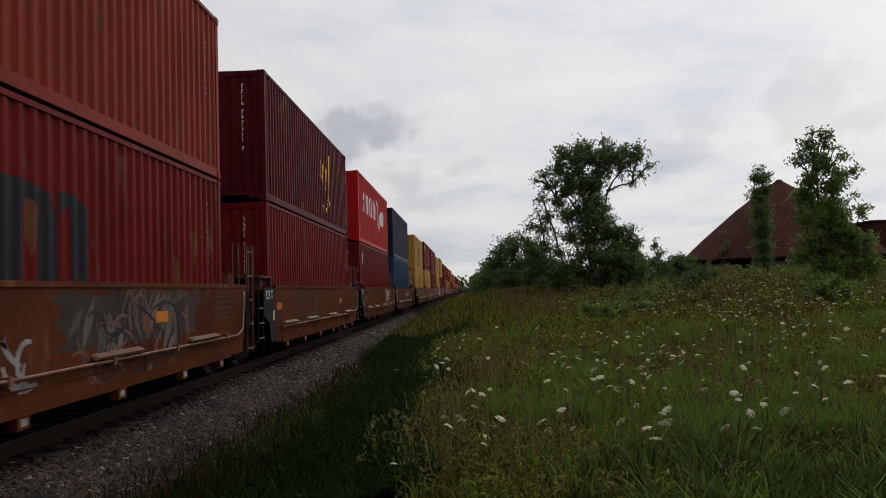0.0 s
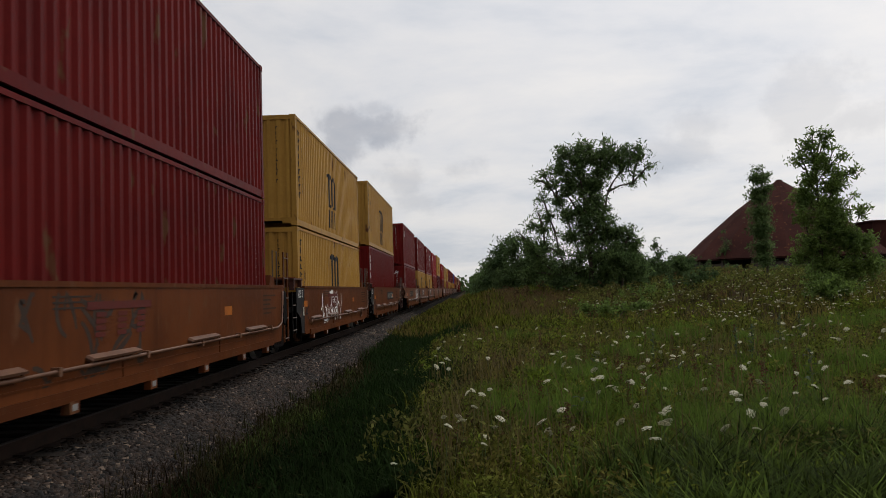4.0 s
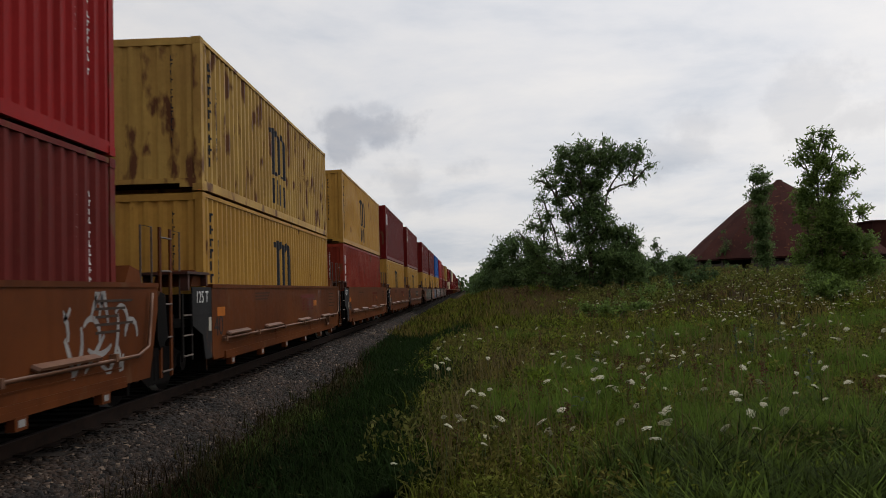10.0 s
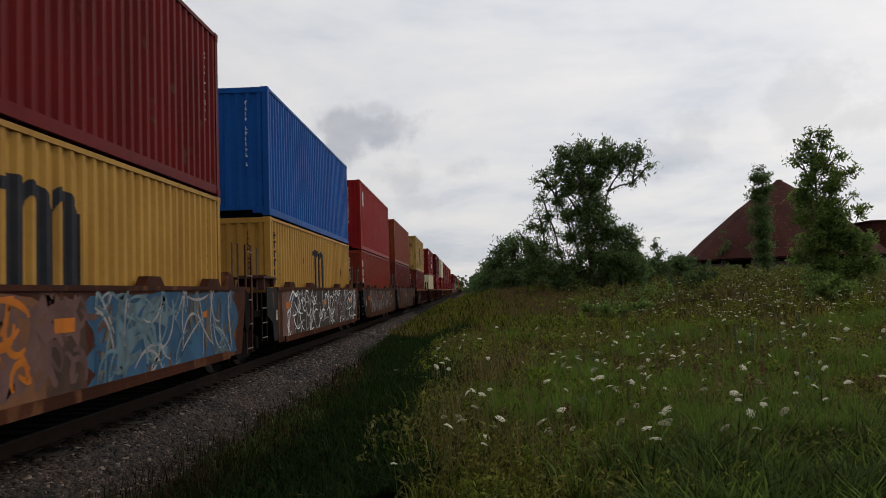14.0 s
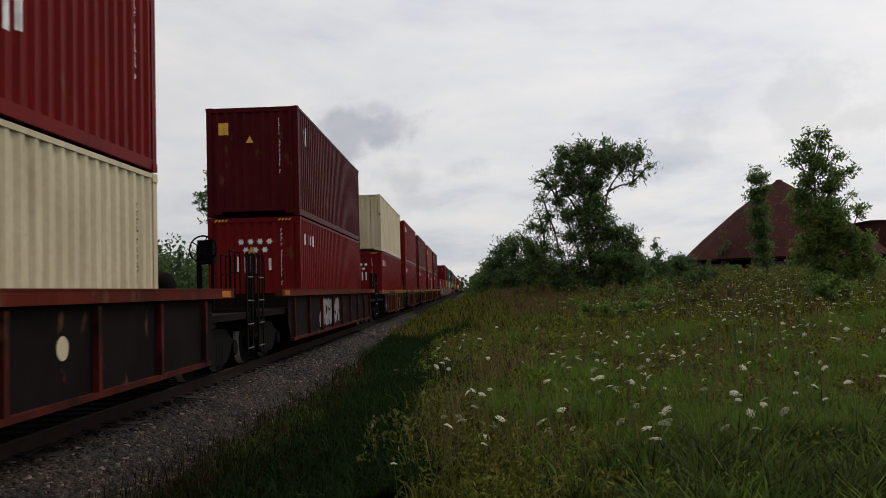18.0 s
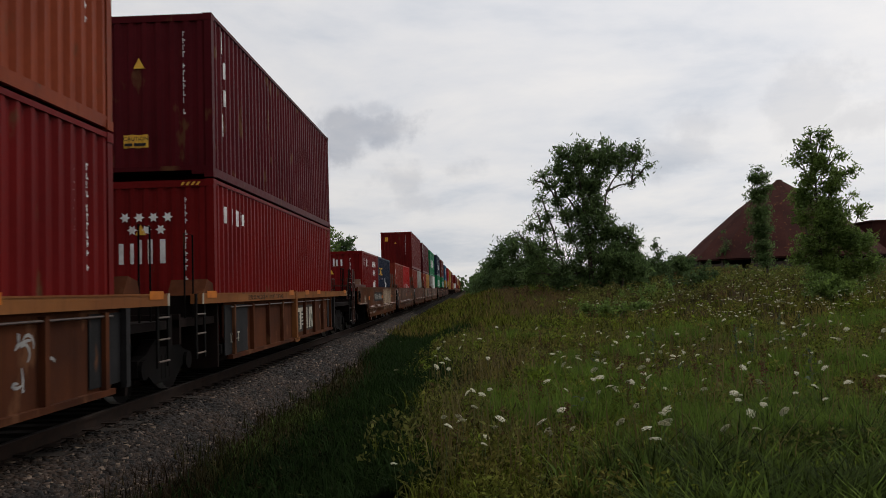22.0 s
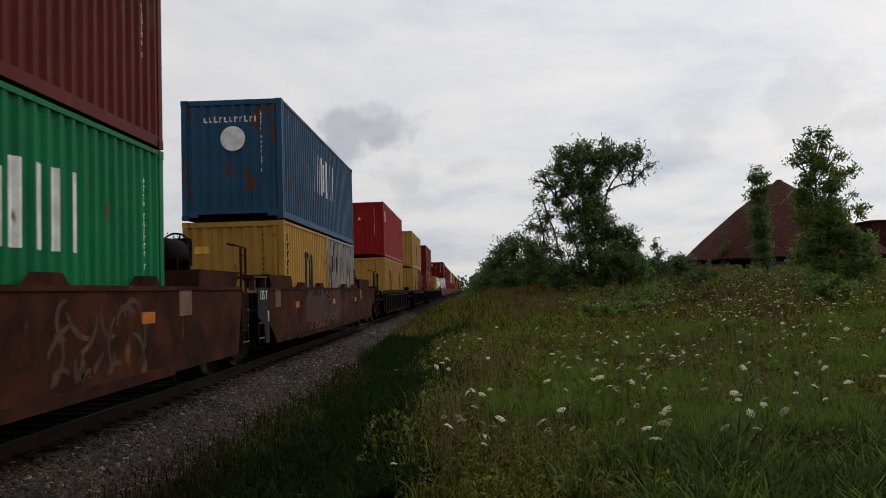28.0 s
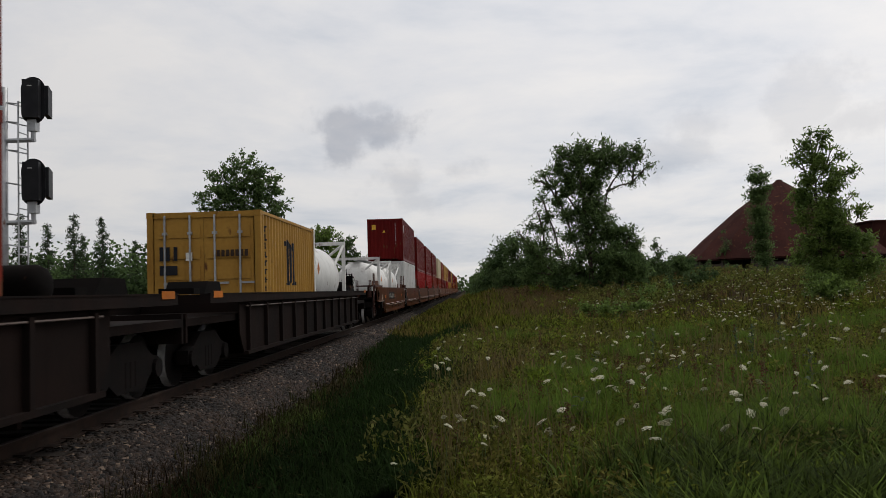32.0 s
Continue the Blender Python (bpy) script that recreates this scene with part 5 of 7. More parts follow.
            part("walkway", cached(("walkway",), lambda: (Geo().box(-0.35, 0.35, -0.6, 0.6, 0, 0.035), False), GRIMESHADE), root, "grated walkway", pose(0.85, y + d * 1.5, 1.45))
        else:
            if d > 0:
                truck(root, y + e)
            if d > 0 and plated:
                ladder(root, y + 1.30, 1.36, 0.36, 2.42, mat)
            else:
                ladder(root, y + d * 1.25, 1.36, 0.5, 1.5)
            part("hand_hold", cached(("hand_hold",), lambda: (Geo().tube([(0, -0.2, 0), (0, -0.2, 1.35), (0, 0.2, 1.35), (0, 0.2, 0)], 0.016, 6), False), RUNG if plated else GRIMESHADE), root, "bent grab iron", pose(1.15, y + d * 1.15, 1.1))
            part("bracket", cached(("bracket",), lambda: (Geo().prism([(-0.28, 0), (0.28, 0), (0.2, 0.2), (-0.1, 0.26)], -0.3, 0.3), False), mat), root, "", pose(0.95, y + d * 0.45, 1.62 if plated else 1.48))
    face = pose(X + 0.0004, 0, 0) if plated else pose(X - 0.076, 0, 0)
    if style in ("tan", "oldtan"):
        for sx in (1,) if seed not in (34, 35) else ():
            dip = [(0.35, 0.74), (well - 2.0, 0.74), (well - 1.9, 0.72), (well - 1.72, 0.54), (well - 1.55, 0.54), (well - 1.42, 0.60), (well - 1.36, 0.76), (well - 1.2, 0.80), (well + 0.25, 0.80), (well + 0.42, 0.90), (well + 0.52, 1.25), (well + 0.56, 1.52)]
            if seed % 3 == 1:
                dip = [(0.35, 0.74), (well + 0.1, 0.74), (well + 0.42, 0.84), (well + 0.52, 1.25), (well + 0.56, 1.52)]
            pipe = part("pipe", cached(("pipe", seed % 3 == 1), lambda: (Geo().tube([(X + 0.055, y, z) for y, z in dip], 0.024, 8), True), PIPE), root, "worn tan air pipe")
            for y in (0.4, 2.6, 4.9, 7.1, 9.2, 11.6) if seed < 100 else ():
                part("pipe_clamp", cached(("pipe_clamp",), lambda: (Geo().box(0, 0.09, -0.035, 0.035, -0.045, 0.045), False), PIPE), pipe, "", pose(X, y, 0.74 if y < 11 else 0.77))
            for y in (1.3, 4.0, 7.3, 10.5):
                part("step_ledge", cached(("step_ledge",), lambda: (Geo().prism([(-0.68, 0.0), (0.68, 0.0), (0.66, 0.03), (-0.66, 0.03)], 0.0, 0.10).prism([(-0.66, -0.03), (-0.62, -0.03), (-0.62, 0.0), (-0.66, 0.0)], 0.0, 0.08).prism([(0.62, -0.03), (0.66, -0.03), (0.66, 0.0), (0.62, 0.0)], 0.0, 0.08), False), PIPE), root, "worn step ledge", pose(X, y, 0.825, 0, 24, 0))
        for y in (0.9, 3.0, 5.2, 7.4, 9.6, 11.4) if seed < 100 else ():
            part("foot_block", cached(("foot_block",), lambda: (Geo().box(-0.06, 0.035, -0.11, 0.11, -0.13, 0.0), False), mat), root, "", pose(X, y, 0.40))
            part("reflector", cached(("reflector",), lambda: (flat([(-0.06, 0.06, -0.1, -0.03)], 0.038), False), GREYMARK), root, "small dull reflector", pose(X, y, 0.40))
        part("seam", cached(("seam", well), lambda: (Geo().box(0, 0.010, 0.7, well - 0.3, 0.0, 0.018), False), mat), root, "", pose(X, 0, 0.62))
        for y in (4.3, 8.2):
            part("seam", cached(("upright_seam",), lambda: (Geo().box(0, 0.012, -0.012, 0.012, 0.44, 0.78), False), mat), root, "", pose(X, y, 0))
        text_part("40", 0.50, root, pose(X + 0.003, -0.05, 0.80) @ SIDE_FACE, BLACKMARK, "faded dark number")
        if seed == 80:
            text_part("B", 0.50, root, pose(X + 0.003, 6.0, 0.80) @ SIDE_FACE, BLACKMARK, "dark stencilled letter")
        if plate_word in ("first", "last"):
            yp = 2.6 if plate_word == "first" else 6.0
            if seed != 10:
                part("number_plate", cached(("number_plate",), lambda: (flat([(0, 3.3, 1.02, 1.42)], 0.004), False), BLACKMARK), root, "black number panel", pose(X, yp, 0))
            if seed != 10:
                stuff(part("plate_mark", flat([r + (0.07,) for r in word(rng, 0.22, 1.10, 1.15, 0.25, 4, 0.74) + word(rng, 1.62, 1.10, 1.45, 0.25, 6, 0.7)], 0.007).mesh("plate_mark", PLATEMARK), root, "white bars", pose(X, yp, 0)))
        if plate_word == "logo" and seed > 19:
            shift = -3.65 if seed < 34 else 0.0
            if 30 < seed < 40:
                part("emblem_panel", cached(("emblem_panel",), lambda: (flat([(6.8, 9.0, 0.96, 1.50)], 0.004), False), BLACKMARK), root, "black emblem panel", pose(X, shift, 0))
            ink = WHITEMARK if 30 < seed < 40 else REDTEXT
            stuff(part("emblem", flat([(7.0, 8.85, 1.34, 1.43, 0.02)] + [(a, a + 0.26, 1.03 + 0.075 * k, 1.085 + 0.075 * k, 0.012) for k in range(4) for a in (7.2 + 0.012 * k, 7.78 + 0.012 * k, 8.36 + 0.012 * k)], 0.008).mesh("emblem", ink), root, "block emblem", pose(X, shift, 0)))
        lines = []
        for k in range(5):
            lines.append((11.2, 11.2 + rng.uniform(0.6, 1.1), 1.42 - 0.09 * k, 1.45 - 0.09 * k))
        for k in range(3):
            lines.append((2.6, 2.6 + rng.uniform(0.8, 1.4), 1.48 - 0.06 * k, 1.50 - 0.06 * k))
        stuff(part("stencil", flat(lines).mesh("stencil", DARKMARK), root, "rows of small dark stencilling", pose(X + 0.001, 0, 0)))
    if plated:
        for y in ((0.6, 6.1, 11.0) if style != "tan" else (0.2, 8.9)):
            part("reflector", cached(("orange_reflector", style == "tan"), lambda: (flat([(-0.22, 0.22, 1.12, 1.27)], 0.0045), False), ORANGEMARK), root, "orange reflector", pose(X, y + rng.uniform(-0.3, 0.3), 0))
    else:
        for y in (e0 + 0.5, e1 - 0.5) if style != "blackrib" else ():
            part("reflector", cached(("sill_reflector",), lambda: (flat([(-0.25, 0.25, top - 0.14, top - 0.03)], 0.0295), False), ORANGEMARK), root, "orange reflector", pose(X, y, 0))
    if style in ("spray", "rust"):
        for y in (1.4, 4.0, 8.6, 11.2):
            part("guide_bracket", cached(("guide_bracket",), lambda: (Geo().prism([(-0.38, 0), (0.38, 0), (0.22, 0.14), (-0.22, 0.14)], -0.1, 0.03), False), mat), root, "", pose(X - 0.03, y, 1.60))
    if style == "blackrib":
        part("side_rod", cached(("black_side_rod", round(y1, 1)), lambda: (Geo().tube([(0, y0 + 0.3, 0), (0, y1 - 0.3, 0)], 0.014, 6), False), RUNG), root, "thin pale rod under the sill", pose(X - 0.03, 0, 1.255))
        for y in (e0 + 0.4, e1 - 0.4):
            part("reflector", cached(("sill_reflector",), lambda: (flat([(-0.25, 0.25, top - 0.14, top - 0.03)], 0.0295), False), ORANGEMARK), root, "orange reflector", pose(X, y, 0))
    if style == "redrib":
        text_y = 2.0
        stuff(part("graffiti", strokes(rng, text_y, text_y + 3.6, 0.55, 1.25, 34, 0.085).mesh("graffiti", GREYMARK), root, "white sprayed graffiti", face))
    if style == "orangerib":
        mid = (y0 + y1) / 2
        part("emblem_panel", cached(("rib_emblem_panel",), lambda: (flat([(0.45, 2.75, 0.50, 1.16)], 0.004), False), SOOTSHADE), root, "dark emblem panel", pose(X - 0.078, mid, 0))
        stuff(part("emblem", cached(("rib_emblem",), lambda: (flat([(0.58, 1.22, 1.00, 1.10, 0.02), (0.80, 1.00, 0.56, 1.00, 0.02), (1.62, 1.80, 0.56, 1.10, 0.03), (1.98, 2.18, 0.56, 1.10, 0.10), (2.36, 2.56, 0.56, 1.10, -0.10), (2.10, 2.46, 0.76, 0.90)]
                  + [(1.04, 1.58, 0.66 + 0.085 * k, 0.70 + 0.085 * k, 0.012) for k in range(5)], 0.008), False), PLATEMARK), root, "pale block emblem", pose(X - 0.078, mid, 0)))
        part("end_panel", cached(("rib_end_panel", seed == 71), lambda: (Geo().box(0, 0.02, 0.12, 2.3 if seed == 71 else 1.62, 0.42, 1.29), False), ENDPANEL), root, "dark end panel", pose(X - 0.078, 0, 0))
        part("end_panel", cached(("rib_far_panel",), lambda: (Geo().box(0, 0.02, -0.85, -0.02, 0.45, 1.29), False), ENDPANEL), root, "dark end panel", pose(X - 0.078, y1, 0))
        part("end_post", cached(("rib_end_post",), lambda: (Geo().box(-0.06, 0.012, -0.06, 0.06, 0.38, 1.34), False), ENDPANEL), root, "dark end post", pose(X, y1 + 0.05, 0))
        part("side_rod", cached(("rib_side_rod", round(y1, 1)), lambda: (Geo().tube([(0, y0 + 0.3, 0), (0, y1 - 0.3, 0)], 0.014, 6), False), RUNG), root, "thin pale rod under the sill", pose(X - 0.03, 0, 1.255))
        part("post_foot", cached(("post_foot",), lambda: (Geo().prism([(-0.30, 0.0), (0.30, 0.0), (0.22, -0.10), (-0.22, -0.10)], -0.10, 0.035), False), ORANGESILL), root, "", pose(X, mid, 0.40))
        for y in (mid - 0.55, mid + 1.35, mid + 3.0):
            part("reflector", cached(("sill_reflector",), lambda: (flat([(-0.25, 0.25, top - 0.14, top - 0.03)], 0.0295), False), ORANGEMARK), root, "orange reflector", pose(X, y, 0))
        for y in (e0 + 0.05, mid, e1 - 0.05):
            part("strap", cached(("sill_strap",), lambda: (Geo().box(0, 0.031, -0.025, 0.025, top - 0.16, top + 0.008), False), PLATEMARK), root, "pale strap", pose(X, y, 0))
        text_part("52,900 LBS. MAX. GROSS WT. FOR 20 FT. CONTAINER", 0.125, root, pose(X + 0.0215, mid - 4.4, top - 0.13) @ SIDE_FACE, DARKMARK, "dark stencilled weight limit")
        if seed in (71, 73):
            stuff(part("graffiti", strokes(rng, mid - 3.9, mid - 3.2, 0.75, 1.15, 7, 0.022).mesh("graffiti", GREYMARK), root, "faint white sprayed tag", face))
        stuff(part("graffiti", strokes(rng, mid + 3.6, mid + 4.4, 0.6, 1.15, 8, 0.022).mesh("graffiti", GREYMARK), root, "faint white sprayed tag", face))
        if seed == 70:
            part("air_reservoir", Geo().lathe([(-0.75, 0.1), (-0.7, 0.22), (-0.62, 0.27), (0.62, 0.27), (0.7, 0.22), (0.75, 0.1)], (0, 0, 0), "x", 20).mesh("air_reservoir", PAINT["oldyellow"], True), root, "round tan air reservoir", pose(0.42, well + 1.45, 1.74))
            for q in (0.1, 0.85):
                part("reservoir_cradle", Geo().box(0.0, 0.06, -0.3, 0.3, 1.3, 1.62).mesh("reservoir_cradle", ORANGESILL), root, "", pose(q, well + 1.45, 0))
        text_part("125-T", 0.26, root, pose(X - 0.052, 0.4, 0.62) @ SIDE_FACE, PLATEMARK, "white stencil")
    lift = 0.0010
    for tag in graffiti or ():
        kind, g0, g1, tint = tag[:4]
        ink = {"w": WHITEMARK, "k": BLACKMARK, "g": GREYMARK, "c": CREAMMARK, "b": BLUEMARK, "n": GREENMARK, "p": PINKMARK, "o": ORANGEMARK, "t": DARKMARK, "e": ASHMARK, "s": SOOTSHADE, "h": GHOSTMARK, "r": RUSTPATCH, "B": DEEPBLUE}[tint]
        nm = {"w": "white", "k": "black", "g": "grey", "c": "cream", "b": "pale blue", "n": "green", "p": "dusky red", "o": "orange", "t": "brown", "e": "ashen", "s": "soot-and-shade dark", "h": "worn", "r": "rusty tan", "B": "deep blue"}[tint]
        if kind == "field":
            stuff(part("graffiti", ground_field(rng, g0, g1, tag[4], tag[5]).mesh("graffiti", ink), root, nm + " sprayed ground", face))
        elif kind == "wedge":
            seed_at = rng.random()
            for grow, tone_of, word_of in ((0.035, BLACKMARK, "black sprayed outlines"), (0.0, ink, nm + " sprayed blades")):
                stuff(part("graffiti", wedges(random.Random(seed_at), g0, g1, low + 0.12, top - 0.05, int((g1 - g0) * 2.6), grow, lift).mesh("graffiti", tone_of), root, word_of, face))
                lift += 0.0003 + 0.000012 * int((g1 - g0) * 2.6)
        elif kind == "balloon":
            fill, rim = balloons(rng, g0, g1, low + 0.12, top - 0.03, tag[4], lift + 0.003)
            stuff(part("graffiti", fill.mesh("graffiti", ink), root, nm + " sprayed streaks", face))
            stuff(part("graffiti", rim.mesh("graffiti", CREAMMARK), root, "pale sprayed outlines", face))
            lift += 0.0012 * tag[4]
        elif kind == "thin":
            n = int((g1 - g0) * 4.5)
            stuff(part("graffiti", strokes(rng, g0, g1, low + 0.1, top - 0.06, n, 0.026, lift, 16, 0.22, 2.6).mesh("graffiti", ink), root, nm + " sprayed outlines", face))
            lift += 0.0003 + 0.000012 * n
        elif kind == "fill":
            stuff(part("graffiti", panels(rng, g0, g1, low + 0.12, top - 0.06, max(3, int((g1 - g0) / 0.5))).mesh("graffiti", ink), root, nm + " sprayed fields", face))
        else:
            stuff(part("graffiti", strokes(rng, g0, g1, low + 0.2, top - 0.12, int((g1 - g0) * (7 if kind == "line" else 12)), 0.045 if kind == "line" else 0.075, lift).mesh("graffiti", ink), root, nm + " sprayed strokes", face))
            lift += 0.0003 + 0.000012 * int((g1 - g0) * 12)
    return root


FLOOR = 0.60


def stack(s, upper, lower, floor=FLOOR):
    """The load of one unit. lower: one forty-foot container or a pair of twenty-foot ones; a third entry True marks the taller build
    below, and False the lower build above."""
    if isinstance(lower, tuple):
        tall = len(lower) > 2 and lower[2]
        container(lower[0], s, floor, 12.192, tall, False, lower[1])
    else:
        tall = False
        for k, one in enumerate(lower):
            y = s + (0 if k == 0 else 12.192 - 6.058)
            if one[0] == "tank":
                tank_container(y, floor - 0.02)
            else:
                container(one[0], y, floor - 0.02, 6.058, False, len(one) > 2 and one[2] == "doors", one[1])
    if upper:
        container(upper[0], s, floor + (2.896 if tall else 2.591) + 0.03, 12.192, upper[2] if len(upper) > 2 else True, False, upper[1])


def articulated(style, s0, pitch, loads, seed, tags=(), ends=3.85):
    """Five units, or fewer, on shared trucks."""
    n = len(loads)
    joint = (pitch - 12.192) / 2
    for i, (up, lo) in enumerate(loads):
        s = s0 + pitch * i
        stack(s, up, lo)
        tag = tags[i] if i < len(tags) else None
        well_car(style, s, ends if i == 0 else joint, ends if i == n - 1 else joint, seed + i, tag, plate_word="first" if i == 0 else "last" if i == n - 1 else "logo")


def train():
    Y, M, D = "yellow", "maroon", "darkmaroon"
    articulated("tan", 2.45, 15.6, [
        (("orange", ""), ("maroon", "spray", True)), (("darkmaroon", "script"), (M, "", True)),
        (("brightred", "swan"), (M, "label", True)), (("navy", ""), ("blue", "", True))], 10,
        [[("field", 5.9, 10.2, "s", 0.92, 1.56), ("wedge", 6.3, 9.7, "e"), ("wedge", 6.3, 9.7, "e"), ("thin", 6.2, 9.8, "p"), ("thin", 6.2, 9.8, "k"), ("line", 4.9, 5.5, "g")], [("line", 1.5, 5.0, "t")], [("line", 8.5, 11.0, "w")], None])
    articulated("tan", 69.14, 15.65, [
        ((Y, "m"), (Y, "mlow")), ((M, "label"), (Y, "mlow", True)), ((M, "label"), (M, "tower", True)), ((Y, "m"), (Y, "mlow")), ((Y, "m"), (M, "tower", True))], 20,
        [[("line", 9.5, 12.0, "t")], [("line", 3.0, 8.0, "p")], [("line", 2.0, 5.0, "t")], [("line", 2.0, 6.0, "w")], None])
    articulated("tan", 151.95, 15.62, [
        ((M, "label"), (M, "stripe")), ((M, "pillar"), (Y, "mlow")), (("wine", "zs"), (Y, "mlow")), (("red", "twin"), ("orange", "tower")), ((Y, "m"), (D, "label", True))], 31,
        [[("bold", 9.2, 12.2, "w"), ("line", 9.2, 12.2, "g")], None, [("line", 3.0, 6.0, "b")], None, None])
    articulated("tan", 234.5, 15.62, [
        (("red", "twin", False), ("fadedmaroon", "twin")), (("oldyellow", "m", False), (Y, "mlow")), ((Y, "m", False), ("orange", "tower")), ((M, "twin"), (Y, "mlow")), ((M, "pillar"), (Y, "mlow"))], 40,
        [[("bold", 4.5, 7.5, "w"), ("line", 10.5, 12.5, "g"), ("line", 4.5, 9.0, "k")], [("line", 8.0, 10.0, "p")], None, None, None])
    articulated("spray", 316.95, 15.92, [
        ((M, "label"), (Y, "mlow")), ((M, "tower"), (Y, "mlow")), (("brightblue", ""), (Y, "mlow")), (("red", "twin"), ("orange", "tower")), (("rustorange", "", False), ("fadedmaroon", ""))], 50,
        # low "s" field: shade of the inward-leaning lower plate, put in as colour
        [[("field", 0.65, 1.7, "r", 0.88, 1.42), ("line", -1.2, -0.7, "g"), ("field", 4.1, 4.62, "n", 0.46, 1.55), ("field", 4.62, 12.9, "e", 0.74, 1.56), ("field", 4.62, 12.9, "s", 0.46, 0.74), ("line", 3.6, 4.4, "b"), ("wedge", 4.9, 12.7, "n"), ("thin", 4.8, 12.8, "s"), ("wedge", 5.5, 9.0, "s"), ("thin", 4.8, 12.8, "g")],
         [("field", 0.2, 0.9, "n", 0.46, 1.56), ("field", 0.9, 5.6, "r", 0.46, 1.56), ("bold", 0.9, 6.4, "p"), ("field", 5.6, 6.6, "h", 0.46, 1.56), ("field", 6.6, 12.4, "B", 0.46, 1.56), ("line", 1.2, 5.4, "o"), ("line", 5.2, 7.6, "p"), ("wedge", 6.8, 12.2, "e"), ("line", 6.8, 12.2, "B"), ("bold", 7.4, 9.0, "b"), ("thin", 6.8, 12.2, "g"), ("thin", 6.8, 12.2, "b")],
         [("field", 0.3, 1.6, "p", 0.50, 1.56), ("field", 0.9, 1.7, "B", 0.95, 1.5), ("field", 1.6, 12.6, "s", 0.50, 1.56), ("wedge", 1.9, 12.4, "s"), ("thin", 0.8, 12.4, "w"), ("thin", 1.6, 12.4, "g"), ("wedge", 7.0, 10.0, "p")],
         [("line", 1.0, 12.0, "g"), ("line", 1.0, 12.0, "h")], [("line", 1.0, 12.0, "h"), ("bold", 2.0, 7.0, "h")]])
    for i, (s, up, lo) in enumerate(((401.3, ("oldyellow", "m"), ("fadedmaroon", "tower")), (423.5, ("wine", "zs"), ("cream", "")), (445.75, ("darkmaroon", "label"), ("wine", "z", True)))):
        stack(s, up, lo)
        well_car("redrib", s, 5.0, 5.0, 60 + i)
    articulated("orangerib", 466.4, 16.3, [
        (("cream", ""), ("wine", "z", True)), (("wine", "z"), ("wine", "z", True)), (("brown", ""), ("wine", "z", True)), (("rustorange", "pillar"), ("wine", "zs", True)), (("darkmaroon", "pillar"), ("wine", "z", True))], 70, ends=3.9)
    articulated("oldtan", 551.75, 15.65, [
        (None, [("wine", "zs"), ("navy", "amber")]), (None, [("orange", "tower"), ("brightred", "swan")]),
        ((M, "label"), [("orange", "tower"), ("grey", "dusk")]), (("darkmaroon", "pillar"), [("orange", "twin"), (Y, "mlow")]), (("green", "globe"), [("grey", "dusk"), ("white", "blocks")])], 80,
        [[("thin", 2.0, 3.4, "g"), ("balloon", 6.5, 10.35, "c", 6)], [("line", 0.9, 2.4, "h"), ("thin", 0.9, 2.2, "c"), ("thin", 3.4, 7.0, "g"), ("thin", 7.5, 10.5, "g"), ("line", 3.0, 7.0, "p")],
         [("line", 1.0, 9.0, "p"), ("fill", 9.5, 12.2, "h"), ("line", 9.5, 12.4, "e")], [("field", 3.2, 6.3, "s", 0.60, 1.50), ("balloon", 0.75, 3.05, "c", 4), ("thin", 3.3, 6.2, "g"), ("line", 8.0, 12.0, "p")], [("fill", 0.6, 3.4, "e"), ("line", 4.0, 6.0, "g")]])
    for i, (s, up, lo) in enumerate(((636.15, ("navy", "blocks"), ("green", "globe", True)), (656.1, ("brown", "pillar"), ("green", "globe", True)), (676.15, ("steelblue", "tall"), [(Y, "mlow"), ("palegrey", "azure")]))):
        stack(s, up, lo, 0.66)
        well_car("rust", s, 3.9, 3.9 if i < 2 else 5.5, 90 + i, [("fill", 1.6, 4.4, "h"), ("fill", 4.2, 7.6, "h"), ("wedge", 1.8, 7.6, "h"), ("thin", 1.8, 7.6, "e"), ("thin", 1.8, 7.6, "p"), ("line", 8.0, 11.0, "h")] if i == 2 else [("line", 0.5, 4.0, "h"), ("line", 8.5, 11.0, "h")])
    for i, (s, up, lo) in enumerate(((700.3, ("red", "twin"), [(Y, "mlow"), (Y, "mlow")]), (722.5, (Y, "m"), [(Y, "mlow"), ("fadedmaroon", "twin")]),
                                     (744.3, (M, "label"), [("orange", ""), ("orange", "label")]), (766.3, None, [(Y, "mlow", "doors"), ("tank", "")]))):
        stack(s, up, lo, 0.69)
        well_car("blackrib", s, 5.0, 5.0, 100 + i)
    articulated("oldtan", 790.0, 15.65, [
        (None, [("tank", ""), ("tank", "")]), ((M, "label"), ("white", "", True)), ((M, ""), ("red", "")), ((M, ""), ("red", "twin")), (("maroon", ""), ("orange", ""))], 110)
    articulated("tan", 872.5, 15.65, [
        (("cream", ""), ("orange", "")), (("rustorange", ""), (M, "")), ((Y, "m"), (M, "")), ((Y, "m"), ("red", "")), ((M, ""), (Y, "mlow"))], 120)
    articulated("tan", 955.0, 15.65, [
        (("brown", ""), (Y, "")), ((Y, ""), (M, "")), (("navy", ""), (M, "")), (("red", ""), (Y, "")), ((M, ""), (M, ""))], 130)
    articulated("tan", 1037.5, 15.65, [((M, ""), (M, "")), ((Y, ""), (M, "")), ((M, ""), (Y, "")), (("brown", ""), (M, ""))], 140)


train()


def gone(t):
    """Metres that the train has come by at t seconds."""
    return 23.754 * t - 0.010445 * t * t - 0.000018977 * t ** 3


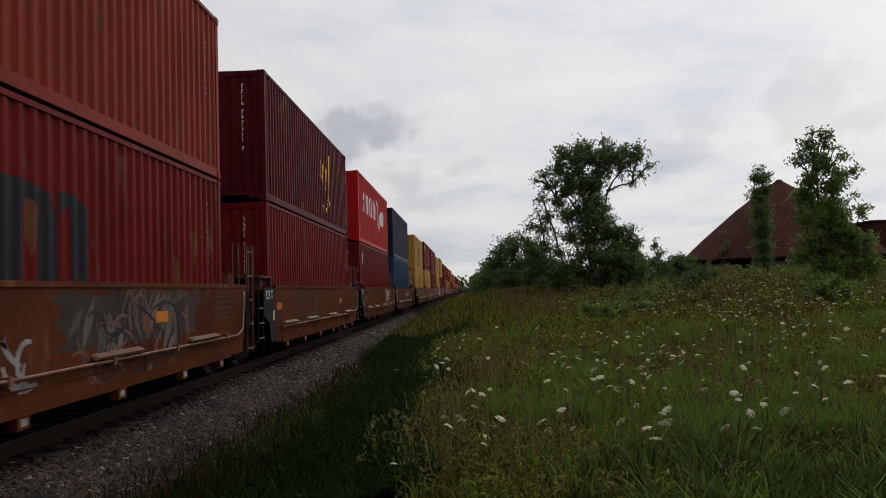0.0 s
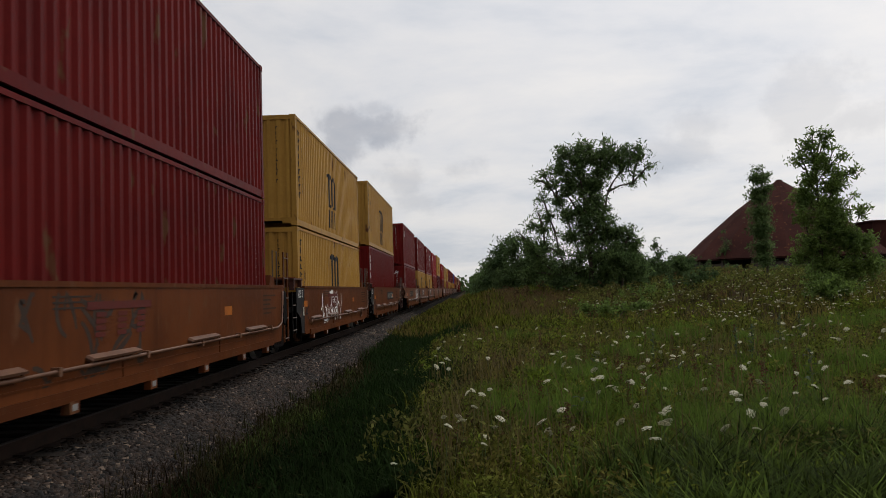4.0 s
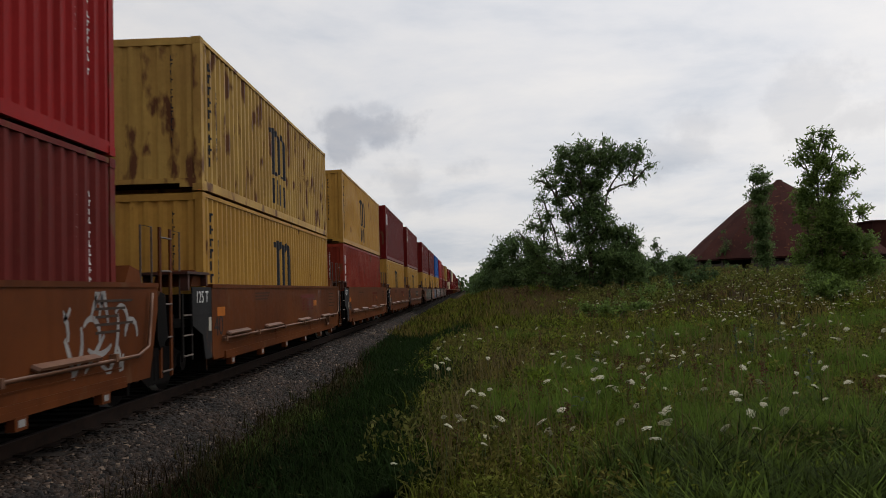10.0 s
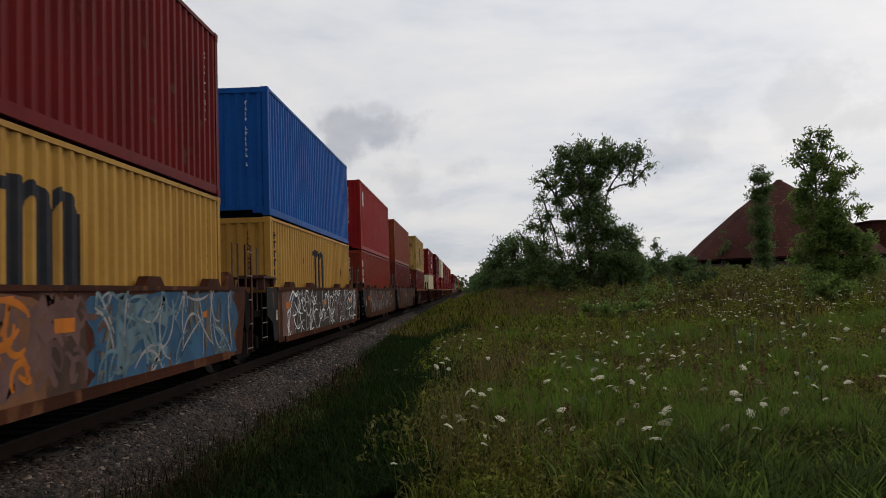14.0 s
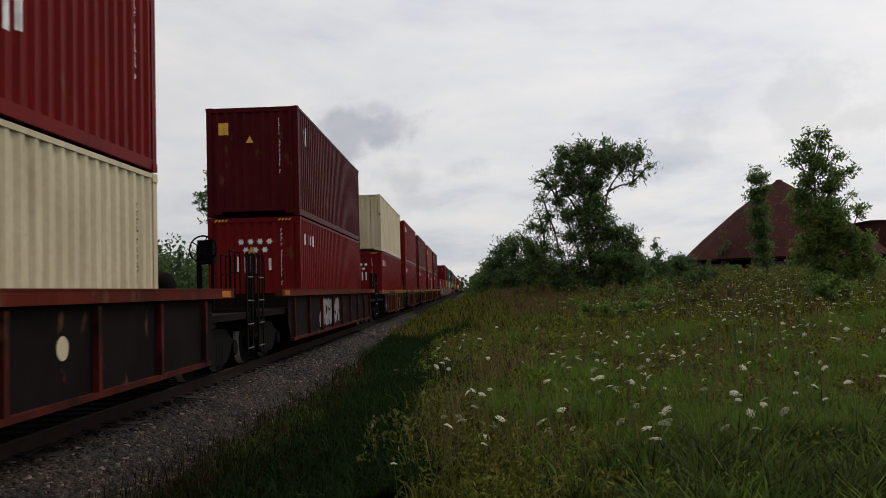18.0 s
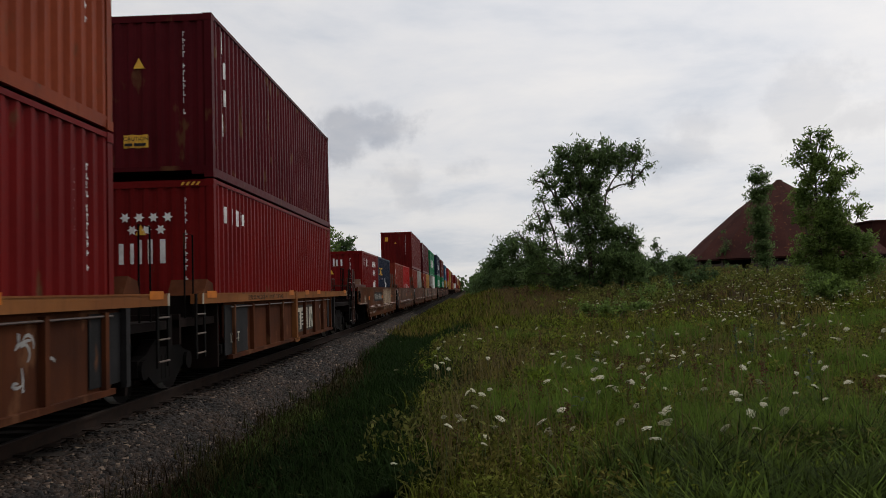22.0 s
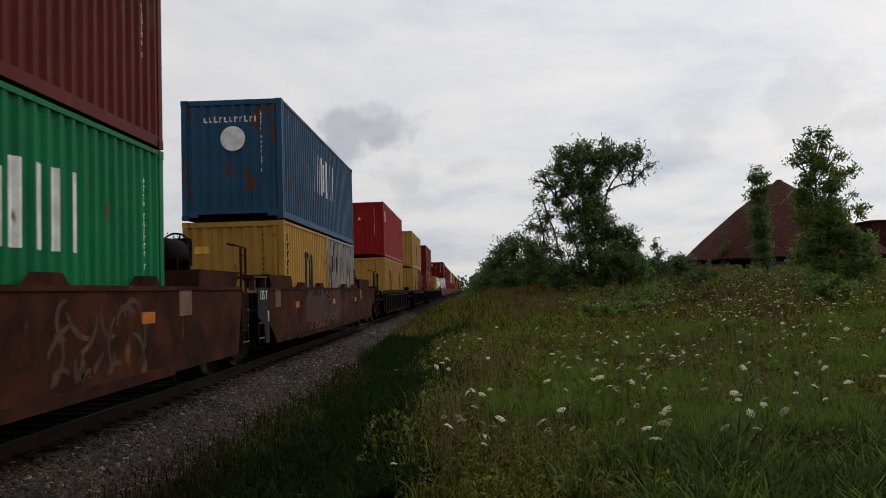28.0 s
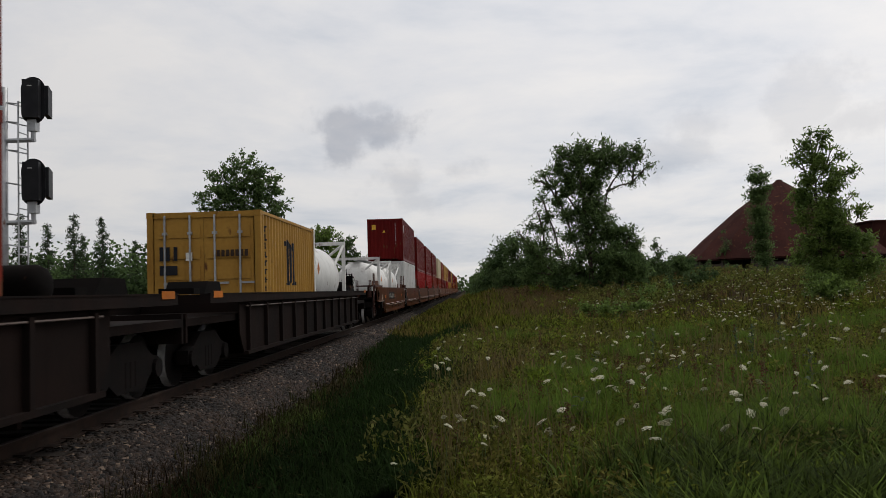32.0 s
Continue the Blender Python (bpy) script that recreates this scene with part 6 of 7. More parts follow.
# ---------------------------------------------------------------- plants
def leaf_cards(rng, centres, size, mat, name, droop=0.0, slim=0.5):
    """Small folded leaves at the given places."""
    n = len(centres)
    a = rng.normal(size=(n, 3))
    a[:, 2] -= droop
    a /= np.linalg.norm(a, axis=1)[:, None]
    b = np.cross(a, rng.normal(size=(n, 3)))
    b /= np.linalg.norm(b, axis=1)[:, None]
    s = size * (0.6 + 0.8 * rng.random((n, 1)))
    c = np.asarray(centres)
    v = np.stack([c - a * s, c + b * s * slim, c + a * s, c - b * s * slim], 1).reshape(-1, 3)
    f = np.arange(4 * n).reshape(n, 4)
    return array_mesh(name, v, f, mat)


def lobe_points(rng, lobes, n, depth=0.8, shell=0.45, leaf=0.1, airy=None, twig=30):
    """Leaves gathered on twigs that fill each clump of the crown, so that gaps stay between. airy: how full each clump is."""
    k = max(8, n // twig)
    w = np.array([r ** 2 for *_, r in lobes]) * (np.array(airy) if airy is not None else 1.0)
    L = np.array(lobes)[rng.choice(len(lobes), k, p=w / w.sum())]
    d = rng.normal(size=(k, 3))
    d /= np.linalg.norm(d, axis=1)[:, None]
    r = (shell + (1.12 - shell) * rng.random(k) ** 0.7)[:, None]
    c = L[:, :3] + d * r * L[:, 3:4] * np.array([1, depth, 0.95])
    d[:, 2] = 0.5 * d[:, 2] + 0.15
    pick = rng.integers(0, k, n)
    along = (rng.random((n, 1)) - 0.5) * leaf * 7.0
    return c[pick] + d[pick] * along + rng.normal(size=(n, 3)) * leaf * 0.95


def tree(name, label, x, y, trunk, lobes, leaves, leaf, mat, seed, radius=0.16, shell=0.4, category="tree", slim=0.5, droop=0.2, airy=None, twig=30):
    """A tapered trunk, limbs out to each clump of the crown, and a crown of separate leaves. lobes: (across, deep, up, radius)."""
    rng = np.random.default_rng(seed)
    z = float(height(x, y) if category == "bush" else lie(x, y))
    root = thing(name, label, category, at=pose(x, y, z - 0.1))
    top = max(l[2] for l in lobes) * 0.8
    spine = [(trunk[0] * t * t + 0.12 * math.sin(3 * t + seed), 0.1 * math.sin(2 * t + seed), top * t) for t in np.linspace(0, 1, 9)]
    part("trunk", Geo().tube(spine, radius, 10, radius * 0.2).mesh("trunk", BARK, True), root, "grey-brown tapered trunk")
    wood = [Vector(q) for q in spine[1:]]
    for lx, ly, lz, r in sorted(lobes, key=lambda l: math.hypot(l[0], l[1])):
        e = Vector((lx, ly, lz))
        q = min((w for w in wood if w.z < lz + 0.2), key=lambda w: (w - e - Vector((0, 0, -0.6))).length, default=wood[0])
        mid = q.lerp(e, 0.5) + Vector((0, 0, 0.06 * (e - q).length))
        wood.append(e)
        limbs = Geo().tube([q, mid, e], radius * 0.35, 6, radius * 0.1)
        for j in range(9):
            d = Vector(rng.normal(size=3)).normalized()
            limbs.tube([mid.lerp(e, rng.random()), e + d * r * 0.85], radius * 0.08, 4, radius * 0.02)
        part("limb", limbs.mesh("limb", BARK), root, "grey-brown limb with twigs")
    pts = lobe_points(rng, lobes, leaves, 0.85, shell, leaf, airy, twig)
    part("crown", leaf_cards(rng, pts, leaf, mat, "crown", droop, slim), root, "crown of loose green leaves")
    return root


def spruce(x, y, h, w, seed):
    rng = np.random.default_rng(seed)
    z = float(height(x, y))
    root = thing("conifer", "narrow dark green conifer standing beyond the railway", "conifer", "conifers beyond the track", at=pose(x, y, z - 0.1))
    part("trunk", Geo().tube([(0, 0, 0), (0.05, 0, h * 0.5), (0, 0, h)], 0.10, 8, 0.012).mesh("trunk", BARK), root)
    g, pts = Geo(), []
    k = 0.5
    while k < h - 0.1:
        t = 1 - k / h
        for j in range(int(4 + 4 * t)):
            a = rng.random() * 6.28
            l = w * (0.15 + 0.85 * t) * (0.5 + 0.6 * rng.random())
            tip = (l * math.cos(a), l * math.sin(a), k - 0.14 * l + 0.12 * rng.random())
            g.tube([(0, 0, k), tip], 0.012, 4, 0.004)
            m = int(14 + 26 * l)
            f = rng.random(m) ** 0.7
            c = np.array((0, 0, k)) * (1 - f[:, None]) + np.array(tip) * f[:, None]
            pts.append(c + rng.normal(size=(m, 3)) * 0.07)
        k += 0.20
    stuff(part("branch", g.mesh("branch", BARK), root))
    part("crown", leaf_cards(rng, np.concatenate(pts), 0.085, NEEDLE, "crown", 0.6, 0.3), root, "drooping dark needles")
    return root


SWAYING = []


def clumps(seed, deep, *groups):
    """The clumps of a crown with how full each is, from groups of (fullness, [(across, up, radius), ...])."""
    r = random.Random(seed)
    lobes, airy = [], []
    for full, group in groups:
        for across, up, size in group:
            lobes.append((across, r.uniform(-deep, deep), up, size))
            airy.append(full)
    return lobes, airy


def trees():
    core = [(-0.71, 9.8, 0.44), (-0.21, 9.93, 0.37), (-1.7, 9.62, 0.48), (0.05, 9.28, 0.52), (-0.85, 8.99, 0.74), (-1.91, 8.67, 0.59), (-1.24, 7.94, 0.74), (-0.18, 7.9, 0.67),
            (-2.1, 6.72, 0.52), (-0.41, 6.6, 0.59), (0.09, 5.87, 0.52), (-1.57, 5.64, 0.67), (-0.45, 5.33, 0.74), (0.42, 5.16, 0.52), (-0.75, 7.2, 0.4), (-1.7, 7.3, 0.35), (-0.9, 6.1, 0.5),
            (0.1, 7.2, 0.5), (0.35, 6.5, 0.5), (0.3, 7.7, 0.45), (0.5, 8.35, 0.45), (-0.3, 6.0, 0.5), (0.6, 5.6, 0.45)]
    arm = [(0.97, 10.35, 0.3), (1.3, 9.88, 0.33), (0.65, 9.47, 0.41), (1.44, 9.09, 0.41), (2.17, 9.71, 0.41), (2.88, 9.82, 0.33), (2.31, 8.88, 0.48), (3.03, 9.21, 0.41),
           (3.57, 8.66, 0.33), (3.2, 8.25, 0.33), (2.65, 7.7, 0.26), (1.79, 8.3, 0.22), (1.11, 8.57, 0.33), (0.6, 8.8, 0.4), (0.95, 9.0, 0.4), (1.2, 9.45, 0.4), (1.75, 9.35, 0.38), (1.85, 8.75, 0.36), (2.6, 9.4, 0.36), (2.75, 8.5, 0.33)]
    flank = [(-2.98, 8.35, 0.41), (-3.52, 8.01, 0.22), (-2.66, 7.63, 0.41), (-3.03, 6.93, 0.33), (-2.3, 7.72, 0.44), (-3.42, 5.99, 0.33), (-2.72, 5.75, 0.48), (-3.8, 5.18, 0.41),
             (-4.69, 4.82, 0.33), (-3.1, 4.91, 0.48), (-4.25, 4.31, 0.41), (0.65, 6.81, 0.26), (0.95, 7.12, 0.19), (0.8, 6.1, 0.26), (1.12, 5.28, 0.3), (-2.3, 4.6, 0.4)]
    foot = [(-1.36, 4.4, 0.56), (-0.32, 4.19, 0.74), (0.74, 4.44, 0.59), (-0.82, 3.15, 0.74), (0.41, 3.11, 0.74), (-2.96, 3.85, 0.56), (-3.85, 3.7, 0.48), (-3.25, 2.8, 0.59),
            (-1.79, 2.48, 0.59), (-0.68, 2.09, 0.67), (-2.3, 2.0, 0.6), (-3.9, 2.2, 0.6), (-2.16, 3.4, 0.33)]
    lobes, airy = clumps(4, 0.5, (1.5, core), (1.1, arm), (0.85, flank), (1.5, foot))
    big = tree("tree", "tall broad-leaved tree with an open windswept crown in the meadow", 7.85, 52.0, (-0.8, 0), lobes, 30000, 0.135, LEAF, 4, 0.22, 0.1, slim=0.24, airy=airy, twig=22)
    lobes, airy = clumps(5, 0.5, (0.7, [(0.0, 4.31, 0.44), (0.6, 4.04, 0.4), (0.95, 3.6, 0.36)]), (1.3, [(-0.6, 4.2, 0.5), (-0.1, 3.36, 0.7), (0.7, 2.9, 0.6), (-0.6, 2.6, 0.8), (0.3, 2.0, 0.8), (1.0, 1.9, 0.6), (-1.0, 1.8, 0.7)]))
    shrub = tree("tree", "bushy low tree beside the tall one", 9.45, 51.2, (0.2, 0), lobes, 11000, 0.12, LEAF, 5, 0.10, 0.1, slim=0.28, airy=airy, twig=22)
    lobes, airy = clumps(6, 0.2, (0.7, [(-0.19, 6.35, 0.16), (-0.45, 5.9, 0.22), (0.05, 6.0, 0.2), (-0.55, 5.2, 0.22)]),
                         (1.2, [(-0.24, 5.7, 0.36), (-0.28, 4.8, 0.43), (0.08, 5.2, 0.29), (-0.23, 3.9, 0.5), (-0.21, 3.0, 0.52), (-0.2, 2.1, 0.52), (-0.14, 1.3, 0.4)]))
    slim = tree("tree", "slender young poplar in front of the dark building", 16.35, 46.0, (-0.2, 0), lobes, 9500, 0.09, LEAF, 6, 0.07, 0.1, slim=0.3, airy=airy, twig=22)
    top = [(-0.12, 7.0, 0.20), (0.21, 6.8, 0.22), (-0.25, 6.55, 0.22), (0.40, 6.8, 0.12), (-0.55, 6.0, 0.18), (-0.72, 5.75, 0.16), (-0.55, 5.45, 0.18), (-0.21, 6.36, 0.3), (0.29, 6.46, 0.28), (0.83, 6.4, 0.2),
           (0.97, 5.98, 0.24), (1.38, 5.32, 0.2), (1.54, 4.4, 0.14), (1.96, 3.88, 0.21), (1.64, 3.66, 0.26)]
    body = [(-0.02, 5.78, 0.41), (0.54, 5.53, 0.36), (1.09, 5.24, 0.27), (-0.16, 5.05, 0.36), (0.61, 4.73, 0.44), (-0.31, 4.37, 0.46), (0.35, 3.98, 0.48), (0.96, 3.64, 0.34), (-0.58, 3.57, 0.39), (0.08, 3.21, 0.53),
            (0.74, 2.96, 0.48), (-0.4, 2.54, 0.44), (0.26, 2.29, 0.53), (1.17, 2.49, 0.48), (1.84, 2.47, 0.44), (-0.77, 1.9, 0.3), (0.3, 1.5, 0.6), (1.2, 1.4, 0.55), (1.9, 1.5, 0.42)]
    lobes, airy = clumps(7, 0.35, (0.6, top), (1.15, body))
    pop = tree("tree", "young poplar with upright branches swaying in the wind", 14.15, 34.0, (0.15, 0), lobes, 26000, 0.08, LEAFLIGHT, 7, 0.10, 0.1, slim=0.34, airy=airy, twig=20)
    SWAYING.extend(((big, 0.25, 0.0), (slim, 0.5, 1.0), (pop, 0.8, 2.0), (shrub, 0.25, 3.0)))
    # the hedge of trees that runs away beside the track
    spots = ((4.3, 57, 4.9), (3.5, 58, 5.2), (2.8, 62, 5.5), (2.2, 66, 4.3), (1.9, 73, 3.9), (1.8, 79, 4.0), (1.8, 94, 3.7), (1.7, 117, 3.6), (1.6, 150, 3.8), (1.9, 200, 4.2),
             (5.6, 58, 3.6), (3.4, 62, 3.4), (2.6, 70, 3.0), (1.9, 84, 3.2), (1.3, 105, 3.2), (11.2, 57, 2.0), (12.4, 58, 1.6), (13.6, 56, 1.4), (15.0, 60, 1.5))
    for i, (x, y, h) in enumerate(spots):
        r = random.Random(i)
        lobes = [(r.uniform(-1.1, 1.1) * (1.3 - f), r.uniform(-1.0, 1.0), h * f, h * (0.12 if f > 0.4 else 0.19) * r.uniform(0.7, 1.25)) for f in (0.34, 0.38, 0.42, 0.48, 0.5, 0.54, 0.6, 0.66, 0.74, 0.8, 0.87, 0.94)]
        tree("tree", "broad-leaved tree in the hedge row along the railway", x, y, (0.2, 0), lobes, 5600, 0.10 + 0.0006 * y, LEAFDARK, 20 + i, 0.10, 0.1, slim=0.32, twig=20)
    # saplings before the barn
    for i, (x, y, h) in enumerate(((13.1, 58.0, 3.4), (26.4, 86.0, 5.3), (29.4, 90.0, 7.6))):
        lobes = [(0.35 * math.sin(5.1 * k + i) * (1.1 - k / 9), 0.2 * math.cos(3.3 * k), h * (0.35 + 0.072 * k), 0.10 * h * (1.1 - k / 11)) for k in range(9)]
        tree("tree", "slight young tree standing before the barn", x, y, (0.1, 0), lobes, 900, 0.11, LEAFDARK, 60 + i, 0.05, 0.1, slim=0.3)
    # beyond the train
    tree("tree", "round-headed broad-leaved tree beyond the railway", -23.7, 88.0, (0.2, 0),
         [(0, 0, 15.0, 2.2), (-1.8, 0, 14.0, 2.0), (1.8, 0, 14.0, 2.0), (-2.8, 0, 12.0, 2.0), (2.8, 0.3, 12.0, 2.0), (0, 0.5, 12.4, 2.6), (-2.4, 0, 10.0, 1.9), (2.2, 0, 10.0, 1.9), (0, 0, 9.8, 2.4), (0.4, 0, 7.6, 2.0), (0, 0, 5.5, 1.8)], 16000, 0.17, LEAF, 40, 0.26, 0.35)
    tree("tree", "broad-leaved tree beyond the railway", -20.5, 118.0, (0.2, 0), [(-0.6, 0, 10.6, 1.5), (0.6, 0, 9.6, 1.6), (-1.2, 0, 8.4, 1.6), (1.2, 0, 7.4, 1.7), (0, 0, 5.8, 2.0), (0.2, 0, 3.6, 2.2)], 7000, 0.19, LEAFLIGHT, 41, 0.2, 0.35)
    tree("tree", "broad-leaved tree beyond the railway", -18.2, 125.0, (0.2, 0), [(0, 0, 8.8, 1.5), (-1.0, 0, 7.2, 1.5), (1.0, 0, 6.8, 1.5), (0, 0, 4.6, 2.2)], 6000, 0.19, LEAFDARK, 42, 0.2, 0.35)
    for i, (x, y, h, w) in enumerate(((-31.6, 58, 7.6, 1.5), (-29.9, 58.5, 6.9, 1.5), (-26.8, 56, 7.3, 1.6), (-27.6, 59, 6.1, 1.3), (-24.4, 55, 6.9, 1.5), (-24.6, 61, 5.6, 1.3), (-21.9, 58, 5.2, 1.2), (-20.9, 60, 4.8, 1.1), (-33.6, 59, 6.3, 1.4))):
        spruce(x, y, h + 0.7, w * 1.0, 60 + i)


    for i, (x, y, h, w, mat) in enumerate(((6.7, 37.0, 0.95, 2.1, LEAFLIGHT), (5.6, 37.6, 0.7, 1.3, LEAFLIGHT), (13.4, 31.0, 1.2, 1.4, LEAFLIGHT), (15.8, 36.5, 1.4, 1.8, LEAFLIGHT), (9.3, 44.0, 1.3, 2.2, LEAFLIGHT), (12.5, 47.0, 1.4, 2.4, LEAFDARK), (17.6, 41.0, 1.5, 1.9, LEAFDARK))):
        r = random.Random(90 + i)
        lobes = [(r.uniform(-w, w) * 0.6, r.uniform(-w, w) * 0.4, h * r.uniform(0.3, 0.8), h * 0.36) for _ in range(9)]
        tree("bush", "low leafy green bush in the meadow", x, y, (0.1, 0), lobes, 3000, 0.06, mat, 130 + i, 0.03, 0.2, "bush")


trees()


def woods():
    """Low mixed growth at the edge of the fields, too far to tell plant from plant."""
    rng = np.random.default_rng(77)
    for name, label, spots, mat in (
            ("far_woods", "dense young mixed woodland behind the railway", [(-60 + 48 * rng.random(), 55 + 24 * rng.random(), 4.6 + 2.0 * rng.random(), 1.7) for _ in range(190)]
             + [(-75 + 60 * rng.random(), 80 + 120 * rng.random(), 6.0 + 2.5 * rng.random(), 2.6) for _ in range(130)], LEAFDARK),
            ("field_shrubs", "low shrubs along the far edge of the meadow", [(5.5 + 5.5 * rng.random(), 51 + 5 * rng.random(), 0.6 + 0.7 * rng.random(), 0.7) for _ in range(60)] + [(9 + 26 * rng.random(), 70 + 8 * rng.random(), 0.45 + 0.7 * rng.random() ** 2, 0.8) for _ in range(90)]
             + [(3.2 + 9 * rng.random(), 55 + 60 * rng.random(), 0.9 + 0.7 * rng.random(), 0.9) for _ in range(50)], LEAFDARK),
            ("horizon_trees", "hazy line of trees on the horizon", [(-260 + 700 * rng.random(), 420 + 260 * rng.random(), 6 + 5 * rng.random(), 7.0) for _ in range(200)]
             + [(-12 - 25 * rng.random(), 200 + 400 * rng.random(), 6 + 3 * rng.random(), 4.0) for _ in range(90)] + [(6 + 25 * rng.random(), 260 + 300 * rng.random(), 6 + 3 * rng.random(), 4.0) for _ in range(60)], LEAFDARK)):
        P = []
        size = 0.13 if name == "field_shrubs" else 0.155 if name == "far_woods" else 1.0
        per = 270 if name == "far_woods" else 150 if name == "field_shrubs" else 60
        for x, y, h, r in spots:
            d = rng.normal(size=(per, 3))
            d /= np.linalg.norm(d, axis=1)[:, None]
            u = rng.random((per, 1)) ** 0.5
            p = d * u * np.array([r, r, h * 0.55]) + np.array([x, y, float(height(x, y)) + h * 0.5])
            P.append(p)
        thing(name, label, "woods" if name != "field_shrubs" else "shrubs", kind="stuff", data=leaf_cards(rng, np.concatenate(P), size, mat, name, 0, 0.7))


woods()


def blades(rng, x, y, h, w, lean, mat, name, label, away=None):
    """Grass blades, each bent in two pieces. away: the directions in which they lean, else any."""
    n = len(x)
    z = height(x, y)
    a = rng.random(n) * 2 * math.pi if away is None else away + rng.normal(size=n) * 0.5
    dx, dy = np.cos(a), np.sin(a)
    l = lean * (0.3 + rng.random(n)) * h
    base = np.stack([x, y, z], -1)
    sx, sy = -dy * w, dx * w
    o = np.stack([sx, sy, np.zeros(n)], -1)
    mid = base + np.stack([dx * l * 0.35, dy * l * 0.35, h * 0.6], -1)
    tip = base + np.stack([dx * l, dy * l, h * (1 - 0.25 * lean)], -1)
    v = np.stack([base - o, base + o, mid + o * 0.7, mid - o * 0.7, tip + o * 0.08, tip - o * 0.08], 1).reshape(-1, 3)
    i = 6 * np.arange(n)[:, None]
    f = np.concatenate([i + np.array([[0, 1, 2, 3]]), i + np.array([[3, 2, 4, 5]])], 1).reshape(-1, 4)
    thing(name, label, "grass", kind="stuff", data=array_mesh(name, v, f, mat))


def patch(x, y, scale, seed):
    """A slow wave over the ground between 0 and 1, for uneven growth."""
    return 0.5 + 0.25 * (np.sin(x * scale + seed) * np.cos(y * scale * 0.7 + seed * 2) + np.sin((x + y) * scale * 0.6 + seed * 3))


def clump(x, y, cell, seed):
    """Uneven growth: smooth random values between 0 and 1 over cells of the ground."""
    table = np.random.default_rng(int(seed * 10) + 5).random((256, 256))
    u, v = np.asarray(x) / cell + 4096.0, np.asarray(y) / cell + 4096.0
    i, j = np.floor(u).astype(int), np.floor(v).astype(int)
    f, g = u - i, v - j
    f, g = f * f * (3 - 2 * f), g * g * (3 - 2 * g)
    q = lambda a, b: table[(i + a) % 256, (j + b) % 256]
    return (q(0, 0) * (1 - f) + q(1, 0) * f) * (1 - g) + (q(0, 1) * (1 - f) + q(1, 1) * f) * g


def meadow():
    rng = np.random.default_rng(11)

    def scatter(n, x0, x1, y0, y1, power=1.0):
        y = y0 + (y1 - y0) * rng.random(n) ** power
        x = x0 + (x1 - x0) * rng.random(n)
        return x, y

    def fan(n, y0, y1, u0, u1, power=1.0):
        """Spread over the wedge that opens away from the viewer's place."""
        y = y0 + (y1 - y0) * rng.random(n) ** power
        return y * (u0 + (u1 - u0) * rng.random(n)), y

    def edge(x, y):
        """Where the shade-toned ditch grass gives way to the meadow."""
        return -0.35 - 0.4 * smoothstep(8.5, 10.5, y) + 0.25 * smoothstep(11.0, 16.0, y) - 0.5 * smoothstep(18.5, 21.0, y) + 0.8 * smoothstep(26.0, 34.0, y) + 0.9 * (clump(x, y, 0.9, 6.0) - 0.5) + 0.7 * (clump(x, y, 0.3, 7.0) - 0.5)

    def tufts(count, per, y0, y1, u0, u1, spread, power=1.0, want=None):
        """Blades gathered in tufts."""
        px, py = fan(count, y0, y1, u0, u1, power)
        if want is not None:
            k = want(px, py) > rng.random(count)
            px, py = px[k], py[k]
        size = np.repeat(0.45 + 0.8 * rng.random(len(px)), per)
        m = len(size)
        return np.repeat(px, per) + rng.normal(size=m) * spread, np.repeat(py, per) + rng.normal(size=m) * spread, size

    def bare(x, y):
        """Low where the soil shows."""
        return smoothstep(0.22, 0.52, 0.65 * clump(x, y, 0.9, 4.0) + 0.35 * clump(x, y, 0.4, 5.0))
    # lush arching tufts close by
    def rich(a, b):
        """Where the tall grass stands: thick in the near corner, loose further out."""
        return smoothstep(0.40, 0.60, clump(a, b, 0.75, 1.0) + 0.30 * smoothstep(0.9, 2.6, a) - 0.42 * smoothstep(6.9, 9.2, b) - 0.22 * smoothstep(1.3, 0.5, a) + 0.10 * smoothstep(7.5, 6.0, b))
    px, py = fan(860, 4.9, 11.5, 0.05, 0.60, 0.95)
    k = rich(px, py) > rng.random(len(px))
    px, py = px[k], py[k]
    per = 46
    m = len(px) * per
    s = np.repeat(0.55 + 0.7 * rng.random(len(px)), per)
    out, away = np.abs(rng.normal(size=m)) * 0.075, rng.random(m) * 2 * math.pi
    x, y = np.repeat(px, per) + out * np.cos(away), np.repeat(py, per) + out * np.sin(away)
    blades(rng, x, y, s * (0.20 + 0.36 * rng.random(m)), 0.0055 + 0.0085 * rng.random(m), 0.68, LUSH, "lush_grass", "tall arching tufts of lush green grass", away)
    px, py = fan(760, 7.6, 26.0, 0.0, 0.58, 1.15)
    k = (smoothstep(0.52, 0.66, clump(px, py, 1.7, 13.0)) > rng.random(len(px))) & (px > edge(px, py) + 0.5 + 1.6 * smoothstep(10.0, 18.0, py))
    px, py = px[k], py[k]
    m = len(px) * 120
    out, away = np.abs(rng.normal(size=m)) * 0.14, rng.random(m) * 2 * math.pi
    x, y = np.repeat(px, 120) + out * np.cos(away), np.repeat(py, 120) + out * np.sin(away)
    blades(rng, x, y, np.repeat(0.7 + 0.5 * rng.random(len(px)), 120) * (0.26 + 0.26 * rng.random(m)), 0.004 + 0.004 * rng.random(m) + 0.00015 * y, 0.32, LAWN, "tussock_grass", "upright bright green tussocks of grass", away)
    x, y, s = tufts(2600, 14, 4.9, 13.0, -0.10, 0.60, 0.10, 1.0, lambda a, b: 0.10 + 0.6 * bare(a, b))
    keep = x > edge(x, y) - 0.5 * rng.random(len(x))
    x, y, s = x[keep], y[keep], s[keep]
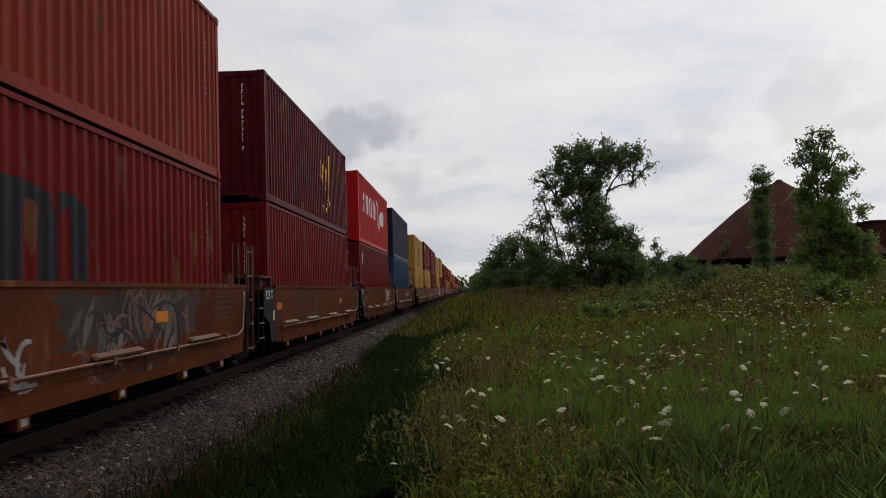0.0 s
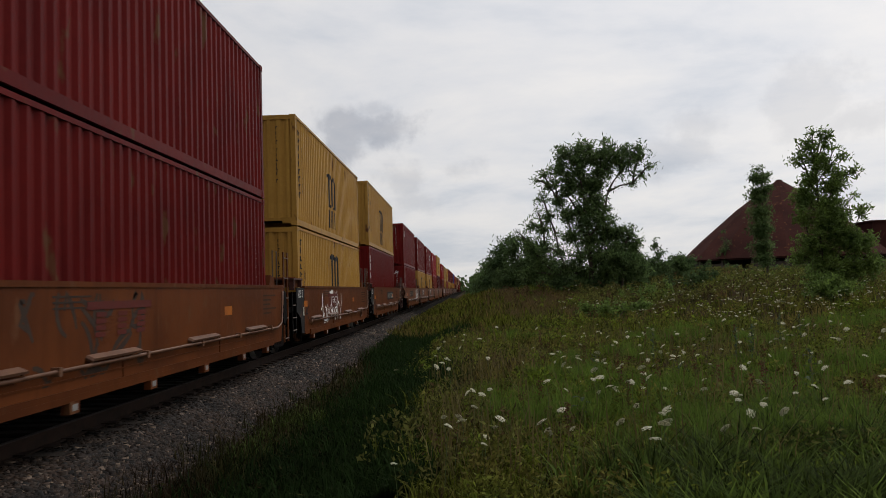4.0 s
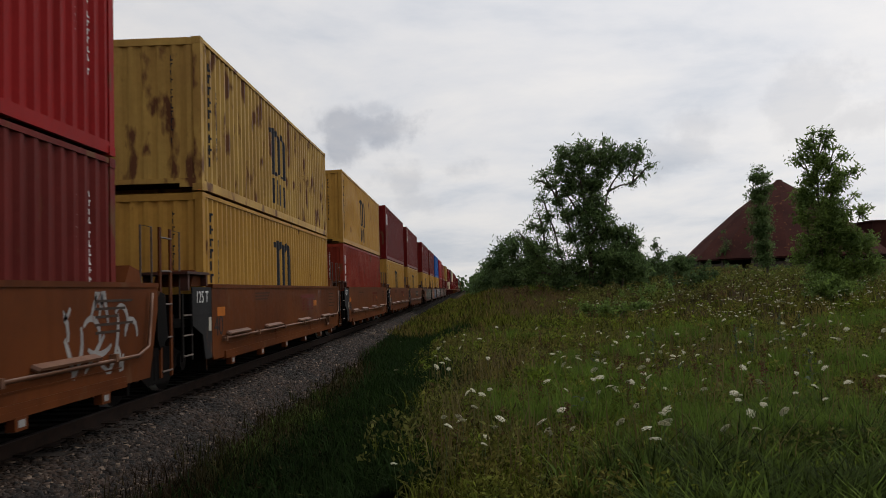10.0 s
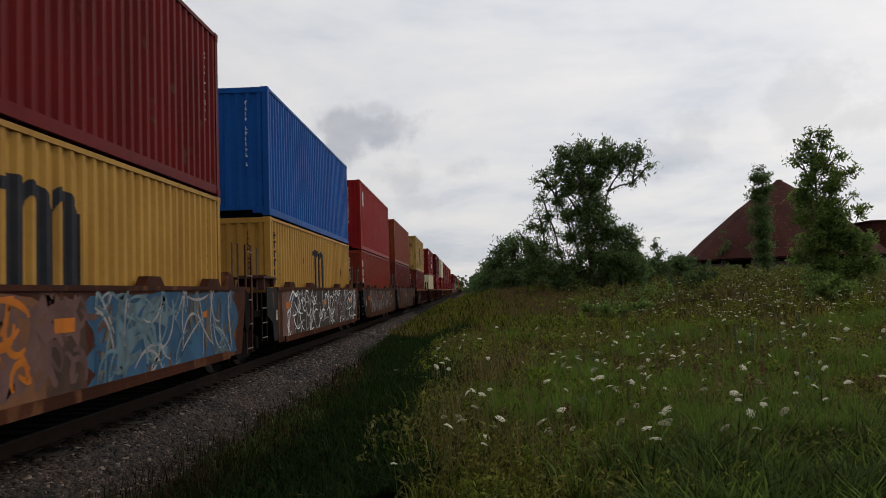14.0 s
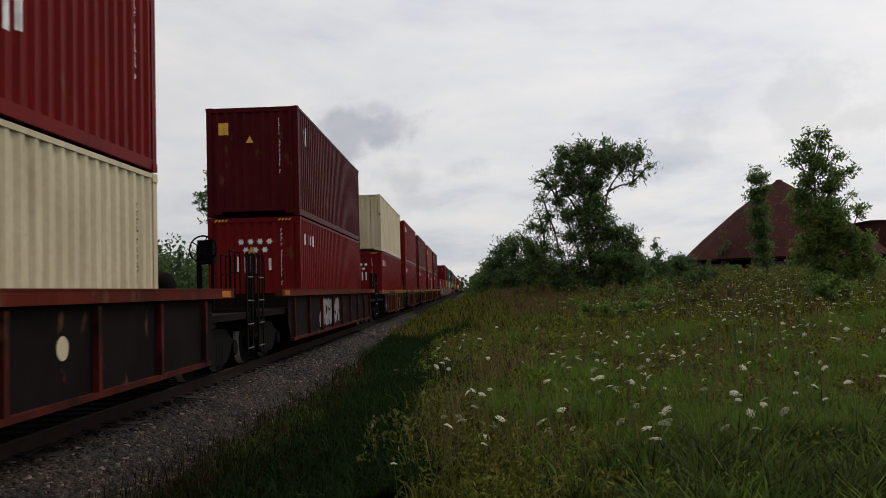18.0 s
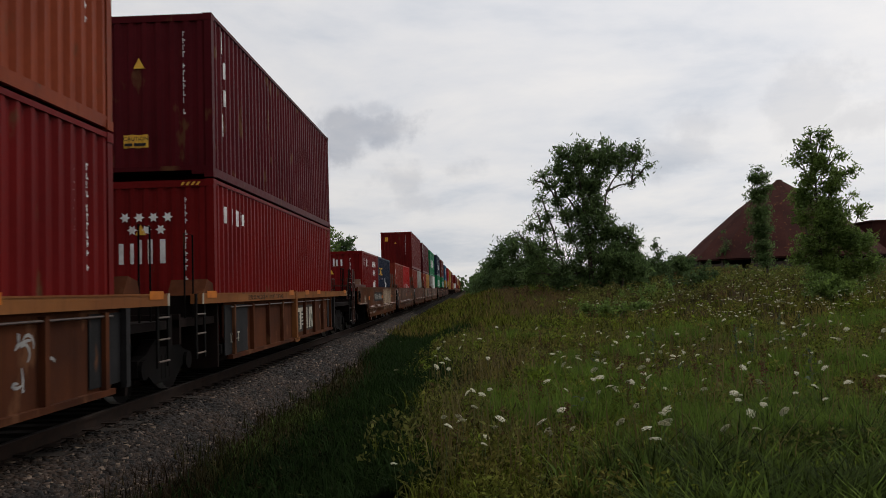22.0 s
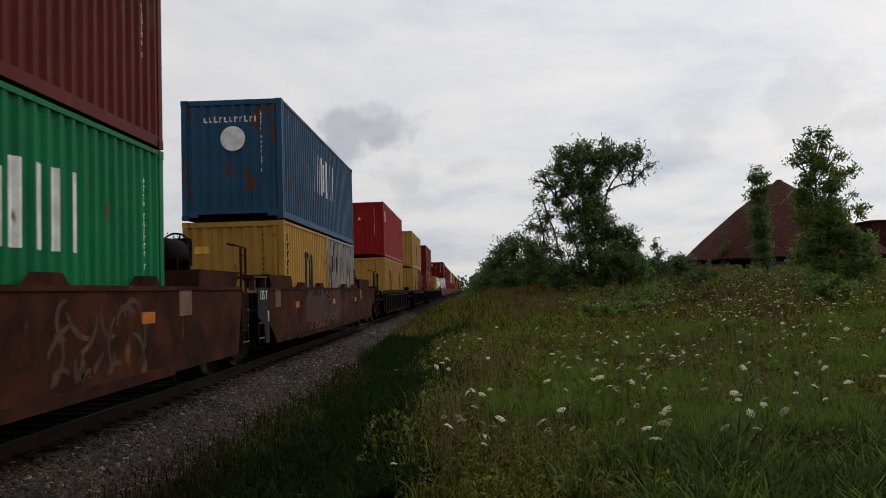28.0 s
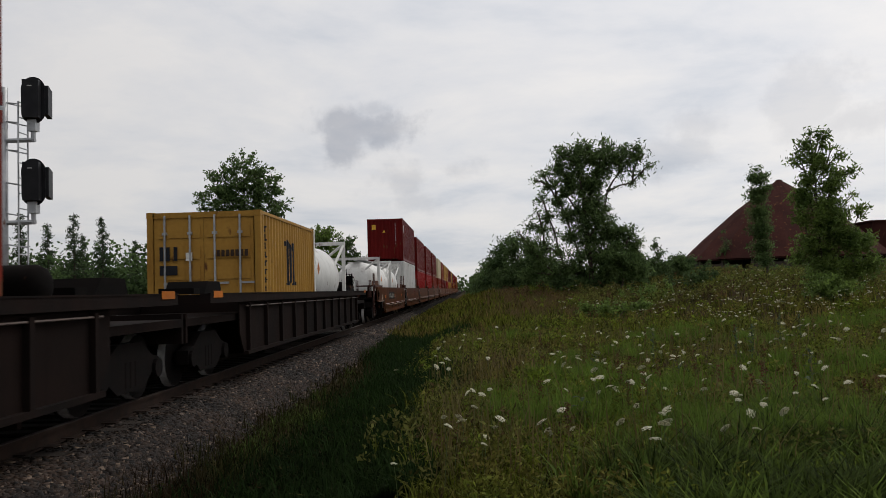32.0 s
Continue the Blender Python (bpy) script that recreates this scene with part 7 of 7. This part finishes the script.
    blades(rng, x, y, s * (0.10 + 0.24 * rng.random(len(x))), 0.004 + 0.005 * rng.random(len(x)), 0.9, GRASS, "short_grass", "short grass between the tufts")
    x, y, s = tufts(3300, 13, 8.0, 32.0, -0.22, 0.60, 0.11, 1.3, lambda a, b: 0.10 + 0.9 * smoothstep(0.32, 0.62, clump(a, b, 1.0, 2.0)))
    keep = x > edge(x, y) - 0.8 + 1.5 * rng.random(len(x))
    x, y, s = x[keep], y[keep], s[keep]
    blades(rng, x, y, s * (0.14 + 0.30 * rng.random(len(x))), 0.005 + 0.006 * rng.random(len(x)) + 0.00022 * y, 0.9, GRASS, "meadow_grass", "uneven olive-green meadow grass")
    x, y, s = tufts(2100, 12, 24.0, 80.0, 0.0, 0.60, 0.22, 1.2)
    blades(rng, x, y, s * (0.20 + 0.36 * rng.random(len(x))) * (0.5 + patch(x, y, 0.35, 8.0)), 0.011 + 0.014 * rng.random(len(x)), 0.85, GRASS, "far_meadow_grass", "olive-green grass further out in the meadow")
    x, y, s = tufts(420, 12, 7.0, 42.0, -0.03, 0.60, 0.12, 1.25, lambda a, b: smoothstep(0.40, 0.65, clump(a, b, 1.6, 7.0)))
    blades(rng, x, y, s * (0.30 + 0.36 * rng.random(len(x))), 0.0022 + 0.003 * rng.random(len(x)) + 0.00010 * y, 0.45, DRYGRASS, "dry_grass", "straw-coloured dry grass stalks among the green")
    x, y = fan(15000, 40.0, 68.0, 0.02, 0.15, 1.0)
    blades(rng, x, y, 0.18 + 0.25 * rng.random(len(x)), 0.012 + 0.012 * rng.random(len(x)), 0.6, REDGRASS, "reddish_grass", "patch of reddish-brown seeding grass")
    # the dark ditch between ballast and meadow, shade put into its grass colours
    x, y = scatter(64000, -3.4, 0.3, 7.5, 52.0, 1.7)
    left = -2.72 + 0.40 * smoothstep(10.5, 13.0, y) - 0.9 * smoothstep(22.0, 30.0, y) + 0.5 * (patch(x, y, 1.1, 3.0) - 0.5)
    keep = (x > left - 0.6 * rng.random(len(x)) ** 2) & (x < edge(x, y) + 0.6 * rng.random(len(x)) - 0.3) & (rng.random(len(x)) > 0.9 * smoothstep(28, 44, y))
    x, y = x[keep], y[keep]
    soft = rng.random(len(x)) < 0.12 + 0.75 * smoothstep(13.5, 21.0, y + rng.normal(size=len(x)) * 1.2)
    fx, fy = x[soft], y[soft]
    blades(rng, fx, fy, 0.12 + 0.26 * rng.random(len(fx)), 0.005 + 0.005 * rng.random(len(fx)) + 0.0002 * fy, 0.7, DEEPGRASS, "deep_green_grass", "deep green far ditch grass with some shade in its colour")
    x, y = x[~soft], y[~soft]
    blades(rng, x, y, 0.07 + 0.15 * rng.random(len(x)) + 0.12 * smoothstep(14, 20, y) * rng.random(len(x)), 0.006 + 0.006 * rng.random(len(x)) + 0.0002 * y, 1.0, DITCHSHADE, "ditch_grass", "soft ditch grass, its shade put into the dark colour")
    x, y, s = tufts(7500, 9, 7.5, 62.0, -0.56, -0.02, 0.12, 1.5)
    keep = (x > -3.95 - 0.25 * rng.random(len(x))) & (x < -2.45 + 0.4 * smoothstep(14.0, 18.0, y) - 0.6 * smoothstep(22.0, 34.0, y) - 0.5 * rng.random(len(x)))
    x, y, s = x[keep], y[keep], s[keep]
    blades(rng, x, y, s * (0.10 + 0.26 * rng.random(len(x))), 0.004 + 0.0002 * y, 0.5, EDGEGRASS, "edge_grass", "sparse olive-brown grass along the foot of the ballast")
    x, y, s = tufts(1500, 14, 10.5, 22.0, -0.30, -0.08, 0.10, 1.0, lambda a, b: smoothstep(0.45, 0.6, clump(a, b, 1.1, 9.0)))
    keep = (x > -3.15) & (x < -2.25)
    x, y, s = x[keep], y[keep], s[keep]
    blades(rng, x, y, s * (0.10 + 0.2 * rng.random(len(x))), 0.005 + 0.0002 * y, 0.8, VERGEGRASS, "bank_grass", "green grass creeping up to the ballast")
    x, y = scatter(14000, -3.75, -2.0, 7.5, 40.0, 1.4)
    c = np.stack([x, y, height(x, y) + 0.01 + 0.10 * rng.random(len(x)) ** 2], -1)
    thing("leaf_litter", "low brown weeds and litter along the foot of the ballast", "weeds", kind="stuff", data=leaf_cards(rng, c, 0.030, EDGEGRASS, "leaf_litter", 0, 0.4))
    x, y = scatter(11000, -3.6, 2.0, 36.0, 160.0, 1.2)
    blades(rng, x, y, 0.25 + 0.35 * rng.random(len(x)), 0.02 + 0.0003 * y, 0.5, GRASS, "verge_grass", "rough green verge along the track")

    def weeds(nm, label, cnt, per, y0, y1, u0, u1, size, tall, wide, mat, slim, power=1.2, keep=0.30, seed=12.0, droop=0.0):
        """Leafy stalks: each plant a column or a low cushion of leaves."""
        px, py = fan(cnt, y0, y1, u0, u1, power)
        k = (0.6 * clump(px, py, 0.7 + 0.03 * y1, seed) + 0.4 * clump(px, py, 0.35, seed + 1) > keep + 0.16) & (px > edge(px, py) - 0.5 * rng.random(len(px)))
        px, py = px[k], py[k]
        m = len(px) * per
        grow = np.repeat(tall * (0.3 + 0.5 * rng.random(len(px)) + 0.7 * clump(px, py, 0.8, seed + 2) ** 2), per)
        f = rng.random(m) ** 0.75
        r = wide * (1.15 - 0.75 * f)
        cx, cy = np.repeat(px, per) + rng.normal(size=m) * r, np.repeat(py, per) + rng.normal(size=m) * r
        c = np.stack([cx, cy, height(cx, cy) + grow * f], -1)
        thing(nm, label, "weeds", kind="stuff", data=leaf_cards(rng, c, size, mat, nm, droop, slim))
    weeds("meadow_weeds", "leafy green weeds scattered through the grass", 2000, 34, 5.4, 13.0, -0.01, 0.60, 0.026, 0.42, 0.065, WEED, 0.36, 1.0, 0.33)
    weeds("mid_meadow_weeds", "leafy green weeds further into the meadow", 3300, 28, 10.0, 30.0, -0.06, 0.60, 0.038, 0.40, 0.095, WEED, 0.42, 1.2, 0.32, 6.0)
    weeds("dull_weeds", "grey-green feathery weeds in the meadow", 2100, 30, 7.0, 30.0, -0.08, 0.60, 0.030, 0.42, 0.11, WEEDGREY, 0.36, 1.2, 0.33, 3.3)
    weeds("brown_weeds", "withered brown weeds in the meadow", 1300, 26, 8.0, 40.0, -0.08, 0.60, 0.032, 0.34, 0.11, WEEDBROWN, 0.40, 1.2, 0.36, 8.1)
    weeds("far_weeds", "leafy weeds further out in the meadow", 1300, 30, 24.0, 62.0, 0.05, 0.60, 0.060, 0.55, 0.22, WEED, 0.42, 1.2, 0.36)
    weeds("far_dull_weeds", "dull olive shrubs and goldenrod on the bank", 2000, 30, 40.0, 66.0, 0.13, 0.60, 0.070, 0.75, 0.26, WEEDGREY, 0.42, 1.0, 0.22, 5.0)
    weeds("far_brown_weeds", "withered brown growth on the bank", 600, 26, 36.0, 74.0, 0.04, 0.60, 0.065, 0.75, 0.22, WEEDBROWN, 0.42, 1.0, 0.30, 1.7)
    x, y, s = tufts(380, 3, 7.0, 24.0, -0.05, 0.58, 0.10, 1.2)
    blades(rng, x, y, 0.45 + 0.40 * s * rng.random(len(x)), 0.0055 + 0.0002 * y, 0.35, DRYGRASS, "dry_stalks", "tall pale dead stalks standing in the meadow")
    x, y = scatter(15000, -2.6, 7.0, -7.0, 5.2)
    blades(rng, x, y, 0.10 + 0.22 * rng.random(len(x)), 0.005 + 0.005 * rng.random(len(x)), 0.6, GRASS, "near_grass", "trodden short grass round the viewpoint")
    # a few leafy shoots out in the dark ditch
    x, y = scatter(15, -1.6, -0.2, 7.6, 13.0)
    c = np.repeat(np.stack([x, y, height(x, y) + 0.20], -1), 15, 0) + rng.normal(size=(15 * 15, 3)) * np.array([0.07, 0.07, 0.09])
    thing("ditch_weeds", "pale leafy shoots at the edge of the ditch", "weeds", kind="stuff", data=leaf_cards(rng, c, 0.042, WEEDGREY, "ditch_weeds", 0, 0.50))
    x, y = fan(11000, 47.0, 82.0, 0.325, 0.42, 1.0)
    blades(rng, x, y, 0.26 + 0.2 * rng.random(len(x)), 0.016 + 0.012 * rng.random(len(x)), 0.5, LAWN, "bright_grass", "strip of fresh light green grass before the barn")


meadow()


def docks():
    """Tall seeding weeds with rust-brown spikes."""
    rng = np.random.default_rng(31)
    for k in range(26):
        y = 7.5 + 14 * rng.random()
        x = y * (0.05 + 0.5 * rng.random())
        h = 0.45 + 0.35 * rng.random()
        root = thing("dock_plant", "rust-brown seeding dock plant among the grass", "weed", "dock plants in the meadow", at=pose(x, y, float(height(x, y))))
        part("stalk", Geo().tube([(0, 0, -0.03), (0.02, 0.01, h * 0.6), (0.05 * rng.normal(), 0.03, h)], 0.005, 5, 0.002).mesh("stalk", STEM), root)
        c = np.stack([rng.normal(size=120) * 0.022, rng.normal(size=120) * 0.022, h * (0.45 + 0.55 * rng.random(120))], -1)
        stuff(part("seed_spike", leaf_cards(rng, c, 0.011, SEED, "seed_spike", 0, 0.8), root, "rust-brown seed spike"))


docks()


def milkweeds():
    """Tall plants with broad grey-green leaves in pairs."""
    rng = np.random.default_rng(53)
    for x, y, h in ((4.9, 15.6, 0.95), (5.3, 15.9, 0.85), (5.2, 13.0, 0.7), (3.1, 12.5, 0.6), (6.4, 17.5, 0.9), (4.4, 11.0, 0.55), (2.0, 13.6, 0.6), (7.6, 19.5, 0.9), (1.2, 9.2, 0.5), (3.9, 18.0, 0.8)):
        root = thing("milkweed", "tall grey-green broad-leaved milkweed in the meadow", "weed", "milkweeds in the meadow", at=pose(x, y, float(height(x, y))))
        part("stalk", Geo().tube([(0, 0, -0.03), (0.02, 0.0, h * 0.6), (0.03, 0.02, h)], 0.008, 6, 0.004).mesh("stalk", STEM), root)
        g = Geo()
        for k in range(int(h * 26)):
            a, z = 2.4 * k + rng.random(), h * (0.15 + 0.85 * k / (h * 26))
            l, w = 0.09 + 0.05 * rng.random(), 0.026
            ca, sa = math.cos(a), math.sin(a)
            n = len(g.v)
            for q, wide, up in ((0.005, 0.3, 0.0), (0.45, 1.0, 0.03), (0.8, 0.75, 0.03), (1.0, 0.05, 0.015)):
                for sd in (-1, 1):
                    g.v.append((l * q * ca - sd * wide * w * sa, l * q * sa + sd * wide * w * ca, z + up))
            g.f += [(n + 2 * i, n + 2 * i + 1, n + 2 * i + 3, n + 2 * i + 2) for i in range(3)]
        stuff(part("leaves", g.mesh("leaves", MILKLEAF), root, "broad grey-green leaves"))


milkweeds()


def umbel(rng, r):
    g = Geo()
    n = 22
    for k in range(n):
        a, d = k * 2.4, r * math.sqrt((k + 0.4) / n) * rng.uniform(0.9, 1.08)
        g.lathe([(0, 0.25 * r), (0.004, 0.19 * r)], (d * math.cos(a), d * math.sin(a), -0.35 * d * d / r + rng.uniform(-0.002, 0.002)), "z", 5)
    return g


def flowers():
    rng = random.Random(21)
    heads = [umbel(rng, r).mesh("umbel", PETAL) for r in (0.026, 0.034, 0.042, 0.050, 0.056, 0.032)]
    count = 0
    spots = []
    while count < 210:
        y = 6.8 + 20 * rng.random() ** 1.25
        u = rng.uniform(-0.09, 0.58) if rng.random() < 0.75 else rng.gauss(0.24, 0.10) if y < 16 else rng.gauss(0.31, 0.07)
        x = u * y
        if clump(np.array(x), np.array(y), 1.1, 5.0) < rng.uniform(0.25, 0.7):
            continue
        spots.append((x, y))
        count += 1
    for x, y in spots:
        z = float(height(x, y))
        h = rng.uniform(0.38, 0.72)
        lx, ly = rng.uniform(-0.08, 0.08), rng.uniform(-0.08, 0.08)
        root = thing("wild_carrot", "white flat-topped wild carrot flower on a thin stem", "wildflower", "wildflowers in the meadow", at=pose(x, y, z))
        part("stem", Geo().tube([(0, 0, -0.03), (lx * 0.4, ly * 0.4, h * 0.5), (lx, ly, h)], 0.0035, 5, 0.002).mesh("stem", STEM), root, "thin green stem")
        stuff(part("umbel", rng.choice(heads), root, "white flower head", pose(lx, ly, h, rng.uniform(-10, 60), rng.uniform(-35, 35), rng.uniform(0, 360))))
    # those further out
    r2 = np.random.default_rng(9)
    n = 900
    y = 20 + 42 * r2.random(n) ** 1.1
    x = y * (0.10 + 0.47 * r2.random(n) ** 0.8)
    k = patch(x, y, 0.25, 2.0) > 0.42
    x, y = x[k], y[k]
    c = np.repeat(np.stack([x, y, height(x, y) + 0.40 + 0.3 * r2.random(len(x))], -1), 5, 0) + r2.normal(size=(5 * len(x), 3)) * np.array([0.035, 0.035, 0.008])
    thing("far_flowers", "white wild carrot flowers dotted over the far meadow", "wildflowers", kind="stuff", data=leaf_cards(r2, c, 0.020, PETAL, "far_flowers", 0, 0.9))


flowers()


# ---------------------------------------------------------------- building and signal
def storage_dome():
    x, y, z = 34.4, 92.0, 2.3
    root = thing("storage_barn", "large rust-red many-sided storage barn with a steep roof", "barn", at=pose(x, y, z))
    n, R = 20, 10.8
    prof = [(R, 1.45), (R * 0.78, 3.70), (R * 0.42, 7.0), (R * 0.11, 9.4), (0.22, 10.05)]
    for k in range(n):
        a0, a1 = 2 * math.pi * k / n, 2 * math.pi * (k + 1) / n
        g = Geo()
        for r, h in prof:
            for a in (a0, a1):
                g.v.append((r * math.cos(a), r * math.sin(a), h))
        for r, h in prof:
            for a in (a0, a1):
                g.v.append((r * 0.985 * math.cos(a), r * 0.985 * math.sin(a), h - 0.15))
        m = 2 * len(prof)
        for i in range(len(prof) - 1):
            q = 2 * i
            g.f += [(q, q + 1, q + 3, q + 2), (m + q, m + q + 2, m + q + 3, m + q + 1), (q, q + 2, m + q + 2, m + q), (q + 1, m + q + 1, m + q + 3, q + 3)]
        part("roof_panel", g.mesh("roof_panel", ROOFRED), root)
        g = Geo().box(-0.14, 0.14, -0.14, 0.14, -1.4, 1.4)
        part("wall_post", g.mesh("wall_post", CONCRETE), root, "concrete wall post", pose(R * 0.95 * math.cos(a0), R * 0.95 * math.sin(a0), 0, 0, 0, math.degrees(a0)))
        am = (a0 + a1) / 2
        w = R * 0.92 * math.tan(math.pi / n)
        part("wall_panel", Geo().box(-0.06, 0.06, -w, w, -1.4, 1.6 if math.sin(am) > -0.2 else 1.0 if k % 3 else -0.4).mesh("wall_panel", CONCRETE), root, "stained concrete wall panel", pose(R * 0.92 * math.cos(am), R * 0.92 * math.sin(am), 0, 0, 0, math.degrees(am)))
    part("roof_cap", Geo().lathe([(9.98, 0.4), (10.1, 0.3), (10.14, 0.05)], (0, 0, 0), "z", 12).mesh("roof_cap", ROOFRED), root, "low roof cap")
    part("lean_to", Geo().box(8.4, 11.7, -3.0, 1.0, -1.4, 5.0).box(8.2, 11.8, -3.2, 1.2, 5.0, 5.15).mesh("lean_to", ROOFRED), root, "flat-roofed dark annexe")


storage_dome()


def signal_mast():
    x, y = -9.72, 17.2
    z = float(height(x, y))
    root = thing("railway_signal", "galvanised railway signal mast with two black signal heads", "railway signal", at=pose(x, y, 0))
    part("mast", Geo().tube([(0, 0, z - 0.2), (0, 0, 6.0)], 0.09, 12).mesh("mast", GALV, True), root, "galvanised steel mast")
    g = Geo()
    for yy in (-0.02, 0.36):
        g.tube([(0.42, yy - 0.17, z + 0.6), (0.42, yy - 0.17, 5.65)], 0.018, 6)
    k = z + 0.8
    while k < 5.65:
        g.tube([(0.42, -0.19, k), (0.42, 0.19, k)], 0.013, 6)
        k += 0.32
    for h in (1.2, 2.6, 3.25, 3.9, 4.6, 5.2, 5.6):
        g.tube([(0, 0, h + 0.08), (0.42, 0.19, h)], 0.014, 6)
        g.tube([(0, 0, h + 0.08), (0.42, -0.19, h)], 0.014, 6)
    part("ladder", g.mesh("ladder", GALV), root, "steel ladder")
    for h in (3.12, 4.86):
        g = Geo().tube([(0, 0, h), (0.68, 0, h)], 0.05, 8).tube([(0.64, 0, h - 0.04), (0.64, 0, h + 0.42)], 0.05, 8)
        g.box(0.55, 0.73, -0.09, 0.09, h + 0.18, h + 0.42)
        part("bracket", g.mesh("bracket", GALV), root, "steel arm")
        out = []
        for j in range(24):
            t = 2 * math.pi * j / 24
            out.append((0.24 * math.cos(t), 0.26 * math.sin(t) + (0.24 if math.sin(t) > 0 else -0.24)))
        back = Geo()
        nn = len(out)
        back.v += [(u, -0.015, w) for u, w in out] + [(u, 0.015, w) for u, w in out]
        back.f += [tuple(range(nn)), tuple(range(nn, 2 * nn))[::-1]] + [(j, (j + 1) % nn, nn + (j + 1) % nn, nn + j) for j in range(nn)]
        back.box(-0.16, 0.16, -0.22, -0.015, -0.40, 0.40)
        hd = part("signal_head", back.mesh("signal_head", SIGNALBLACK), root, "black oval signal head", pose(0.65, -0.02, h + 0.84, 0, 0, 12))
        for w in (-0.24, 0.02, 0.28):
            hood = Geo()
            for r in (0.12, 0.11):
                for yy in (0.02, 0.36):
                    hood.v += [(r * math.cos(t), yy, w + r * math.sin(t)) for t in np.linspace(-0.6, math.pi + 0.6, 14)]
            for o in (0, 28):
                hood.f += [(o + j, o + j + 1, o + 14 + j + 1, o + 14 + j) for j in range(13)]
            part("hood", hood.mesh("hood", SIGNALBLACK), hd, "round visor", pose(0.0, 0, 0))
        part("side_hood", Geo().prism([(0.0, -0.30), (0.30, -0.34), (0.30, 0.26), (0.0, 0.32)], 0.20, 0.30).mesh("side_hood", SIGNALBLACK), hd)
        part("maker_plate", Geo().box(-0.06, 0.03, -0.226, -0.22, 0.26, 0.275).mesh("maker_plate", WHITEMARK), hd, "small pale plate")


signal_mast()


def marker_post():
    root = thing("marker_post", "short white marker post beside the track", "post", at=pose(0.75, 105, float(height(0.75, 105))))
    part("post", Geo().box(-0.06, 0.06, -0.04, 0.04, -0.1, 1.1).mesh("post", WHITEMARK), root)
    part("cap", Geo().box(-0.075, 0.075, -0.05, 0.05, 1.1, 1.14).mesh("cap", GALV), root)


marker_post()


# ---------------------------------------------------------------- what moves
def motions():
    stops = (0.0, 8.0, 16.0, 24.0, 32.0)
    for ob, at in CARRIED:
        walk(ob, [(t, Matrix.Translation((0, -gone(t), 0)) @ at) for t in stops])
    for ob, degrees, phase in SWAYING:
        rows = []
        for k in range(17):
            t = 2.0 * k
            a = degrees * (math.sin(t * 1.9 + phase) + 0.6 * math.sin(t * 0.83 + 2 * phase))
            rows.append((t, Matrix.Translation(ob.matrix_basis.translation) @ Matrix.Rotation(radians(a), 4, 'Y') @ Matrix.Rotation(radians(a * 0.4), 4, 'X')))
        walk(ob, rows)


motions()
